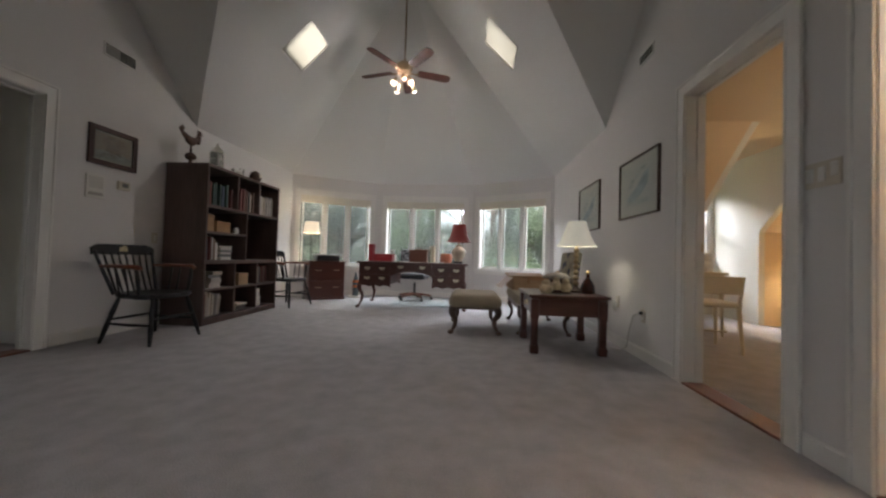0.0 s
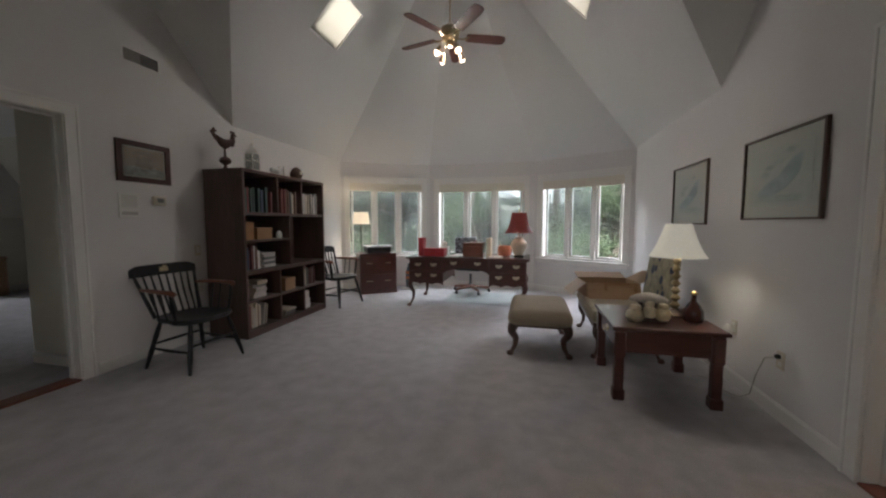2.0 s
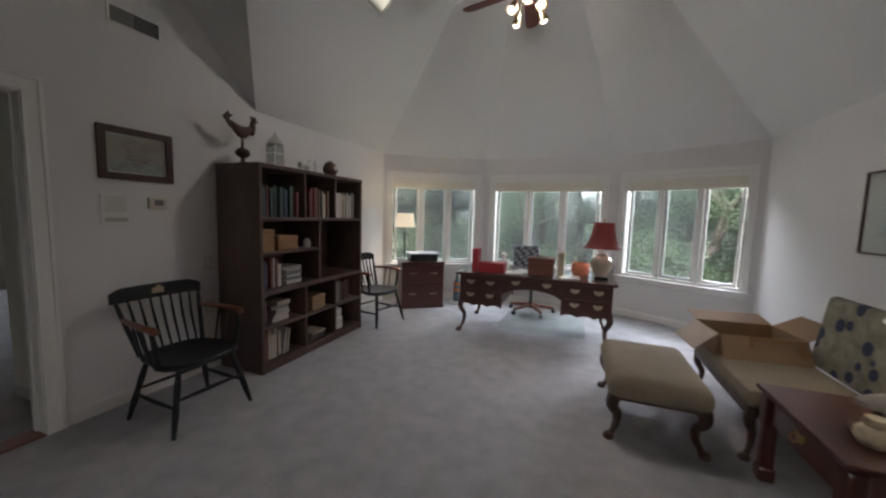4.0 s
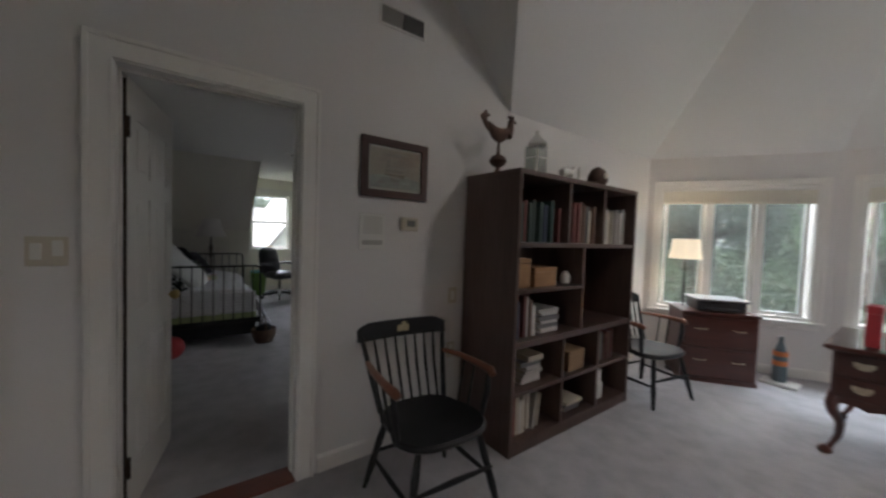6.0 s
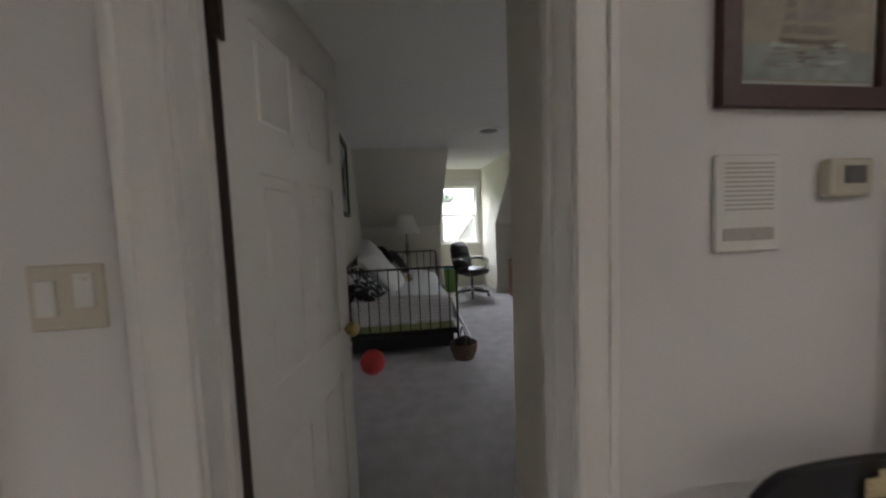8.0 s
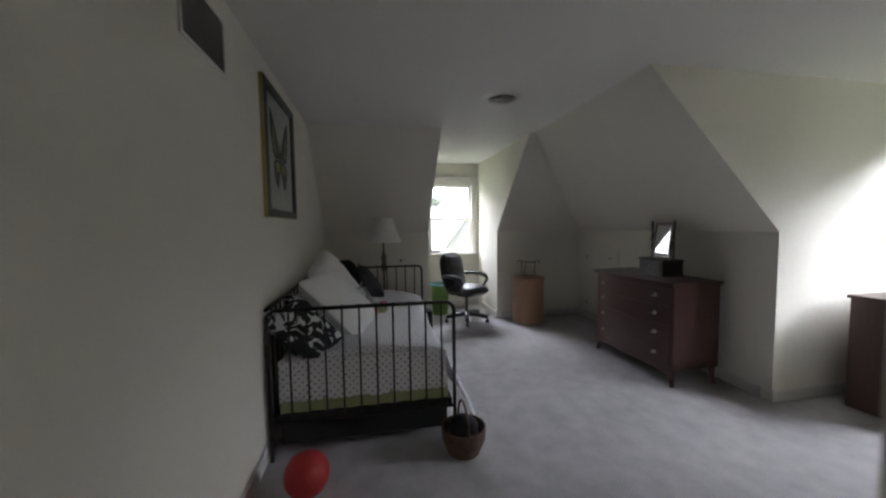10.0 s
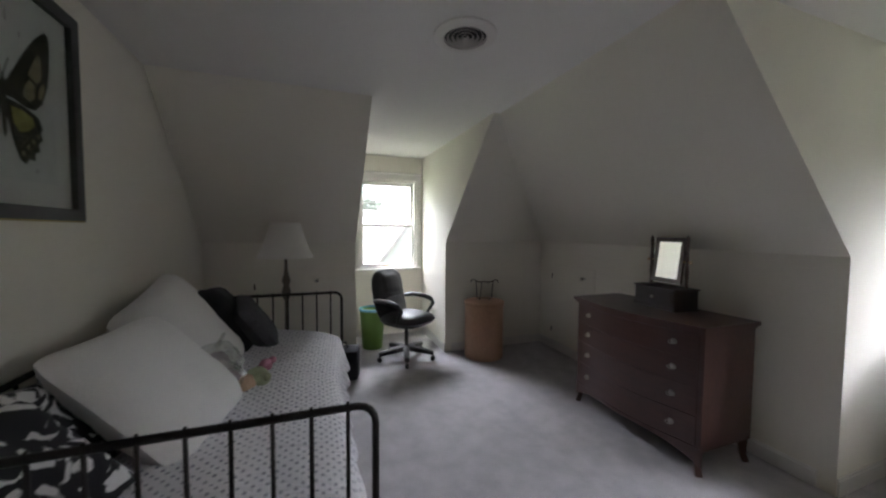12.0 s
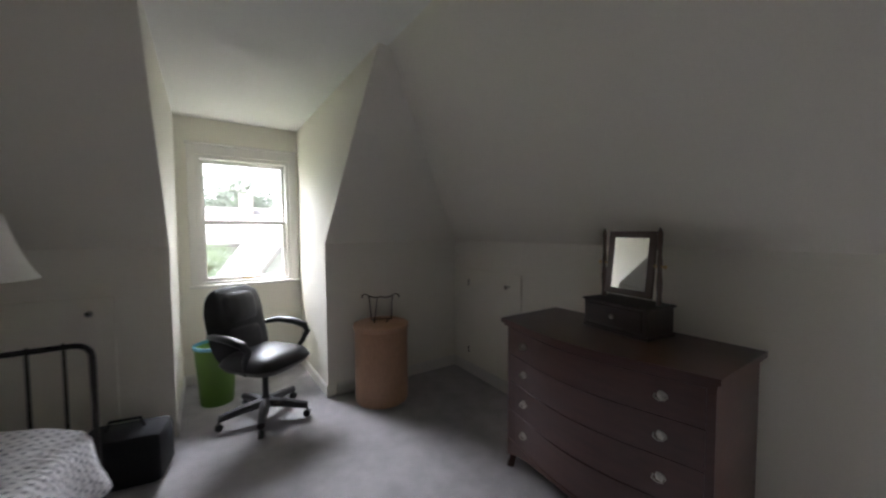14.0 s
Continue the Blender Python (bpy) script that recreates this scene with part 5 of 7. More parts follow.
bm = lathe([(0, .235), (.05, .23), (.10, .21), (.135, .185), (.14, .165), (.12, .16), (0, .165)], 22, None, (0, .01, 0), 1.0, .62)
part("cap", bm, material("grey_brown_cap", (.30, .26, .22), .7, fine=40, coarse=14, vary=.3, bump=.3), fg, "grey brown domed cap", smooth=True)
for sx in (-1, 1):
    part("pillar", tube([(sx * .045, .045, .03), (sx * .05, .045, .17)], .018, 8), dark_wood, fg)
bt = thing("bottle", pose(1.85, 3.10, TZ) @ Matrix.Diagonal((1.15, 1.15, .86, 1)), "dark red brown glass bottle with a brass stopper", "bottle")
part("glass", lathe([(0, 0), (.05, 0), (.058, .02), (.055, .09), (.035, .14), (.016, .17), (.014, .22), (0, .22)], 16), material("dark_red_glass", (.06, .015, .01), .12, vary=.1, coat=.5, bump=0), bt, smooth=True)
part("stopper", lathe([(0, .22), (.018, .222), (.02, .24), (.008, .255), (0, .26)], 10), brass, bt, smooth=True)

# upholstered armchair behind the side table with a carton on its seat
ac = thing("upholstered_chair", pose(1.56, 3.97, 0, 0, 0, 0), "tan upholstered side chair with a box on it", "chair")
part("seat", boxes(((0, .17, .385), (.62, 1.08, .13)), r=.05), tan_fabric, ac, smooth=True)
part("seat_frame", boxes(((0, .17, .30), (.58, 1.04, .05)), r=.01), walnut, ac)
bm = boxes(((0, 0, .27), (.08, .64, .5)), r=.035)
bm.transform(pose(.31, 0, .42, 0, 8))
M["floral"] = material("floral_fabric", (.24, .22, .16), .9, fine=9, coarse=14, vary=.5, bump=.1)
_n, _l = M["floral"].node_tree.nodes, M["floral"].node_tree.links
_vo, _tc, _gt, _mx = _n.new("ShaderNodeTexVoronoi"), _n.new("ShaderNodeTexCoord"), _n.new("ShaderNodeMapRange"), _n.new("ShaderNodeMix")
_mx.data_type = "RGBA"
_vo.inputs["Scale"].default_value = 9
_gt.inputs["From Min"].default_value, _gt.inputs["From Max"].default_value = .42, .36
_l.new(_tc.outputs["Object"], _vo.inputs["Vector"])
_l.new(_vo.outputs["Distance"], _gt.inputs["Value"])
_l.new(_gt.outputs[0], _mx.inputs["Factor"])
_l.new(_n["Principled BSDF"].inputs["Base Color"].links[0].from_socket, _mx.inputs["A"])
_mx.inputs["B"].default_value = (.035, .045, .08, 1)
_l.new(_mx.outputs["Result"], _n["Principled BSDF"].inputs["Base Color"])
part("backrest", bm, M["floral"], ac, "faded floral backrest", smooth=True)
for sx in (-1, 1):
    for sy in (-1, 1):
        bm = cabriole(.30, (sx, sy), .035, .045)
        lathe([(0, 0), (.026, 0), (.034, .012), (.02, .035), (0, .04)], 10, bm, (sx * .025, sy * .025, 0))
        part("leg", bm, walnut, ac, smooth=True, at=pose(sx * .25, .17 + sy * .48, 0))
M["pale_card"] = material("pale_cardboard", (.5, .42, .34), .8, fine=70, coarse=4, vary=.1, bump=.1)
cb = thing("carton", pose(1.53, 4.42, .451, 0, 0, 6), "open brown cardboard carton with folded flaps", "box")
W_, D_, H_ = .54, .40, .15
for sx in (-1, 1):
    part("side", boxes(((sx * W_ / 2, 0, H_ / 2), (.006, D_, H_)), r=.001), cardboard, cb)
for sy in (-1, 1):
    part("side", boxes(((0, sy * D_ / 2, H_ / 2), (W_ - .007, .006, H_)), r=.001), cardboard, cb)
part("bottom", boxes(((0, 0, .004), (W_ - .01, D_ - .01, .006)), r=0), cardboard, cb)
for sx in (-1, 1):
    bm = boxes(((0, 0, .1), (.005, D_ - .01, .2)), r=.001)
    bm.transform(pose(sx * W_ / 2, 0, H_, 0, sx * (62 if sx > 0 else 132)))
    part("flap", bm, cardboard if sx > 0 else M["pale_card"], cb)
for sy in (-1, 1):
    bm = boxes(((0, 0, .1), (W_ - .01, .005, .2)), r=.001)
    bm.transform(pose(0, sy * D_ / 2, H_, 150 if sy < 0 else -78))
    part("flap", bm, cardboard, cb)
fr = thing("leaning_frame", pose(1.62, 4.16, .452, 0, 0, 4), "brown wooden picture frame leaning on the carton", "frame")
fm = plate([(-.16, 0, 0), (.16, 0, 0), (.16, 0, .16), (-.16, 0, .16)], [[(-.13, 0, .03), (.13, 0, .03), (.13, 0, .13), (-.13, 0, .13)]], (0, .02, 0))
fm.transform(pose(0, 0, .002, -14))
part("frame", fm, tan_wood, fr)


# ---- on the walls of the vaulted room ----
def framed(name, m, w, h, fw, mat, label, art, mount=.06, depth=.022, liner=None, sheet="print"):
    """A framed picture; local x along the wall, z up, y out of the wall towards -y. art(p, w, h) adds flat shapes."""
    p = thing(name, m, label, "picture")
    part("frame", plate([(0, 0, 0), (w, 0, 0), (w, 0, h), (0, 0, h)], [[(fw, 0, fw), (w - fw, 0, fw), (w - fw, 0, h - fw), (fw, 0, h - fw)]], (0, -depth, 0)), mat, p)
    if liner:
        e = .006
        part("fillet", plate([(-e, 0, -e), (w + e, 0, -e), (w + e, 0, h + e), (-e, 0, h + e)], [[(.004, 0, .004), (w - .004, 0, .004), (w - .004, 0, h - .004), (.004, 0, h - .004)]], (0, -depth * .8, 0)), liner, p, "gold outer edge")
    part("mount", boxes(((w / 2, -.004, h / 2), (w - 2 * fw + .004, .006, h - 2 * fw + .004)), r=0), M["mount"], p)
    part("print", boxes(((w / 2, -.0085, h / 2), (w - 2 * fw - 2 * mount, .002, h - 2 * fw - 2 * mount)), r=0), M[sheet], p)
    art(p, w, h)
    g = part("glazing", boxes(((w / 2, -.0145, h / 2), (w - 2 * fw + .004, .002, h - 2 * fw + .004)), r=0), M["picture_glass"], p)
    return p


def flat_shape(p, pts, mat, name="drawing", y=-.0105):
    part(name, plate([(x, y, z) for x, z in pts], [], (0, -.001, 0)), mat, p)


M["frame_brown"] = material("dark_frame_wood", (.055, .022, .016), .55, fine=50, coarse=6, vary=.3, bump=.05)
M["pale_print"] = material("pale_print_paper", (.58, .57, .54), .9, fine=40, coarse=8, vary=.08)
M["mount"] = material("cream_mount", (.62, .60, .56), .9, fine=150, vary=.05)
M["print"] = material("aged_print_paper", (.44, .37, .31), .9, fine=40, coarse=8, vary=.12)
M["picture_glass"] = glass_material("picture_glass", .05, .985)
M["ink"] = material("grey_brown_ink", (.22, .19, .16), .9, fine=60, coarse=14, vary=.4)
M["wash"] = material("blue_grey_wash", (.43, .47, .50), .9, fine=14, coarse=5, vary=.3)
M["sail"] = material("pale_sepia_wash", (.33, .29, .26), .9, fine=20, coarse=9, vary=.3)
M["sea"] = material("grey_green_wash", (.36, .36, .34), .9, fine=22, coarse=7, vary=.35)
M["cloud"] = material("warm_cloud_wash", (.39, .32, .27), .9, fine=12, coarse=5, vary=.25)
M["wash2"] = material("pale_green_wash", (.49, .51, .49), .9, fine=14, coarse=5, vary=.25)


def ship(p, w, h):
    """A faint seascape: ship, swell and clouds as soft strokes."""
    cx, rg = w / 2, random.Random(21)
    flat_shape(p, [(w * .13, h * .17), (w * .87, h * .17), (w * .87, h * .34), (w * .7, h * .37), (w * .45, h * .35), (w * .25, h * .39), (w * .13, h * .36)], M["sea"], y=-.0098)
    flat_shape(p, [(w * .2, h * .62), (w * .42, h * .80), (w * .7, h * .74), (w * .84, h * .60), (w * .6, h * .55), (w * .38, h * .56)], M["cloud"], y=-.0098)
    for k, dx_ in enumerate((-.05, .0, .045)):
        for j in range(3):
            z = h * (.44 + .075 * j)
            s_ = .028 - .005 * j - (.004 if k != 1 else 0)
            flat_shape(p, [(cx + dx_ - s_, z), (cx + dx_ + s_, z + .004), (cx + dx_ + s_ * .7, z + .021), (cx + dx_ - s_ * .8, z + .018)], M["sail"])
    flat_shape(p, [(cx - .085, h * .42), (cx - .07, h * .385), (cx + .05, h * .38), (cx + .085, h * .425), (cx, h * .41)], M["ink"])
    for k in range(16):
        x, z = w * rg.uniform(.2, .66), h * rg.uniform(.24, .40)
        L, t = w * rg.uniform(.05, .16), h * rg.uniform(.008, .022)
        flat_shape(p, [(x, z), (x + L * .5, z - t * .6), (x + L, z + t * .4), (x + L * .6, z + t), (x + L * .2, z + t * .7)], (M["sail"], M["wash2"], M["ink"])[k % 3], y=-.0106 - .00004 * k)
    for k in range(4):
        x, z = w * rg.uniform(.2, .6), h * rg.uniform(.66, .78)
        flat_shape(p, [(x, z), (x + w * .1, z - .004), (x + w * .2, z + .003), (x + w * .12, z + .01)], M["sail"], y=-.0106 - .00004 * k)


def coast(p, w, h):
    flat_shape(p, [(w * .2, h * .3), (w * .34, h * .42), (w * .5, h * .5), (w * .66, h * .68), (w * .78, h * .72), (w * .74, h * .5), (w * .6, h * .36), (w * .4, h * .26)], M["wash"])
    flat_shape(p, [(w * .16, h * .22), (w * .84, h * .2), (w * .8, h * .27), (w * .3, h * .29)], M["wash2"])
    for k, (x, z) in enumerate(((.3, .60), (.42, .66), (.55, .76), (.24, .52))):
        flat_shape(p, [(w * x, h * z), (w * (x + .1), h * (z - .02)), (w * (x + .16), h * (z + .03)), (w * (x + .06), h * (z + .05))], M["wash2"], y=-.0112 - .0001 * k)


ON_W = lambda y, z: Matrix(((0, -1, 0, XL), (1, 0, 0, y), (0, 0, 1, z), (0, 0, 0, 1)))
ON_E = lambda y, z: Matrix(((0, 1, 0, XR), (-1, 0, 0, y), (0, 0, 1, z), (0, 0, 0, 1)))
framed("picture", ON_W(2.508, 1.588), .458, .355, .045, M["frame_brown"], "dark framed print of a sailing ship", ship, .012)
framed("picture", ON_E(3.315, 1.25), .745, .55, .014, walnut, "large brown framed watercolour of a coast", coast, .075, sheet="pale_print")
framed("picture", ON_E(4.64, 1.215), .77, .585, .014, walnut, "brown framed pale watercolour landscape", coast, .075, sheet="pale_print")


def wall_vent(m, w, h, label, halves):
    v = thing("wall_vent", m, label, "vent")
    part("frame", plate([(0, 0, 0), (w, 0, 0), (w, 0, h), (0, 0, h)], [[(.012, 0, .012), (w - .012, 0, .012), (w - .012, 0, h - .012), (.012, 0, h - .012)]], (0, -.01, 0)), trim_white, v)
    part("backing", boxes(((w / 2, -.002, h / 2), (w - .02, .003, h - .02)), r=0), M["shadow"], v)
    n = int((h - .024) / .011)
    for half, (a, b) in enumerate(((.012, w / 2 - .004), (w / 2 + .004, w - .012))):
        for k in range(n):
            bm = boxes((((a + b) / 2, 0, 0), (b - a, .009, .0016)), r=0)
            bm.transform(pose(0, -.0055, .017 + k * .011, halves[half]))
            part("slat", bm, M["vent_metal"], v)


# near-black colour that paints the shade inside the ducts
M["shadow"] = material("duct_shade", (.05, .05, .05), .8, vary=.2)
M["vent_metal"] = material("beige_enamel", (.42, .40, .36), .5, vary=.06)
wall_vent(ON_W(2.605, 2.612), .32, .125, "beige louvred return air vent high on the wall", (-35, 40))
wall_vent(ON_E(2.96, 2.615), .26, .10, "beige louvred air vent high on the wall", (40, 40))


def cover_plate(m, w, h, kinds, label, cat="switch"):
    p = thing("switch_plate" if cat == "switch" else "outlet", m, label, cat)
    part("plate", boxes(((w / 2, -.003, h / 2), (w, .006, h)), r=.003), M["almond"], p)
    for k, kind in enumerate(kinds):
        x = w * (k + .5) / len(kinds)
        if kind == "rocker":
            bm = boxes(((x, -.008, h / 2), (.03, .008, .062)), r=.002)
            part("rocker", bm, white_plastic, p)
        elif kind == "slider":
            part("slider", boxes(((x, -.008, h / 2 + .012), (.03, .006, .06)), ((x, -.012, h / 2 + .03), (.014, .006, .008)), r=.002), white_plastic, p)
        else:
            for z in (h * .3, h * .7):
                part("socket", boxes(((x, -.0065, z), (.032, .004, .028)), ((x - .006, -.0085, z), (.0025, .002, .009)), ((x + .006, -.0085, z), (.0025, .002, .009)), r=.001), white_plastic, p)
    return p


M["almond"] = material("almond_plastic", (.55, .50, .40), .45, vary=.05, bump=.02)
cover_plate(ON_W(1.20, 1.203), .115, .112, ("rocker", "slider"), "almond double switch plate beside the doorway")
cover_plate(ON_E(1.34, 1.18), .16, .112, ("rocker", "rocker", "slider"), "almond triple switch plate between the doorways")
cover_plate(ON_E(3.38, .38), .07, .112, ("socket",), "almond wall outlet above the baseboard", "outlet")
cover_plate(ON_E(2.855, .32), .07, .112, ("socket",), "almond wall outlet with a lamp plug", "outlet")
cover_plate(ON_W(3.19, .89), .07, .112, ("rocker",), "white wall plate beside the bookcase", "switch")
cover_plate(ON_W(3.19, .50), .07, .112, ("socket",), "white wall outlet beside the bookcase", "outlet")
ic = thing("intercom", ON_W(2.508, 1.273), "off-white intercom panel with a slotted speaker", "intercom")
part("panel", boxes(((.083, -.006, .107), (.166, .012, .214)), r=.004), white_plastic, ic)
for k in range(11):
    part("slot", boxes(((.083, -.0125, .095 + k * .01), (.125, .002, .004)), r=0), M["vent_metal"], ic)
part("control_strip", boxes(((.083, -.0125, .04), (.13, .003, .028)), ((.115, -.0145, .04), (.05, .003, .006)), r=.001), M["vent_metal"], ic)
M["display"] = material("grey_display", (.16, .16, .15), .3, vary=.1, bump=0)
th = thing("thermostat", ON_W(2.785, 1.39), "beige plastic thermostat on the wall", "thermostat")
part("case", boxes(((.06, -.014, .043), (.12, .028, .085)), r=.008), M["almond"], th)
part("display", boxes(((.065, -.029, .048), (.06, .003, .04)), r=.002), M["display"], th, "grey display window")
nl = thing("night_light", ON_E(3.38, .38), "small white shell night light plugged in an outlet", "lamp")
part("shell", lathe([(0, 0), (.022, 0), (.045, .02), (.05, .045), (.036, .075), (.012, .092), (0, .095)], 16, None, (0, -.03, -.02), 1.0, .45), white_plastic, nl, smooth=True)
part("plug", boxes(((0, -.016, -.02), (.03, .03, .04)), r=.004), white_plastic, nl)
cord = thing("lamp_cord", pose(0, 0, 0), "brown lamp cord hanging from an outlet", "cord")
part("plug", boxes(((XR - .02, 2.82, .40), (.03, .022, .026)), r=.005), black_plastic, cord)
part("cable", tube([(XR - .03, 2.82, .395), (XR - .06, 2.87, .37), (XR - .06, 2.95, .22), (XR - .05, 3.02, .06), (XR - .08, 3.08, .008), (XR - .16, 3.2, .006), (XR - .1, 3.35, .006), (XR - .2, 3.42, .006)], .0035, 6), M["vent_metal"], cord)

# ceiling fan with light kit
M["blade"] = material("fan_blade_wood", (.085, .03, .024), .5, fine=40, coarse=5, vary=.3, bump=.04, stretch=(.2, 1, 1), spec=.25)
fn = thing("ceiling_fan", pose(FAN[0], FAN[1], 0), "brass ceiling fan with five wooden blades and lit bulbs", "fan")
part("downrod", tube([(0, 0, 3.55), (0, 0, APEX - .1)], .011, 10), M["old_brass"], fn)
part("canopy", lathe([(0, 0), (.03, 0), (.075, .08), (.08, .12), (0, .12)], 18, c=(0, 0, APEX - .2)), M["old_brass"], fn, smooth=True)
part("motor", lathe([(0, -.09), (.06, -.09), (.1, -.06), (.115, 0), (.11, .05), (.07, .085), (.03, .11), (.018, .14), (0, .14)], 24, c=(0, 0, 3.44)), M["old_brass"], fn, smooth=True)
for k in range(5):
    a = radians(94 + 72 * k)
    ang = math.degrees(a)
    bm = bmesh.new()
    out = [(.19, -.055), (.22, -.062), (.58, -.072), (.645, -.06), (.665, -.02), (.665, .02), (.645, .06), (.58, .072), (.22, .062), (.19, .055)]
    plate([(x, y, 0) for x, y in out], [], (0, 0, .009), bm)
    bm.transform(pose(0, 0, 3.40, 0, 0, ang) @ pose(0, 0, 0, -13))
    bl = part("blade", bm, M["blade"], fn, "reddish wooden blade")
    bm = tube([(.09, 0, 3.39), (.15, 0, 3.385), (.21, .03, 3.395)], [.012, .010, .006], 6)
    tube([(.15, 0, 3.385), (.21, -.03, 3.395)], [.010, .006], 6, bm)
    bm.transform(pose(0, 0, 0, 0, 0, ang))
    part("bracket", bm, M["old_brass"], bl)
part("light_hub", lathe([(0, -.06), (.03, -.055), (.05, -.02), (.05, .02), (.03, .06), (0, .07)], 16, c=(0, 0, 3.340)), M["old_brass"], fn, smooth=True)
M["bulb_glass"] = glowing("lit_bulb_glass", (1.0, .84, .62), 1.6)
for k in range(4):
    a = radians(45 + 90 * k)
    c, s = math.cos(a), math.sin(a)
    arm = part("lamp_arm", tube([(.03 * c, .03 * s, 3.330), (.09 * c, .09 * s, 3.350), (.13 * c, .13 * s, 3.310), (.145 * c, .145 * s, 3.260)], .007, 8), M["old_brass"], fn)
    bm = lathe([(.018, .05), (.024, .03), (.045, -.03), (.05, -.05), (.046, -.05), (.04, -.028), (.018, .03)], 14, hollow=True)
    bm.transform(pose(.155 * c, .155 * s, 3.220) @ Matrix.Rotation(a, 4, "Z") @ pose(0, 0, 0, 0, -28, 0))
    part("cup", bm, M["old_brass"], arm, smooth=True)
    bm = lathe([(0, -.055), (.02, -.05), (.032, -.03), (.03, 0), (.016, .03), (0, .03)], 12)
    bm.transform(pose(.16 * c, .16 * s, 3.205) @ Matrix.Rotation(a, 4, "Z") @ pose(0, 0, 0, 0, -28, 0))
    part("bulb", bm, M["bulb_glass"], arm, "lit frosted bulb", smooth=True)


# ---- bedroom ----
def pillow(name, m, w, h, t, mat, label, cat="pillow", group=""):
    n = 16
    bm = bmesh.new()
    grid = {}
    for side in (1, -1):
        for i in range(n + 1):
            for j in range(n + 1):
                u, v_ = 2 * i / n - 1, 2 * j / n - 1
                edge = i in (0, n) or j in (0, n)
                if edge and side == -1:
                    grid[side, i, j] = grid[1, i, j]
                    continue
                b = ((1 - abs(u) ** 2.6) * (1 - abs(v_) ** 2.6)) ** .42
                pin = 1 - .05 * (1 - abs(v_) ** 2) * abs(u) ** 3 - .07 * abs(v_) ** 8
                pin2 = 1 - .05 * (1 - abs(u) ** 2) * abs(v_) ** 3 - .07 * abs(u) ** 8
                wob = .014 * noise.noise(Vector((u * 2.1 + w * 7, v_ * 2.1, side))) + .006 * noise.noise(Vector((u * 5.3, v_ * 5.3 + w * 9, side)))
                grid[side, i, j] = bm.verts.new((u * w / 2 * pin, side * (t / 2 * b + (wob if not edge else 0)), v_ * h / 2 * pin2))
    for side in (1, -1):
        for i in range(n):
            for j in range(n):
                bm.faces.new((grid[side, i, j], grid[side, i + 1, j], grid[side, i + 1, j + 1], grid[side, i, j + 1]))
    ob = part(name, bm, mat, smooth=True, at=m)
    return tagged(ob, label, cat, group)


def fabric_pattern(name, ca, cb, fn_scale, thresh, kind, rough=.9):
    m = bpy.data.materials.new(name)
    m.use_nodes = True
    n, l = m.node_tree.nodes, m.node_tree.links
    tc = n.new("ShaderNodeTexCoord")
    mx = n.new("ShaderNodeMix")
    mx.data_type = "RGBA"
    mx.inputs["A"].default_value, mx.inputs["B"].default_value = (*ca, 1), (*cb, 1)
    if kind == "dots":
        tx = n.new("ShaderNodeTexVoronoi")
        tx.voronoi_dimensions = "2D"
        tx.inputs["Randomness"].default_value = .12
        tx.inputs["Scale"].default_value = fn_scale
        mp = n.new("ShaderNodeMapping")
        mp.inputs["Rotation"].default_value = (0, 0, radians(45))
        l.new(tc.outputs["UV"], mp.inputs["Vector"])
        l.new(mp.outputs[0], tx.inputs["Vector"])
        src = tx.outputs["Distance"]
    else:
        tx = n.new("ShaderNodeTexNoise")
        tx.inputs["Scale"].default_value = fn_scale
        tx.inputs["Detail"].default_value = 1.5
        tx.inputs["Distortion"].default_value = 2.4
        l.new(tc.outputs["Object"], tx.inputs["Vector"])
        src = tx.outputs["Fac"]
    mr = n.new("ShaderNodeMapRange")
    mr.inputs["From Min"].default_value, mr.inputs["From Max"].default_value = thresh - .02, thresh + .02
    l.new(src, mr.inputs["Value"])
    if kind == "dots":
        worn, mw = n.new("ShaderNodeTexNoise"), n.new("ShaderNodeMath")
        worn.inputs["Scale"].default_value, worn.inputs["Detail"].default_value = 9, 4
        l.new(tc.outputs["Object"], worn.inputs["Vector"])
        wr = n.new("ShaderNodeMapRange")
        wr.inputs["From Min"].default_value, wr.inputs["From Max"].default_value = .35, .65
        wr.inputs["To Max"].default_value = .4
        l.new(worn.outputs["Fac"], wr.inputs["Value"])
        mw.operation = "MAXIMUM"
        l.new(mr.outputs[0], mw.inputs[0])
        l.new(wr.outputs[0], mw.inputs[1])
        l.new(mw.outputs[0], mx.inputs["Factor"])
    else:
        l.new(mr.outputs[0], mx.inputs["Factor"])
    bs = n["Principled BSDF"]
    l.new(mx.outputs["Result"], bs.inputs["Base Color"])
    bs.inputs["Roughness"].default_value = rough
    weave, bp = n.new("ShaderNodeTexNoise"), n.new("ShaderNodeBump")
    weave.inputs["Scale"].default_value = 55 if kind == "dots" else 180
    l.new(tc.outputs["Object"], weave.inputs["Vector"])
    if kind == "dots":
        seam, add = n.new("ShaderNodeTexWave"), n.new("ShaderNodeMath")
        seam.bands_direction = "Y"
        seam.inputs["Scale"].default_value, seam.inputs["Distortion"].default_value, seam.inputs["Detail Scale"].default_value = 9, 5, 2.5
        l.new(tc.outputs["UV"], seam.inputs["Vector"])
        add.operation = "ADD"
        l.new(weave.outputs["Fac"], add.inputs[0])
        l.new(seam.outputs["Fac"], add.inputs[1])
        l.new(add.outputs[0], bp.inputs["Height"])
    else:
        l.new(weave.outputs["Fac"], bp.inputs["Height"])
    bp.inputs["Strength"].default_value, bp.inputs["Distance"].default_value = (.4 if kind == "dots" else .25), (.012 if kind == "dots" else .004)
    l.new(bp.outputs[0], bs.inputs["Normal"])
    return m


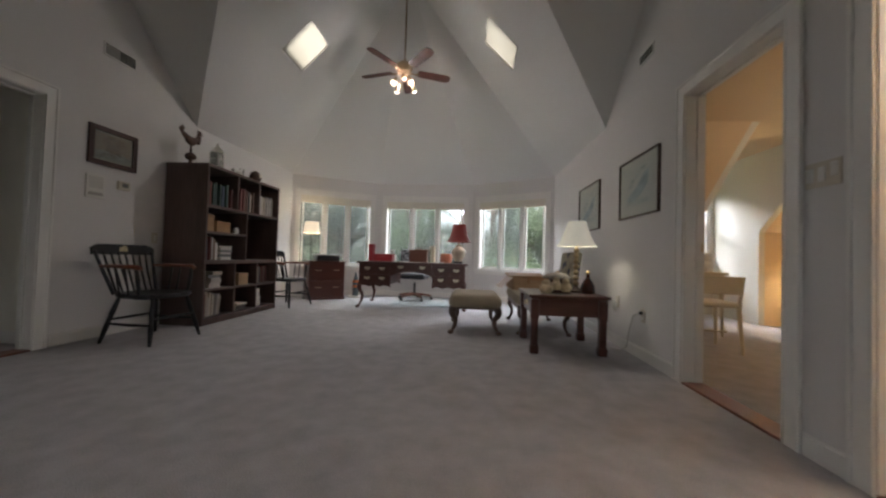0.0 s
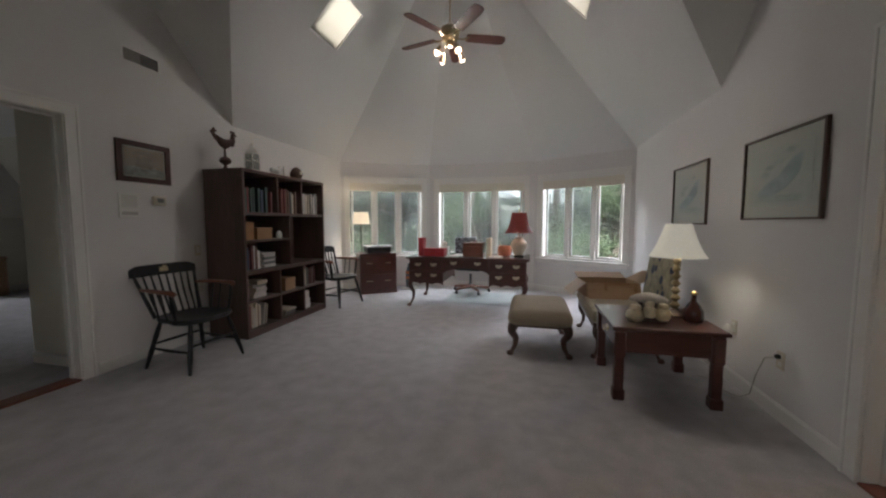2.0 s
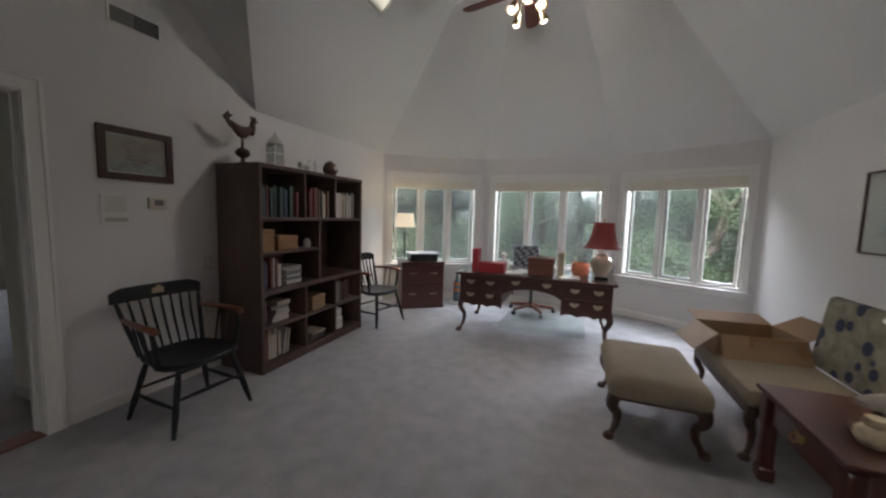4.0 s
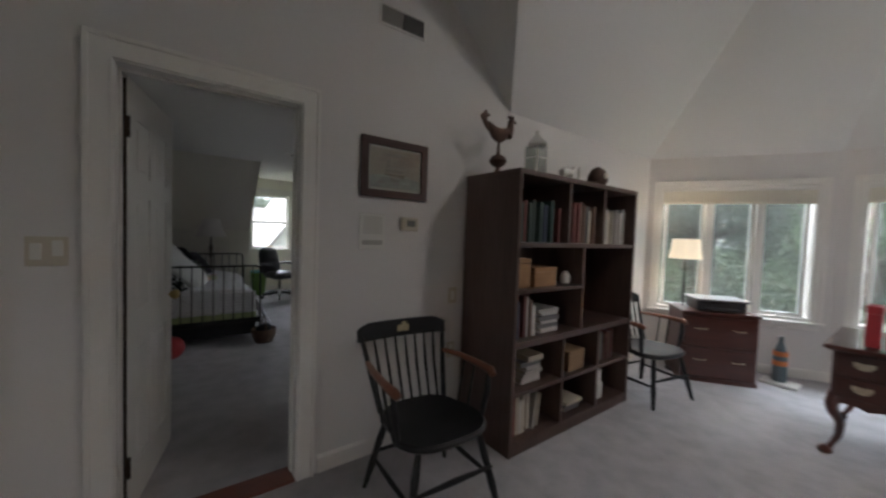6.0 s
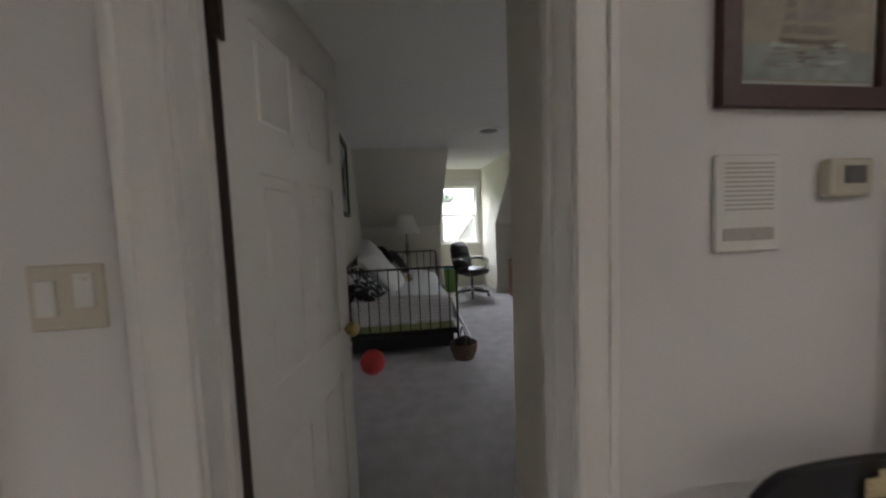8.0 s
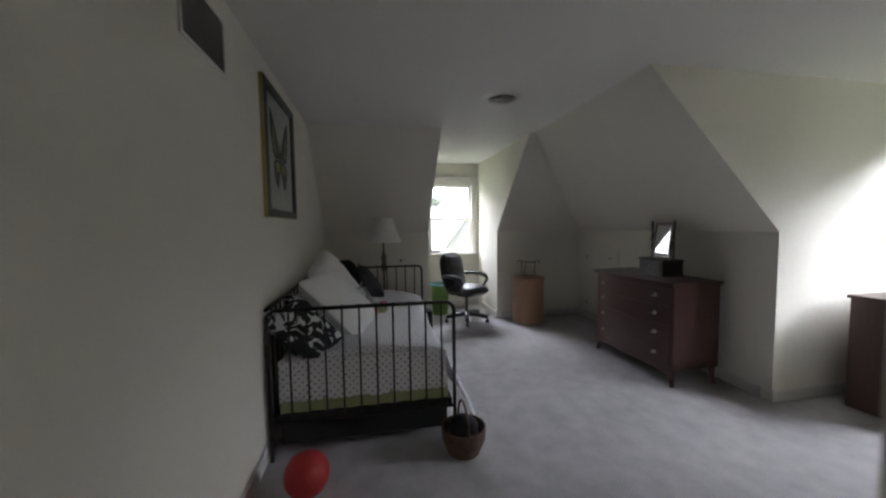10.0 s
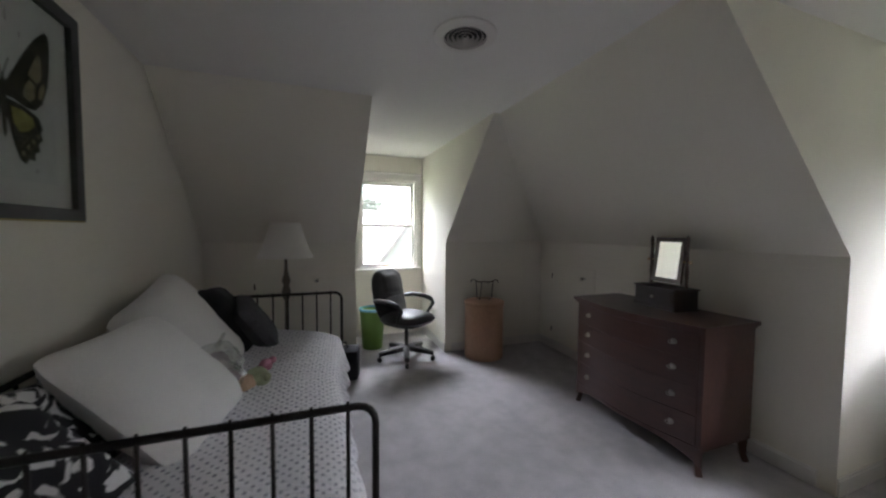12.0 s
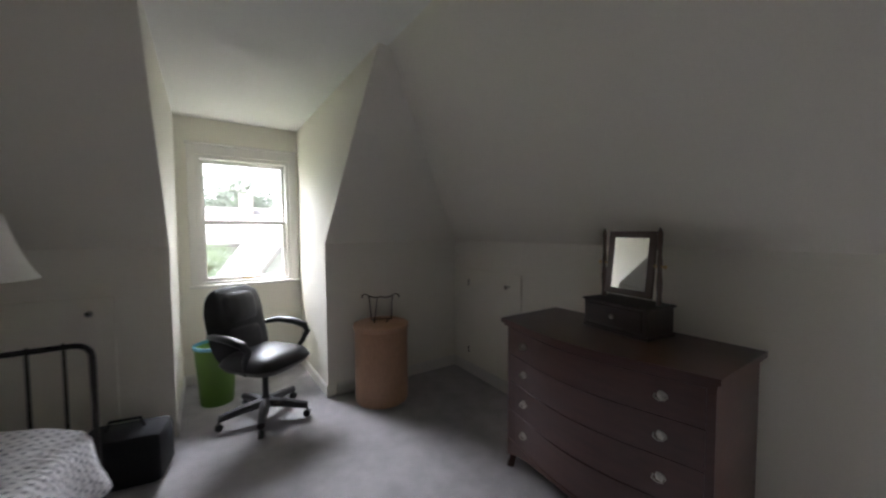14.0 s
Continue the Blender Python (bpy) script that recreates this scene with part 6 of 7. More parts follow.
white_cloth = material("white_cotton", (.80, .79, .77), .9, fine=160, coarse=5, vary=.05, bump=.3, spec=.2)
dotted = fabric_pattern("dotted_coverlet", (.25, .25, .30), (.78, .77, .79), 31, .22, "dots")
damask = fabric_pattern("damask_print", (.70, .69, .67), (.018, .018, .02), 8.5, .42, "noise")
green_cloth = material("green_bed_skirt", (.30, .335, .17), .9, fine=120, coarse=6, vary=.12, bump=.3, spec=.2)
black_cloth = material("black_cloth", (.018, .018, .02), .9, fine=120, coarse=6, vary=.3, bump=.3)
BX0, BX1, BYA, BYB = -7.49, -5.56, 1.343, 2.465
db = thing("daybed", pose(0, 0, 0), "dark iron daybed with slender rails", "bed")


def rail_end(x, h, lowz=.23):
    r = .055
    y0, y1 = BYA, BYB + (.045 if x < -7 else 0)
    pts = [(x, y0, 0), (x, y0, h - r)] + [(x, y0 + r - r * math.cos(a), h - r + r * math.sin(a)) for a in (.4, .8, 1.2, 1.57)] + [(x, y1 - r + r * math.sin(a), h - r + r * math.cos(a)) for a in (0, .4, .8, 1.2, 1.57)] + [(x, y1, 0)]
    end = part("end_frame", tube(pts, .0115, 10), iron, db, smooth=True)
    part("lower_rail", tube([(x, y0, lowz), (x, y1, lowz)], .011, 8), iron, end)
    for k in range(1, 11):
        y = y0 + (y1 - y0) * k / 11 + .02
        part("bar", tube([(x, y, lowz), (x, y, h + .004), (x, y, h + .018)], [.0062, .0062, .004], 8), iron, end)
    return end


rail_end(BX1, .915)
rail_end(BX0, .94)
bk = part("back_frame", tube([(BX0, BYA, .93), (BX1, BYA, .92)], .0115, 10), iron, db)
for k in range(1, 18):
    x = BX0 + (BX1 - BX0) * k / 18
    part("bar", tube([(x, BYA, .24), (x, BYA, .925)], .006, 6), iron, bk)
for y in (BYA + .03, BYB - .03):
    part("side_rail", boxes((((BX0 + BX1) / 2, y, .25), (BX1 - BX0, .03, .06)), r=.004), iron, db)
part("slat_base", boxes((((BX0 + BX1) / 2, (BYA + BYB) / 2, .262), (BX1 - BX0 - .02, BYB - BYA - .08, .03)), r=.004), black_cloth, db)
part("trundle", boxes((((BX0 + BX1) / 2, (BYA + BYB) / 2, .155), (BX1 - BX0 - .08, BYB - BYA - .08, .17)), r=.01), black_cloth, db, "black trundle under the bed")
mt = thing("mattress", pose((BX0 + BX1) / 2, (BYA + BYB) / 2 + .005, .278), "white mattress on the daybed", "mattress")
part("body", boxes(((0, 0, .14), (BX1 - BX0 - .07, BYB - BYA - .09, .28)), r=.05), white_cloth, mt, smooth=True)


def drape(name, m, rows, mat, label, cat):
    """A cloth sheet from rows of points, with distances along it as texture coordinates."""
    bm = bmesh.new()
    uv = bm.loops.layers.uv.new("uv")
    vs = [[bm.verts.new(p) for p in r] for r in rows]
    dv = [0]
    for a, b in zip(rows, rows[1:]):
        k = len(a) // 2
        dv.append(dv[-1] + (Vector(a[k]) - Vector(b[k])).length)
    du = [0]
    for a, b in zip(rows[0], rows[0][1:]):
        du.append(du[-1] + (Vector(a) - Vector(b)).length)
    for i in range(len(rows) - 1):
        for j in range(len(rows[0]) - 1):
            f = bm.faces.new((vs[i][j], vs[i][j + 1], vs[i + 1][j + 1], vs[i + 1][j]))
            for lp_, (a, b) in zip(f.loops, ((i, j), (i, j + 1), (i + 1, j + 1), (i + 1, j))):
                lp_[uv].uv = (du[b], dv[a])
    ob = part(name, bm, mat, smooth=True, at=m)
    sol = ob.modifiers.new("thickness", "SOLIDIFY")
    sol.thickness = .006
    return tagged(ob, label, cat)


rows = []
nX = 48
TOPZ = .60
for i in range(nX + 1):
    f = i / nX
    x = BX0 + .05 + f * (BX1 - BX0 - .085)
    row_ = []
    prof = [(BYA + .05, .40), (BYA + .05, .5), (BYA + .06, TOPZ)]
    prof += [(BYA + .06 + (BYB - BYA - .14) * k / 14, TOPZ + (.03 + .06 * max(0, 1 - 1.5 * f)) * math.sin(math.pi * k / 14) ** .7 + .004 * math.sin(x * 60) + .008 * noise.noise(Vector((x * 5, k * .7, 3)))) for k in range(1, 14)]
    flare = max(0, f - .86) / .14
    drop = .33 - .26 * flare ** 1.5
    wide = .075 * max(0, 1 - 2.2 * f)
    prof += [(BYB - .085, TOPZ), (BYB - .055, TOPZ - .015), (BYB - .035, TOPZ - .05), (BYB - .022 + .01 * math.sin(x * 22), TOPZ - .12)]
    prof += [(BYB - .01 + .016 * math.sin(x * 22) + .02 * flare, .42), (BYB + .0 + .02 * math.sin(x * 22 + .5) + .09 * flare, (.42 + drop) / 2), (BYB + .005 + .024 * math.sin(x * 22 + .8) + .16 * flare, drop)]
    end = max(0, f - .985) / .015
    rows.append([(x, y + wide * (y - BYA) / (BYB - BYA), z - (.02 * end if y > BYA + .06 else 0)) for y, z in prof])
drape("coverlet", pose(0, 0, 0), rows, dotted, "white coverlet with small grey dots on the daybed", "bedspread")
rows = []
for z in (TOPZ + .002, TOPZ - .02, .52, .47, .42, .375, .348):
    rows.append([(BX1 - .033 + (.0 if z > TOPZ - .01 else .012) + .005 * math.sin(k * 1.3 + z * 9), BYA + .05 + (BYB - BYA - .1) * k / 24, z + (.012 * noise.noise(Vector((k * .4, 0, 5))) if z < .4 else 0)) for k in range(25)])
drape("coverlet_end", pose(0, 0, 0), rows, dotted, "", "").parent = bpy.data.objects["coverlet"]
rows = [[(BX1 - .03 + .006 * math.sin(k * 1.7 + z * 6), BYA + .05 + (BYB - BYA - .09) * k / 28, z) for k in range(29)] for z in (.37, .33, .29, .272)]
drape("bed_skirt", pose(0, 0, 0), rows, green_cloth, "pale green bed skirt under the coverlet", "bed skirt")
rows = [[(BX0 + .06 + (BX1 - BX0 - .1) * k / 40, BYB - .045 + .006 * math.sin(k * 1.7 + z * 6), z) for k in range(41)] for z in (.42, .34, .275)]
drape("bed_skirt", pose(0, 0, 0), rows, green_cloth, "pale green bed skirt along the daybed", "bed skirt")
pillow("pillow", pose(-6.86, 1.64, .84, 38, 16, -4), .68, .70, .2, white_cloth, "large white square pillow leaning on the wall", group="white pillows")
pillow("pillow", pose(-6.22, 1.70, .81, 45, 2, -12), .57, .62, .25, white_cloth, "thick white pillow leaning on another pillow", group="white pillows")
pillow("pillow", pose(-5.76, 1.535, .715, 40, 16, -20), .38, .48, .16, damask, "black and white damask cushion at the bed end")
pillow("pillow", pose(-6.0, 1.49, .75, 30, -8, -6), .40, .42, .14, damask, "black and white damask cushion behind the white pillows")
pillow("pillow", pose(-7.24, 1.74, .83, 30, -6, 4), .52, .52, .22, black_cloth, "black cushion in the corner of the daybed")
grey_knit = material("grey_knit", (.10, .10, .11), .95, fine=60, coarse=8, vary=.3, bump=.6)
pillow("pillow", pose(-7.20, 1.92, .80, 34, 12, 10), .36, .40, .16, grey_knit, "dark grey knitted cushion on the daybed")


def lumpy(name, m, blobs, mat, label, cat, seed=0):
    bm = bmesh.new()
    for c, r in blobs:
        b2 = bmesh.ops.create_icosphere(bm, subdivisions=3, radius=1)
        for q in b2["verts"]:
            d = q.co.copy()
            k = 1 + .12 * noise.noise(d * 2.2 + Vector((seed, 0, 0)))
            q.co = Vector(c) + Vector((d.x * r[0], d.y * r[1], d.z * r[2])) * k
    return tagged(part(name, bm, mat, smooth=True, at=m), label, cat)


def blob_mesh(blobs, seed, rough=.12):
    bm = bmesh.new()
    for c, r in blobs:
        for q in bmesh.ops.create_icosphere(bm, subdivisions=3, radius=1)["verts"]:
            d = q.co.copy()
            k = 1 + rough * noise.noise(d * 2.6 + Vector((seed, 0, 0))) + rough * .5 * noise.noise(d * 6 + Vector((0, seed, 0)))
            q.co = Vector(c) + Vector((d.x * r[0], d.y * r[1], d.z * r[2])) * k
    return bm


pbag = thing("plastic_bag", pose(-6.54, 1.83, .765), "crumpled clear plastic bag with mauve contents", "bag")
part("film", blob_mesh([((0, 0, 0), (.14, .115, .10)), ((.08, .06, -.04), (.08, .08, .06))], 3, .3), glass_material("clear_film", .16, .72), pbag, "clear crinkled film", smooth=True)
for k, (c, r, col) in enumerate((((-.03, -.01, -.01), (.075, .06, .06), (.34, .27, .31)), ((.05, .02, -.02), (.055, .06, .05), (.52, .42, .42)), ((.09, .07, -.045), (.045, .05, .035), (.42, .30, .36)))):
    part("soft_toy", blob_mesh([(c, r)], 11 + k), material("mauve_plush", col, .9, fine=80, vary=.25, bump=.5), pbag, smooth=True)
part("knot", tube([(-.02, 0, .085), (-.03, .01, .115), (-.06, .02, .13)], [.03, .012, .022], 8, sq=.5), glass_material("clear_film_knot", .16, .6), pbag, smooth=True)
lumpy("stuffed_toy", pose(-6.62, 2.0, .65), [((0, 0, 0), (.075, .055, .045)), ((.07, .03, .01), (.045, .045, .04)), ((.1, .06, .025), (.02, .02, .02))], material("pale_green_plush", (.5, .55, .36), .95, fine=90, bump=.6, vary=.15), "small pale green plush toy on the coverlet", "toy", 7)
lumpy("stuffed_toy", pose(-6.73, 2.03, .665), [((0, 0, 0), (.06, .035, .035)), ((-.05, .03, .01), (.045, .022, .016))], material("pink_plush", (.55, .25, .33), .95, fine=90, bump=.6, vary=.2), "small pink plush toy on the coverlet", "toy", 9)
lumpy("stuffed_toy", pose(-6.53, 1.96, .65), [((0, 0, 0), (.08, .05, .04)), ((.05, -.04, 0), (.04, .04, .035))], material("peach_plush", (.58, .40, .28), .95, fine=90, bump=.6, vary=.15), "small peach plush toy on the coverlet", "toy", 4)

# lamp behind the daybed
pewter = material("pewter", (.16, .14, .12), .4, .7, fine=60, vary=.2)
bl = thing("floor_lamp", pose(-7.74, 2.08, 0), "turned metal floor lamp with a white bell shade", "lamp")
part("base", lathe([(0, 0), (.15, 0), (.15, .015), (.1, .03), (.035, .06), (.02, .09), (0, .09)], 22), pewter, bl, smooth=True)
part("pole", lathe([(0, .09), (.018, .09), (.015, .5), (.03, .53), (.015, .56), (.014, .85), (.03, .88), (.036, .93), (.022, .98), (.035, 1.02), (.02, 1.07), (.012, 1.12), (.012, 1.24), (0, 1.24)], 14), pewter, bl, smooth=True)
part("harp", tube([(0, 0, 1.22), (0, 0, 1.5)], .004, 6), pewter, bl)
M["white_shade"] = material("white_shade_linen", (.78, .76, .72), .85, fine=150, vary=.03, bump=.1)
shade(bl, .222, .118, 1.215, 1.505, M["white_shade"])

# office chair
leather = material("black_leather", (.022, .021, .024), .48, fine=70, coarse=7, vary=.25, bump=.25, coat=.1)
oc = thing("office_chair", pose(-8.36, 3.28, 0, 0, 0, 36), "black leather office chair on castors", "chair")
star_base(oc, .31, .12, black_plastic, black_plastic, 1.65)


def cushion(bm, w, d, h, puff=.03, bend=0):
    n = 12
    g = {}
    for s_ in (1, -1):
        for i in range(n + 1):
            for j in range(n + 1):
                u, v_ = 2 * i / n - 1, 2 * j / n - 1
                if s_ == -1 and (i in (0, n) or j in (0, n)):
                    g[s_, i, j] = g[1, i, j]
                    continue
                k = (1 - abs(u) ** 4) * (1 - abs(v_) ** 4)
                ru = u * (1 - .16 * abs(v_) ** 4)
                rv = v_ * (1 - .16 * abs(u) ** 4)
                seam = -.012 * math.exp(-((abs(u) - .55) / .07) ** 2) if s_ == 1 else 0
                g[s_, i, j] = bm.verts.new((ru * w / 2, rv * d / 2, s_ * (h / 2) * k ** .4 + (puff * k + seam * k if s_ == 1 else 0) + bend * v_ * v_))
    for s_ in (1, -1):
        for i in range(n):
            for j in range(n):
                bm.faces.new((g[s_, i, j], g[s_, i + 1, j], g[s_, i + 1, j + 1], g[s_, i, j + 1]))
    return bm


bm = cushion(bmesh.new(), .53, .52, .12, .03)
bm.transform(pose(.02, 0, .455))
part("seat", bm, leather, oc, smooth=True)
bm = cushion(bmesh.new(), .50, .60, .12, .02, .02)
bm.transform(pose(-.27, 0, .70, 0, 76, 0) @ pose(0, 0, 0, 0, 0, 90))
back = part("backrest", bm, leather, oc, smooth=True)
for v0, d0 in ((.13, .25), (-.12, .22)):
    bm = cushion(bmesh.new(), .30, d0, .05, .025)
    bm.transform(pose(-.27, 0, .70, 0, 76, 0) @ pose(0, 0, .06, 0, 0, 90) @ pose(0, v0, 0))
    part("pad", bm, leather, back, smooth=True)
part("plate", boxes(((0, 0, .385), (.2, .2, .03)), r=.008), black_plastic, oc)
part("lever", tube([(0, .05, .37), (.02, .26, .36), (.02, .3, .36)], [.006, .006, .011], 6), black_plastic, oc)
part("back_bar", tube([(-.1, 0, .38), (-.28, 0, .40), (-.32, 0, .55)], .018, 8), black_plastic, oc)
for sy in (-1, 1):
    pts = [(-.26, sy * .24, .66), (-.14, sy * .285, .685), (.02, sy * .295, .68), (.13, sy * .29, .655), (.165, sy * .285, .61), (.12, sy * .275, .53), (.06, sy * .22, .42)]
    part("arm", tube(pts, [.018, .024, .028, .027, .023, .019, .017], 10), black_plastic, oc, smooth=True)
bn = thing("waste_bin", pose(-8.88, 2.98, 0), "lime green plastic waste bin with a blue rim", "bin")
part("bin", lathe([(0, .004), (.12, 0), (.155, .47), (.147, .47), (.115, .012), (0, .012)], 22), material("lime_plastic", (.13, .25, .05), .45, vary=.06), bn, smooth=True)
part("rim", lathe([(.153, .465), (.163, .47), (.163, .495), (.15, .497)], 22, hollow=True), material("blue_plastic", (.12, .36, .5), .45, vary=.06), bn, "light blue rim")
bg = thing("travel_bag", pose(-8.05, 2.52, .0, 0, 0, 80), "black soft travel bag on the carpet", "bag")
bm = boxes(((0, 0, .15), (.40, .26, .30)), ((0, .125, .13), (.30, .04, .18)), r=.045)
part("body", bm, black_cloth, bg, smooth=True)
part("handle", tube([(-.09, 0, .29), (-.07, 0, .35), (.07, 0, .35), (.09, 0, .29)], .009, 6), black_cloth, bg)
part("tag", boxes(((.12, .122, .14), (.06, .004, .09)), r=.002), grey_plastic, bg)

# hamper with a wire stand
wicker = material("tan_wicker", (.42, .25, .16), .65, fine=90, coarse=4, vary=.22, bump=.5, stretch=(1, 1, .25))
hp = thing("hamper", pose(-8.15, 4.15, 0), "tall tan woven laundry hamper with a lid", "hamper")
part("body", lathe([(0, 0), (.215, 0), (.222, .02), (.222, .595), (.216, .605), (0, .605)], 32), wicker, hp, smooth=True)
part("lid", lathe([(0, .607), (.23, .607), (.233, .615), (.231, .645), (.21, .655), (0, .66)], 32), wicker, hp, smooth=True)
ws = thing("wire_stand", pose(-8.15, 4.15, .66, 0, 0, 62), "small bronze wire plate stand on the hamper", "stand")
for sx in (-1, 1):
    part("loop", tube([(sx * .085, .05, 0), (sx * .09, .02, .13), (sx * .10, 0, .22), (sx * .125, -.01, .235), (sx * .15, -.01, .225), (sx * .155, -.01, .20)], .005, 6), M["bronze"], ws)
    part("foot", tube([(sx * .07, .05, .004), (sx * .05, -.06, .004), (sx * .05, -.07, .03)], .004, 6), M["bronze"], ws)
part("crossbar", tube([(-.10, 0, .215), (-.04, 0, .2), (0, 0, .21), (.04, 0, .2), (.10, 0, .215)], .006, 6), M["bronze"], ws)
part("strut", tube([(-.03, .0, .2), (-.05, -.05, .004)], .004, 6), M["bronze"], ws)
part("crossbar", tube([(-.07, .05, .006), (.07, .05, .006)], .004, 6), M["bronze"], ws)

# bow-front chest of drawers
M["dull_brass"] = material("tarnished_brass", (.46, .43, .37), .38, 1.0, fine=60, coarse=30, vary=.4, bump=.1)
CX0, CX1, CY0, CY1, CH = -6.905, -5.865, 4.40, 4.87, .90
ch = thing("chest_of_drawers", pose(0, 0, 0), "reddish brown bow-front chest of four drawers", "chest")
def bow(x0, x1, y, amt, n=20):
    return [(x0 + (x1 - x0) * k / n, y - amt * math.sin(math.pi * k / n) ** 1.3) for k in range(n + 1)]
BOWA = .085
def bow_slab(x0, x1, yb, yf, amt, z0, z1):
    pts = bow(x0, x1, yf, amt) + [(x1, yb), (x0, yb)]
    return plate([(x, y, z0) for x, y in pts], [], (0, 0, z1 - z0))
part("top", bow_slab(CX0 - .022, CX1 + .022, CY1 + .01, CY0 - .02, BOWA, CH - .024, CH), chest_wood, ch)
part("moulding", bow_slab(CX0 - .01, CX1 + .01, CY1 + .004, CY0 - .01, BOWA, CH - .04, CH - .025), chest_wood, ch)
part("carcase", bow_slab(CX0, CX1, CY1, CY0 + .014, BOWA, .15, CH - .041), chest_wood, ch)
zs = [(.185, .355), (.37, .53), (.545, .69), (.705, .845)]
for z0, z1 in zs:
    dr = part("drawer", bow_slab(CX0 + .028, CX1 - .028, CY0 + .02, CY0 + .004, BOWA * .97, z0, z1), chest_wood, ch)
    for f in (.16, .84):
        x = CX0 + (CX1 - CX0) * f
        y = CY0 + .004 - BOWA * .97 * math.sin(math.pi * (f * (CX1 - CX0) - .028) / (CX1 - CX0 - .056)) ** 1.3
        bm = lathe([(0, -.002), (.026, -.002), (.027, .002), (.012, .004), (0, .004)], 14)
        bm.transform(pose(x, y, (z0 + z1) / 2, 90) @ Matrix.Diagonal((.95, .65, 1, 1)))
        tube([(x - .022, y - .004, (z0 + z1) / 2 + .002), (x - .02, y - .018, (z0 + z1) / 2 - .008), (x, y - .02, (z0 + z1) / 2 - .014), (x + .02, y - .018, (z0 + z1) / 2 - .008), (x + .022, y - .004, (z0 + z1) / 2 + .002)], .003, 6, bm)
        part("pull", bm, M["dull_brass"], dr, "tarnished oval pull")
n = 24
bm = bmesh.new()
fr_, bk_ = [], []
for k in range(n + 1):
    f = k / n
    x = CX0 + (CX1 - CX0) * f
    y = CY0 + .008 - BOWA * math.sin(math.pi * f) ** 1.3
    zlow = .155 - .09 * abs(2 * f - 1) ** 3
    fr_.append((bm.verts.new((x, y, .175)), bm.verts.new((x, y, zlow))))
    bk_.append((bm.verts.new((x, y + .02, .175)), bm.verts.new((x, y + .02, zlow))))
for k in range(n):
    bm.faces.new((fr_[k][0], fr_[k + 1][0], fr_[k + 1][1], fr_[k][1]))
    bm.faces.new((bk_[k][0], bk_[k + 1][0], bk_[k + 1][1], bk_[k][1]))
    bm.faces.new((fr_[k][1], fr_[k + 1][1], bk_[k + 1][1], bk_[k][1]))
    bm.faces.new((fr_[k][0], fr_[k + 1][0], bk_[k + 1][0], bk_[k][0]))
part("apron", bm, chest_wood, ch)
for x, sx in ((CX0 + .03, -1), (CX1 - .03, 1)):
    for y, sy in ((CY0 + .035, -1), (CY1 - .03, 1)):
        part("foot", tube([(x, y, .17), (x, y, .1), (x + sx * .004, y + sy * .004, .05), (x + sx * .018, y + sy * .012, 0)], [.034, .03, .024, .026], 4), chest_wood, ch)
M["ebony"] = material("ebonised_wood", (.03, .017, .014), .4, fine=40, coarse=5, vary=.3, bump=.05, stretch=(.15, 1, 1))
mr = thing("dressing_mirror", pose(-6.36, 4.72, CH, 0, 0, -8), "dark wooden dressing mirror on a drawer box", "mirror")
part("box", boxes(((0, 0, .08), (.36, .2, .13)), ((0, 0, .148), (.38, .215, .012)), ((0, 0, .01), (.375, .21, .02)), r=.005), M["ebony"], mr)
dr = part("drawer", boxes(((0, -.102, .082), (.31, .008, .1)), r=.003), M["ebony"], mr)
part("knob", lathe([(0, 0), (.01, 0), (.012, .012), (0, .02)], 10), M["dull_brass"], dr, at=pose(0, -.105, .082, 90))
for sx in (-1, 1):
    part("post", lathe([(0, .154), (.013, .154), (.01, .2), (.014, .26), (.009, .33), (.013, .36), (.009, .40), (.013, .5), (.008, .515), (0, .53)], 10), dark_wood, mr, smooth=True, at=pose(sx * .155, .02, 0))
    part("pivot", tube([(sx * .13, .02, .34), (sx * .175, .02, .34), (sx * .185, .02, .34)], [.006, .006, .011], 8), brass, mr)
glassm = material("mirror_silver", (.85, .86, .86), .03, 1.0, fine=5, vary=.01, bump=0)
bm = plate([(-.13, 0, -.165), (.13, 0, -.165), (.13, 0, .165), (-.13, 0, .165)], [[(-.098, 0, -.133), (.098, 0, -.133), (.098, 0, .133), (-.098, 0, .133)]], (0, .018, 0))
bm.transform(pose(0, .012, .345, -7))
mf = part("mirror_frame", bm, dark_wood, mr)
bm = boxes(((0, .006, 0), (.2, .004, .27)), r=0)
bm.transform(pose(0, .012, .345, -7))
part("glass", bm, glassm, mf, "silvered mirror glass")


# access doors in the knee walls
def access_door(m, w, h, label, knob):
    d = thing("access_door", m, label, "door")
    d["kind"] = "structure"
    part("panel", boxes(((w / 2, -.006, h / 2), (w, .012, h)), r=.003), cream_paint, d)
    part("knob", lathe([(0, 0), (.012, 0), (.009, .02), (.02, .035), (.018, .048), (0, .052)], 12), chrome, d, at=pose(knob[0], -.012, knob[1], 90), smooth=True)
    for z in (.12, h - .14):
        part("hinge", boxes(((w - knob[0] - .02 if knob[0] > w / 2 else w - .012, -.013, z), (.014, .006, .06)), r=.002), M["bronze"], d)


ang = math.degrees(math.atan2(WN - WY, NX - CK - WX))
access_door(Matrix.Translation((-8.27, WY - .009, .12)) @ pose(0, 0, 0, 0, 0, ang), .86, .93, "small off-white access door in the knee wall", (.72, .82))
access_door(Matrix(((0, -1, 0, WX), (1, 0, 0, 1.66), (0, 0, 1, .14), (0, 0, 0, 1))), .78, .88, "small off-white access door behind the lamp", (.67, .785))


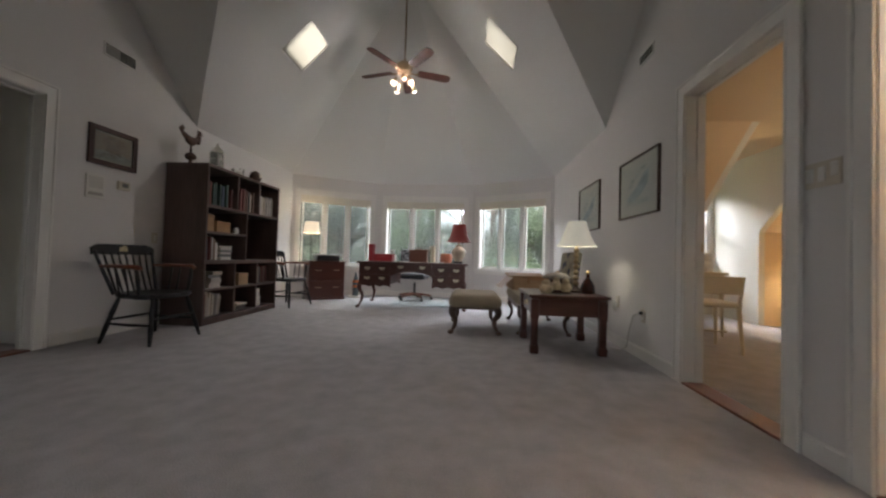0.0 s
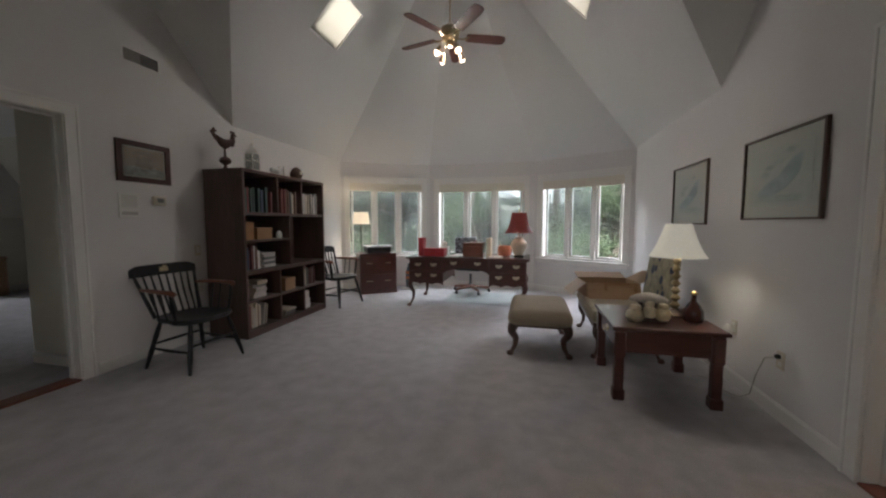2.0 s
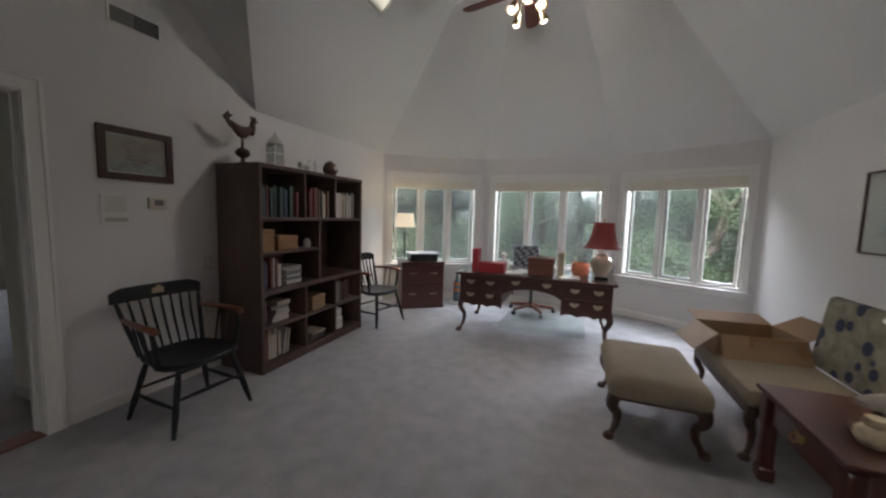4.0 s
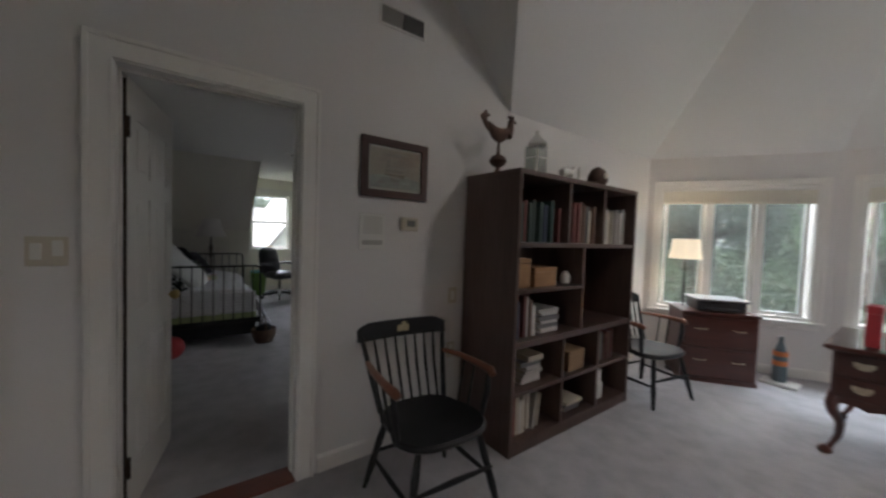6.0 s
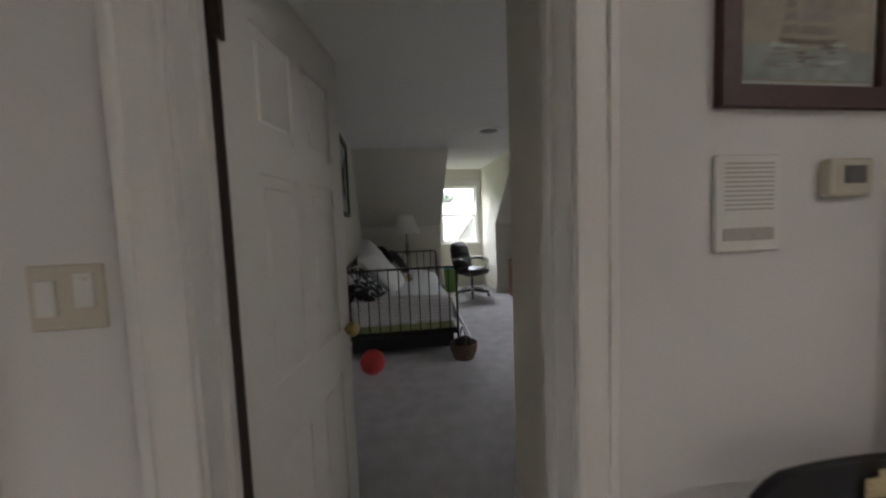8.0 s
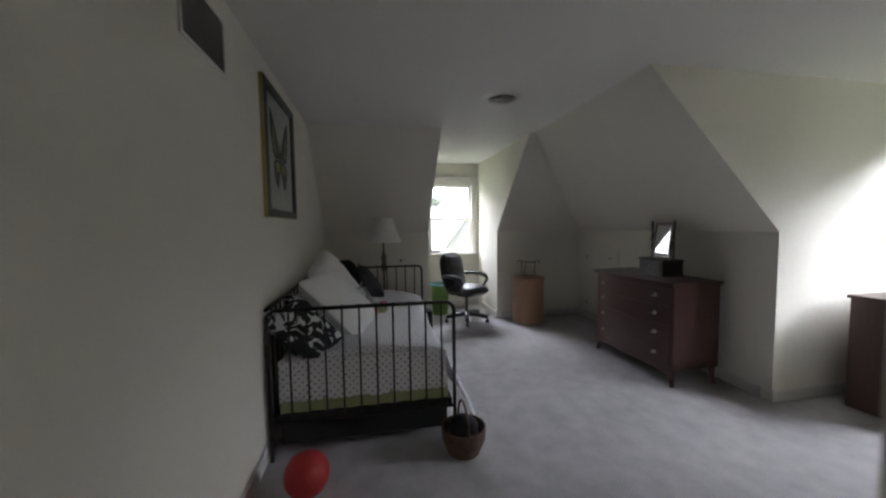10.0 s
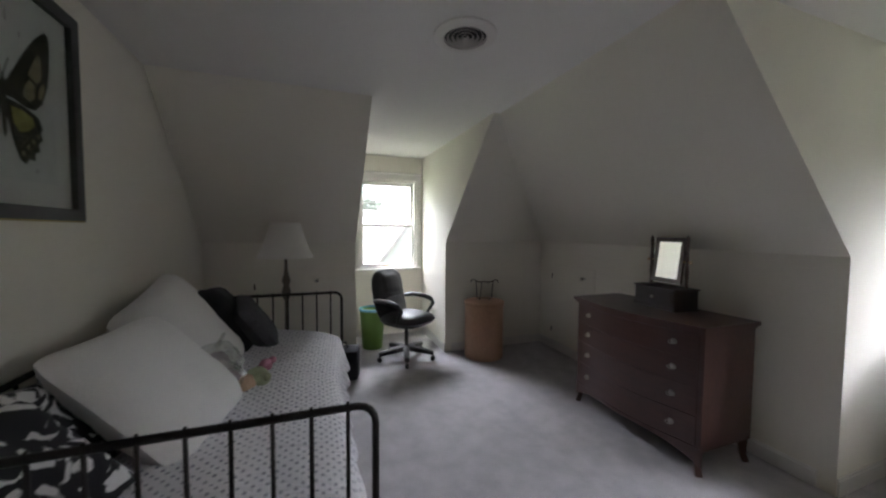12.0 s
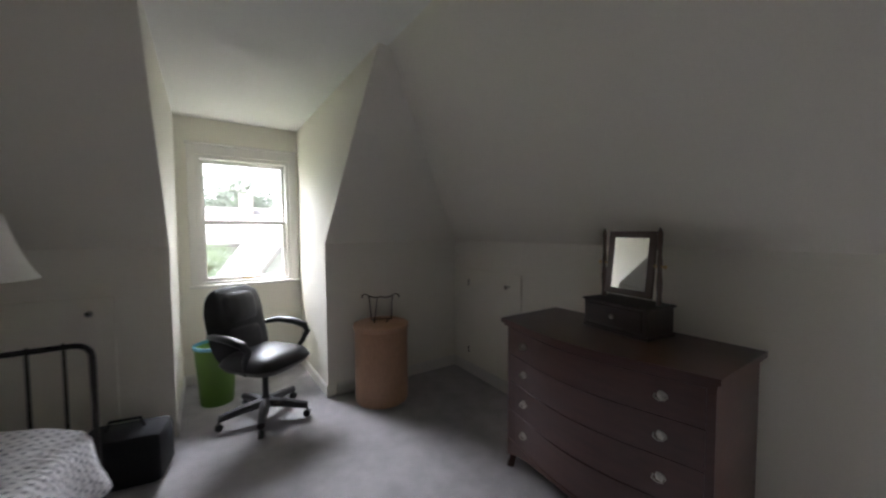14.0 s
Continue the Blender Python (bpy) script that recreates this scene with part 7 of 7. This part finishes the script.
# butterfly print and vents
M["wing"] = material("sooty_olive_ink", (.055, .05, .038), .9, fine=40, coarse=12, vary=.5)
M["wing_tan"] = material("tan_olive_wash", (.27, .235, .15), .9, fine=40, coarse=14, vary=.35)


def butterfly(p, w, h):
    cx, cz_ = w / 2, h / 2 - .01
    for s_ in (-1, 1):
        at = lambda pts: [(cx + s_ * a, cz_ + b) for a, b in pts]
        fore = [(.01, .035), (.05, .095), (.10, .17), (.16, .25), (.215, .30), (.235, .295), (.24, .25), (.235, .17), (.22, .09), (.19, .02), (.15, -.015), (.10, -.02), (.05, -.005), (.012, -.005)]
        hind = [(.01, -.012), (.06, -.015), (.12, -.025), (.165, -.04), (.185, -.075), (.172, -.095), (.182, -.12), (.16, -.135), (.165, -.165), (.14, -.175), (.135, -.205), (.11, -.20), (.09, -.225), (.065, -.21), (.045, -.17), (.025, -.11), (.012, -.06)]
        flat_shape(p, at(fore), M["wing"])
        flat_shape(p, at(hind), M["wing"], y=-.0108)
        for pts in ([(.09, .02), (.10, .06), (.125, .09), (.15, .075), (.15, .03), (.12, .008)], [(.115, .105), (.15, .165), (.175, .20), (.19, .175), (.185, .11), (.16, .085)], [(.165, .03), (.175, .075), (.195, .10), (.205, .085), (.19, .04)]):
            flat_shape(p, at(pts), M["wing_tan"], "patch", -.0122)
        flat_shape(p, at([(.03, -.035), (.085, -.035), (.13, -.05), (.14, -.075), (.11, -.10), (.07, -.115), (.04, -.09)]), M["wing_yellow"], "patch", -.0122)
        for k in range(4):
            x, z = .152 - .026 * k, -.10 - .026 * k
            flat_shape(p, at([(x, z), (x + .012, z - .004), (x + .01, z - .018), (x - .004, z - .014)]), M["wing_tan"], "patch", -.0122)
        part("antenna", tube([(cx + s_ * .004, -.012, cz_ + .06), (cx + s_ * .018, -.012, cz_ + .10), (cx + s_ * .03, -.012, cz_ + .125)], .0016, 5), M["wing"], p)
    flat_shape(p, [(cx - .008, cz_ - .13), (cx, cz_ - .15), (cx + .008, cz_ - .13), (cx + .015, cz_ + .03), (cx, cz_ + .07), (cx - .015, cz_ + .03)], M["wing"], y=-.0124)
    for k, (x, z, dz) in enumerate(((-.10, .29, .05), (-.03, .26, .035), (.02, .25, .04), (.08, .22, .02), (-.12, -.26, .03), (.14, -.25, .02))):
        flat_shape(p, [(cx + x, cz_ + z), (cx + x + .012, cz_ + z), (cx + x + .01, cz_ + z + dz), (cx + x + .002, cz_ + z + dz)], M["faint"], "sketch", -.0104)


M["wing_yellow"] = material("ochre_wash", (.34, .31, .10), .9, fine=40, coarse=14, vary=.35)
M["faint"] = material("faint_pencil", (.40, .37, .36), .9, fine=40, coarse=14, vary=.2)
M["sage"] = material("sage_grey_frame", (.04, .045, .042), .5, fine=50, vary=.2)
gold = material("dull_gold", (.42, .34, .14), .45, .5, fine=60, vary=.2)
ON_S = lambda x, z: Matrix(((-1, 0, 0, x), (0, -1, 0, SY), (0, 0, 1, z), (0, 0, 0, 1)))
framed("picture", ON_S(-5.742, 1.475), .80, .865, .05, M["sage"], "grey framed butterfly print with a gold edge", butterfly, .09, .03, gold, "pale_print")
wall_vent(ON_S(-4.82, 2.10), .4, .25, "beige louvred air vent high on the bedroom wall", (40, 40))
cv = thing("ceiling_vent", pose(-6.25, 3.052, SZ), "round white ceiling air diffuser with rings", "vent")
part("rim", lathe([(.112, -.002), (.168, -.001), (.166, -.010), (.125, -.024), (.112, -.02)], 32, hollow=True), trim_white, cv, smooth=True)
# flat dark disc in place of the shaded duct
part("duct", lathe([(0, -.001), (.114, -.001), (.114, -.003), (0, -.003)], 24), M["shadow"], cv)
for r in (.012, .037, .062, .087):
    part("ring", lathe([(r, -.006), (r + .008, -.016), (r + .011, -.016), (r + .004, -.006)], 28, hollow=True), M["vent_metal"], cv, smooth=True)

# at the foot of the daybed
dk_wicker = material("dark_wicker", (.09, .05, .03), .7, fine=60, coarse=20, vary=.5, bump=.9)
bs = thing("basket", pose(-5.43, 2.49, 0), "small dark wicker basket with a hoop handle", "basket")
part("bowl", lathe([(0, .004), (.10, 0), (.135, .09), (.14, .16), (.132, .165), (.12, .08), (0, .03)], 22), dk_wicker, bs, smooth=True)
part("handle", tube([(.136 * math.cos(a), 0, .16 + .15 * math.sin(a)) for a in [math.pi * k / 12 for k in range(13)]], .007, 6), dk_wicker, bs)
lumpy("black_scarf", pose(-5.43, 2.49, .15), [((0, 0, 0), (.1, .09, .07)), ((.04, .03, .03), (.06, .05, .05))], black_cloth, "crumpled black scarf in the basket", "scarf", 5)
bm = bmesh.new()
bmesh.ops.create_uvsphere(bm, u_segments=24, v_segments=14, radius=.115)
tagged(part("ball", bm, material("red_rubber", (.45, .03, .03), .5, vary=.1), smooth=True, at=pose(-5.24, 1.60, .115)), "red rubber play ball on the carpet", "ball")
dd = thing("dark_cabinet", pose(-5.12, 5.72, 0), "dark wooden cabinet against the dormer wall", "cabinet")
part("body", boxes(((0, 0, .42), (.44, .6, .82)), r=.006), dark_wood, dd)
part("top", boxes(((0, 0, .842), (.46, .64, .024)), r=.006), dark_wood, dd)
for z in (.25, .62):
    part("drawer", boxes(((.222, 0, z), (.012, .54, .34)), r=.004), dark_wood, dd)

# ---- furniture of the ochre room ----
hb = thing("tall_chest", pose(-6.12, -2.25, 0, 0, 0, 4) @ Matrix.Diagonal((1, 1, 1.06, 1)), "dark wooden chest with several drawers", "chest")
part("body", boxes(((0, 0, .62), (.5, .85, 1.08)), r=.006), dark_wood, hb)
part("top", boxes(((0, 0, 1.17), (.54, .89, .03)), r=.008), dark_wood, hb)
for k in range(5):
    d_ = part("drawer", boxes(((.252, 0, .2 + k * .2), (.012, .78, .185)), r=.004), dark_wood, hb)
    for y in (-.2, .2):
        part("knob", lathe([(0, 0), (.012, 0), (.014, .015), (0, .022)], 8), brass, d_, at=pose(.258, y, .2 + k * .2, 0, 90))
for sx in (-1, 1):
    for sy in (-1, 1):
        part("foot", tube([(sx * .2, sy * .37, .1), (sx * .21, sy * .38, 0)], [.03, .02], 8), dark_wood, hb)
pf = thing("photo_frame", pose(-6.1, -2.05, 1.257, 0, 0, 60), "dark framed photograph standing on the chest", "frame")
bm = plate([(-.11, 0, 0), (.11, 0, 0), (.11, 0, .27), (-.11, 0, .27)], [[(-.09, 0, .02), (.09, 0, .02), (.09, 0, .25), (-.09, 0, .25)]], (0, .015, 0))
part("frame", bm, black_paint, pf)
part("photo", boxes(((0, .008, .135), (.185, .004, .235)), r=0), M["print"], pf)
od = thing("dark_desk", pose(-7.70, -2.60, 0, 0, 0, 4), "dark wooden desk with clutter on it", "desk")
part("desktop", boxes(((0, 0, .735), (1.25, .62, .03)), r=.006), M["ebony"], od)
for sx in (-1, 1):
    ped = part("pedestal", boxes(((sx * .42, 0, .38), (.36, .56, .68)), r=.006), M["ebony"], od)
    for k in range(3):
        dr = part("drawer", boxes(((sx * .42, .283, .16 + .22 * k), (.32, .014, .2)), r=.004), M["ebony"], ped)
for sx in (-1, 1):
    for sy in (-1, 1):
        part("foot", tube([(sx * .55, sy * .24, .06), (sx * .56, sy * .25, 0)], [.025, .018], 8), M["ebony"], od)
part("modesty_panel", boxes(((0, -.25, .45), (.48, .02, .5)), r=.003), M["ebony"], od)
for k, (x, y, s_) in enumerate(((.30, .05, .3), (-.12, -.05, .22), (-.42, .05, .26))):
    lidded_box("desk_box", pose(-7.70 + x, -2.60 + y, .751, 0, 0, 12 * k), (.3, s_, .07 + .05 * k), (paper, black_cloth, grey_plastic)[k], "box among clutter on the dark desk")
lumpy("toy_bag", pose(-8.55, -2.15, .14), [((0, 0, 0), (.16, .14, .13)), ((.08, .06, .05), (.09, .08, .09))], material("dark_red_cloth", (.20, .03, .035), .8, fine=90, vary=.3, bump=.4), "dark red cloth bag slumped on the carpet", "bag", 6)
lumpy("doorstop", pose(-3.76, .03, .085), [((0, 0, -.015), (.055, .05, .07)), ((.0, .02, .06), (.035, .035, .035))], material("brown_plush", (.15, .115, .095), .95, fine=90, vary=.3, bump=.6), "small dark plush doorstop beside the door", "doorstop", 12)

# ---- furniture of the vanity room ----
ivory = material("ivory_lacquer", (.68, .61, .46), .45, fine=60, vary=.06, bump=.03)
vc = thing("vanity_chair", pose(3.10, 3.40, 0, 0, 0, -8), "ivory painted chair at the vanity table", "chair")
for sx in (-1, 1):
    part("leg", tube([(sx * .19, -.2, .44), (sx * .21, -.24, 0)], [.02, .014], 8), ivory, vc)
    part("leg", tube([(sx * .19, .2, .44), (sx * .2, .22, 0)], [.02, .014], 8), ivory, vc)
    part("back_post", tube([(sx * .19, -.2, .42), (sx * .205, -.25, .73)], [.018, .014], 8), ivory, vc)
part("seat", boxes(((0, 0, .455), (.44, .44, .045)), r=.015), ivory, vc)
part("back_panel", boxes(((0, -.24, .645), (.42, .022, .17)), r=.01), ivory, vc)
part("stretcher", tube([(-.2, .02, .17), (.2, .02, .17)], .01, 6), ivory, vc)
vt = thing("vanity_table", pose(3.35, 4.22, 0), "ivory painted vanity table in the dormer", "table")
part("tabletop", boxes(((0, 0, .735), (.75, .5, .03)), r=.008), ivory, vt)
part("apron", boxes(((0, 0, .66), (.68, .44, .12)), r=.004), ivory, vt)
for sx in (-1, 1):
    for sy in (-1, 1):
        part("leg", tube([(sx * .32, sy * .2, .66), (sx * .33, sy * .21, 0)], [.025, .014], 8), ivory, vt)
vm = thing("table_mirror", pose(3.42, 4.36, .751, 0, 0, -20), "grey framed mirror on the vanity table", "mirror")
bm = plate([(-.14, 0, 0), (.14, 0, 0), (.14, 0, .3), (-.14, 0, .3)], [[(-.11, 0, .03), (.11, 0, .03), (.11, 0, .27), (-.11, 0, .27)]], (0, .02, 0))
part("frame", bm, M["sage"], vm)
part("glass", boxes(((0, .01, .15), (.23, .004, .25)), r=0), glassm, vm)
lumpy("stuffed_toy", pose(3.6, 4.2, .82), [((0, 0, 0), (.09, .08, .08)), ((0, 0, .1), (.06, .06, .06)), ((.05, 0, .15), (.02, .02, .03)), ((-.05, 0, .15), (.02, .02, .03))], white_cloth, "white plush toy on the vanity table", "toy", 8)
nt_ = thing("night_table", pose(5.35, 4.5, 0), "low wooden night table with books and lamp", "table")
part("body", boxes(((0, 0, .3), (.5, .42, .58)), r=.006), ivory, nt_)
part("top", boxes(((0, 0, .6), (.54, .46, .024)), r=.006), ivory, nt_)
nl = thing("night_lamp", pose(5.35, 4.45, .613), "small lamp with a cream shade on the night table", "lamp")
part("base", lathe([(0, 0), (.07, 0), (.075, .02), (.04, .06), (.06, .14), (.03, .24), (.012, .3), (.012, .5), (0, .5)], 16), white_gloss, nl, smooth=True)
shade(nl, .17, .1, .48, .72, shade_lit)
for k in range(3):
    book(pose(5.17, 4.36, .626 + .03 * k, 90, 0, 5 * k) @ pose(0, 0, -.1), .028, .2, .15, BOOK[(3, 6, 1)[k]], "hardback book lying on the night table", "books on the night table")
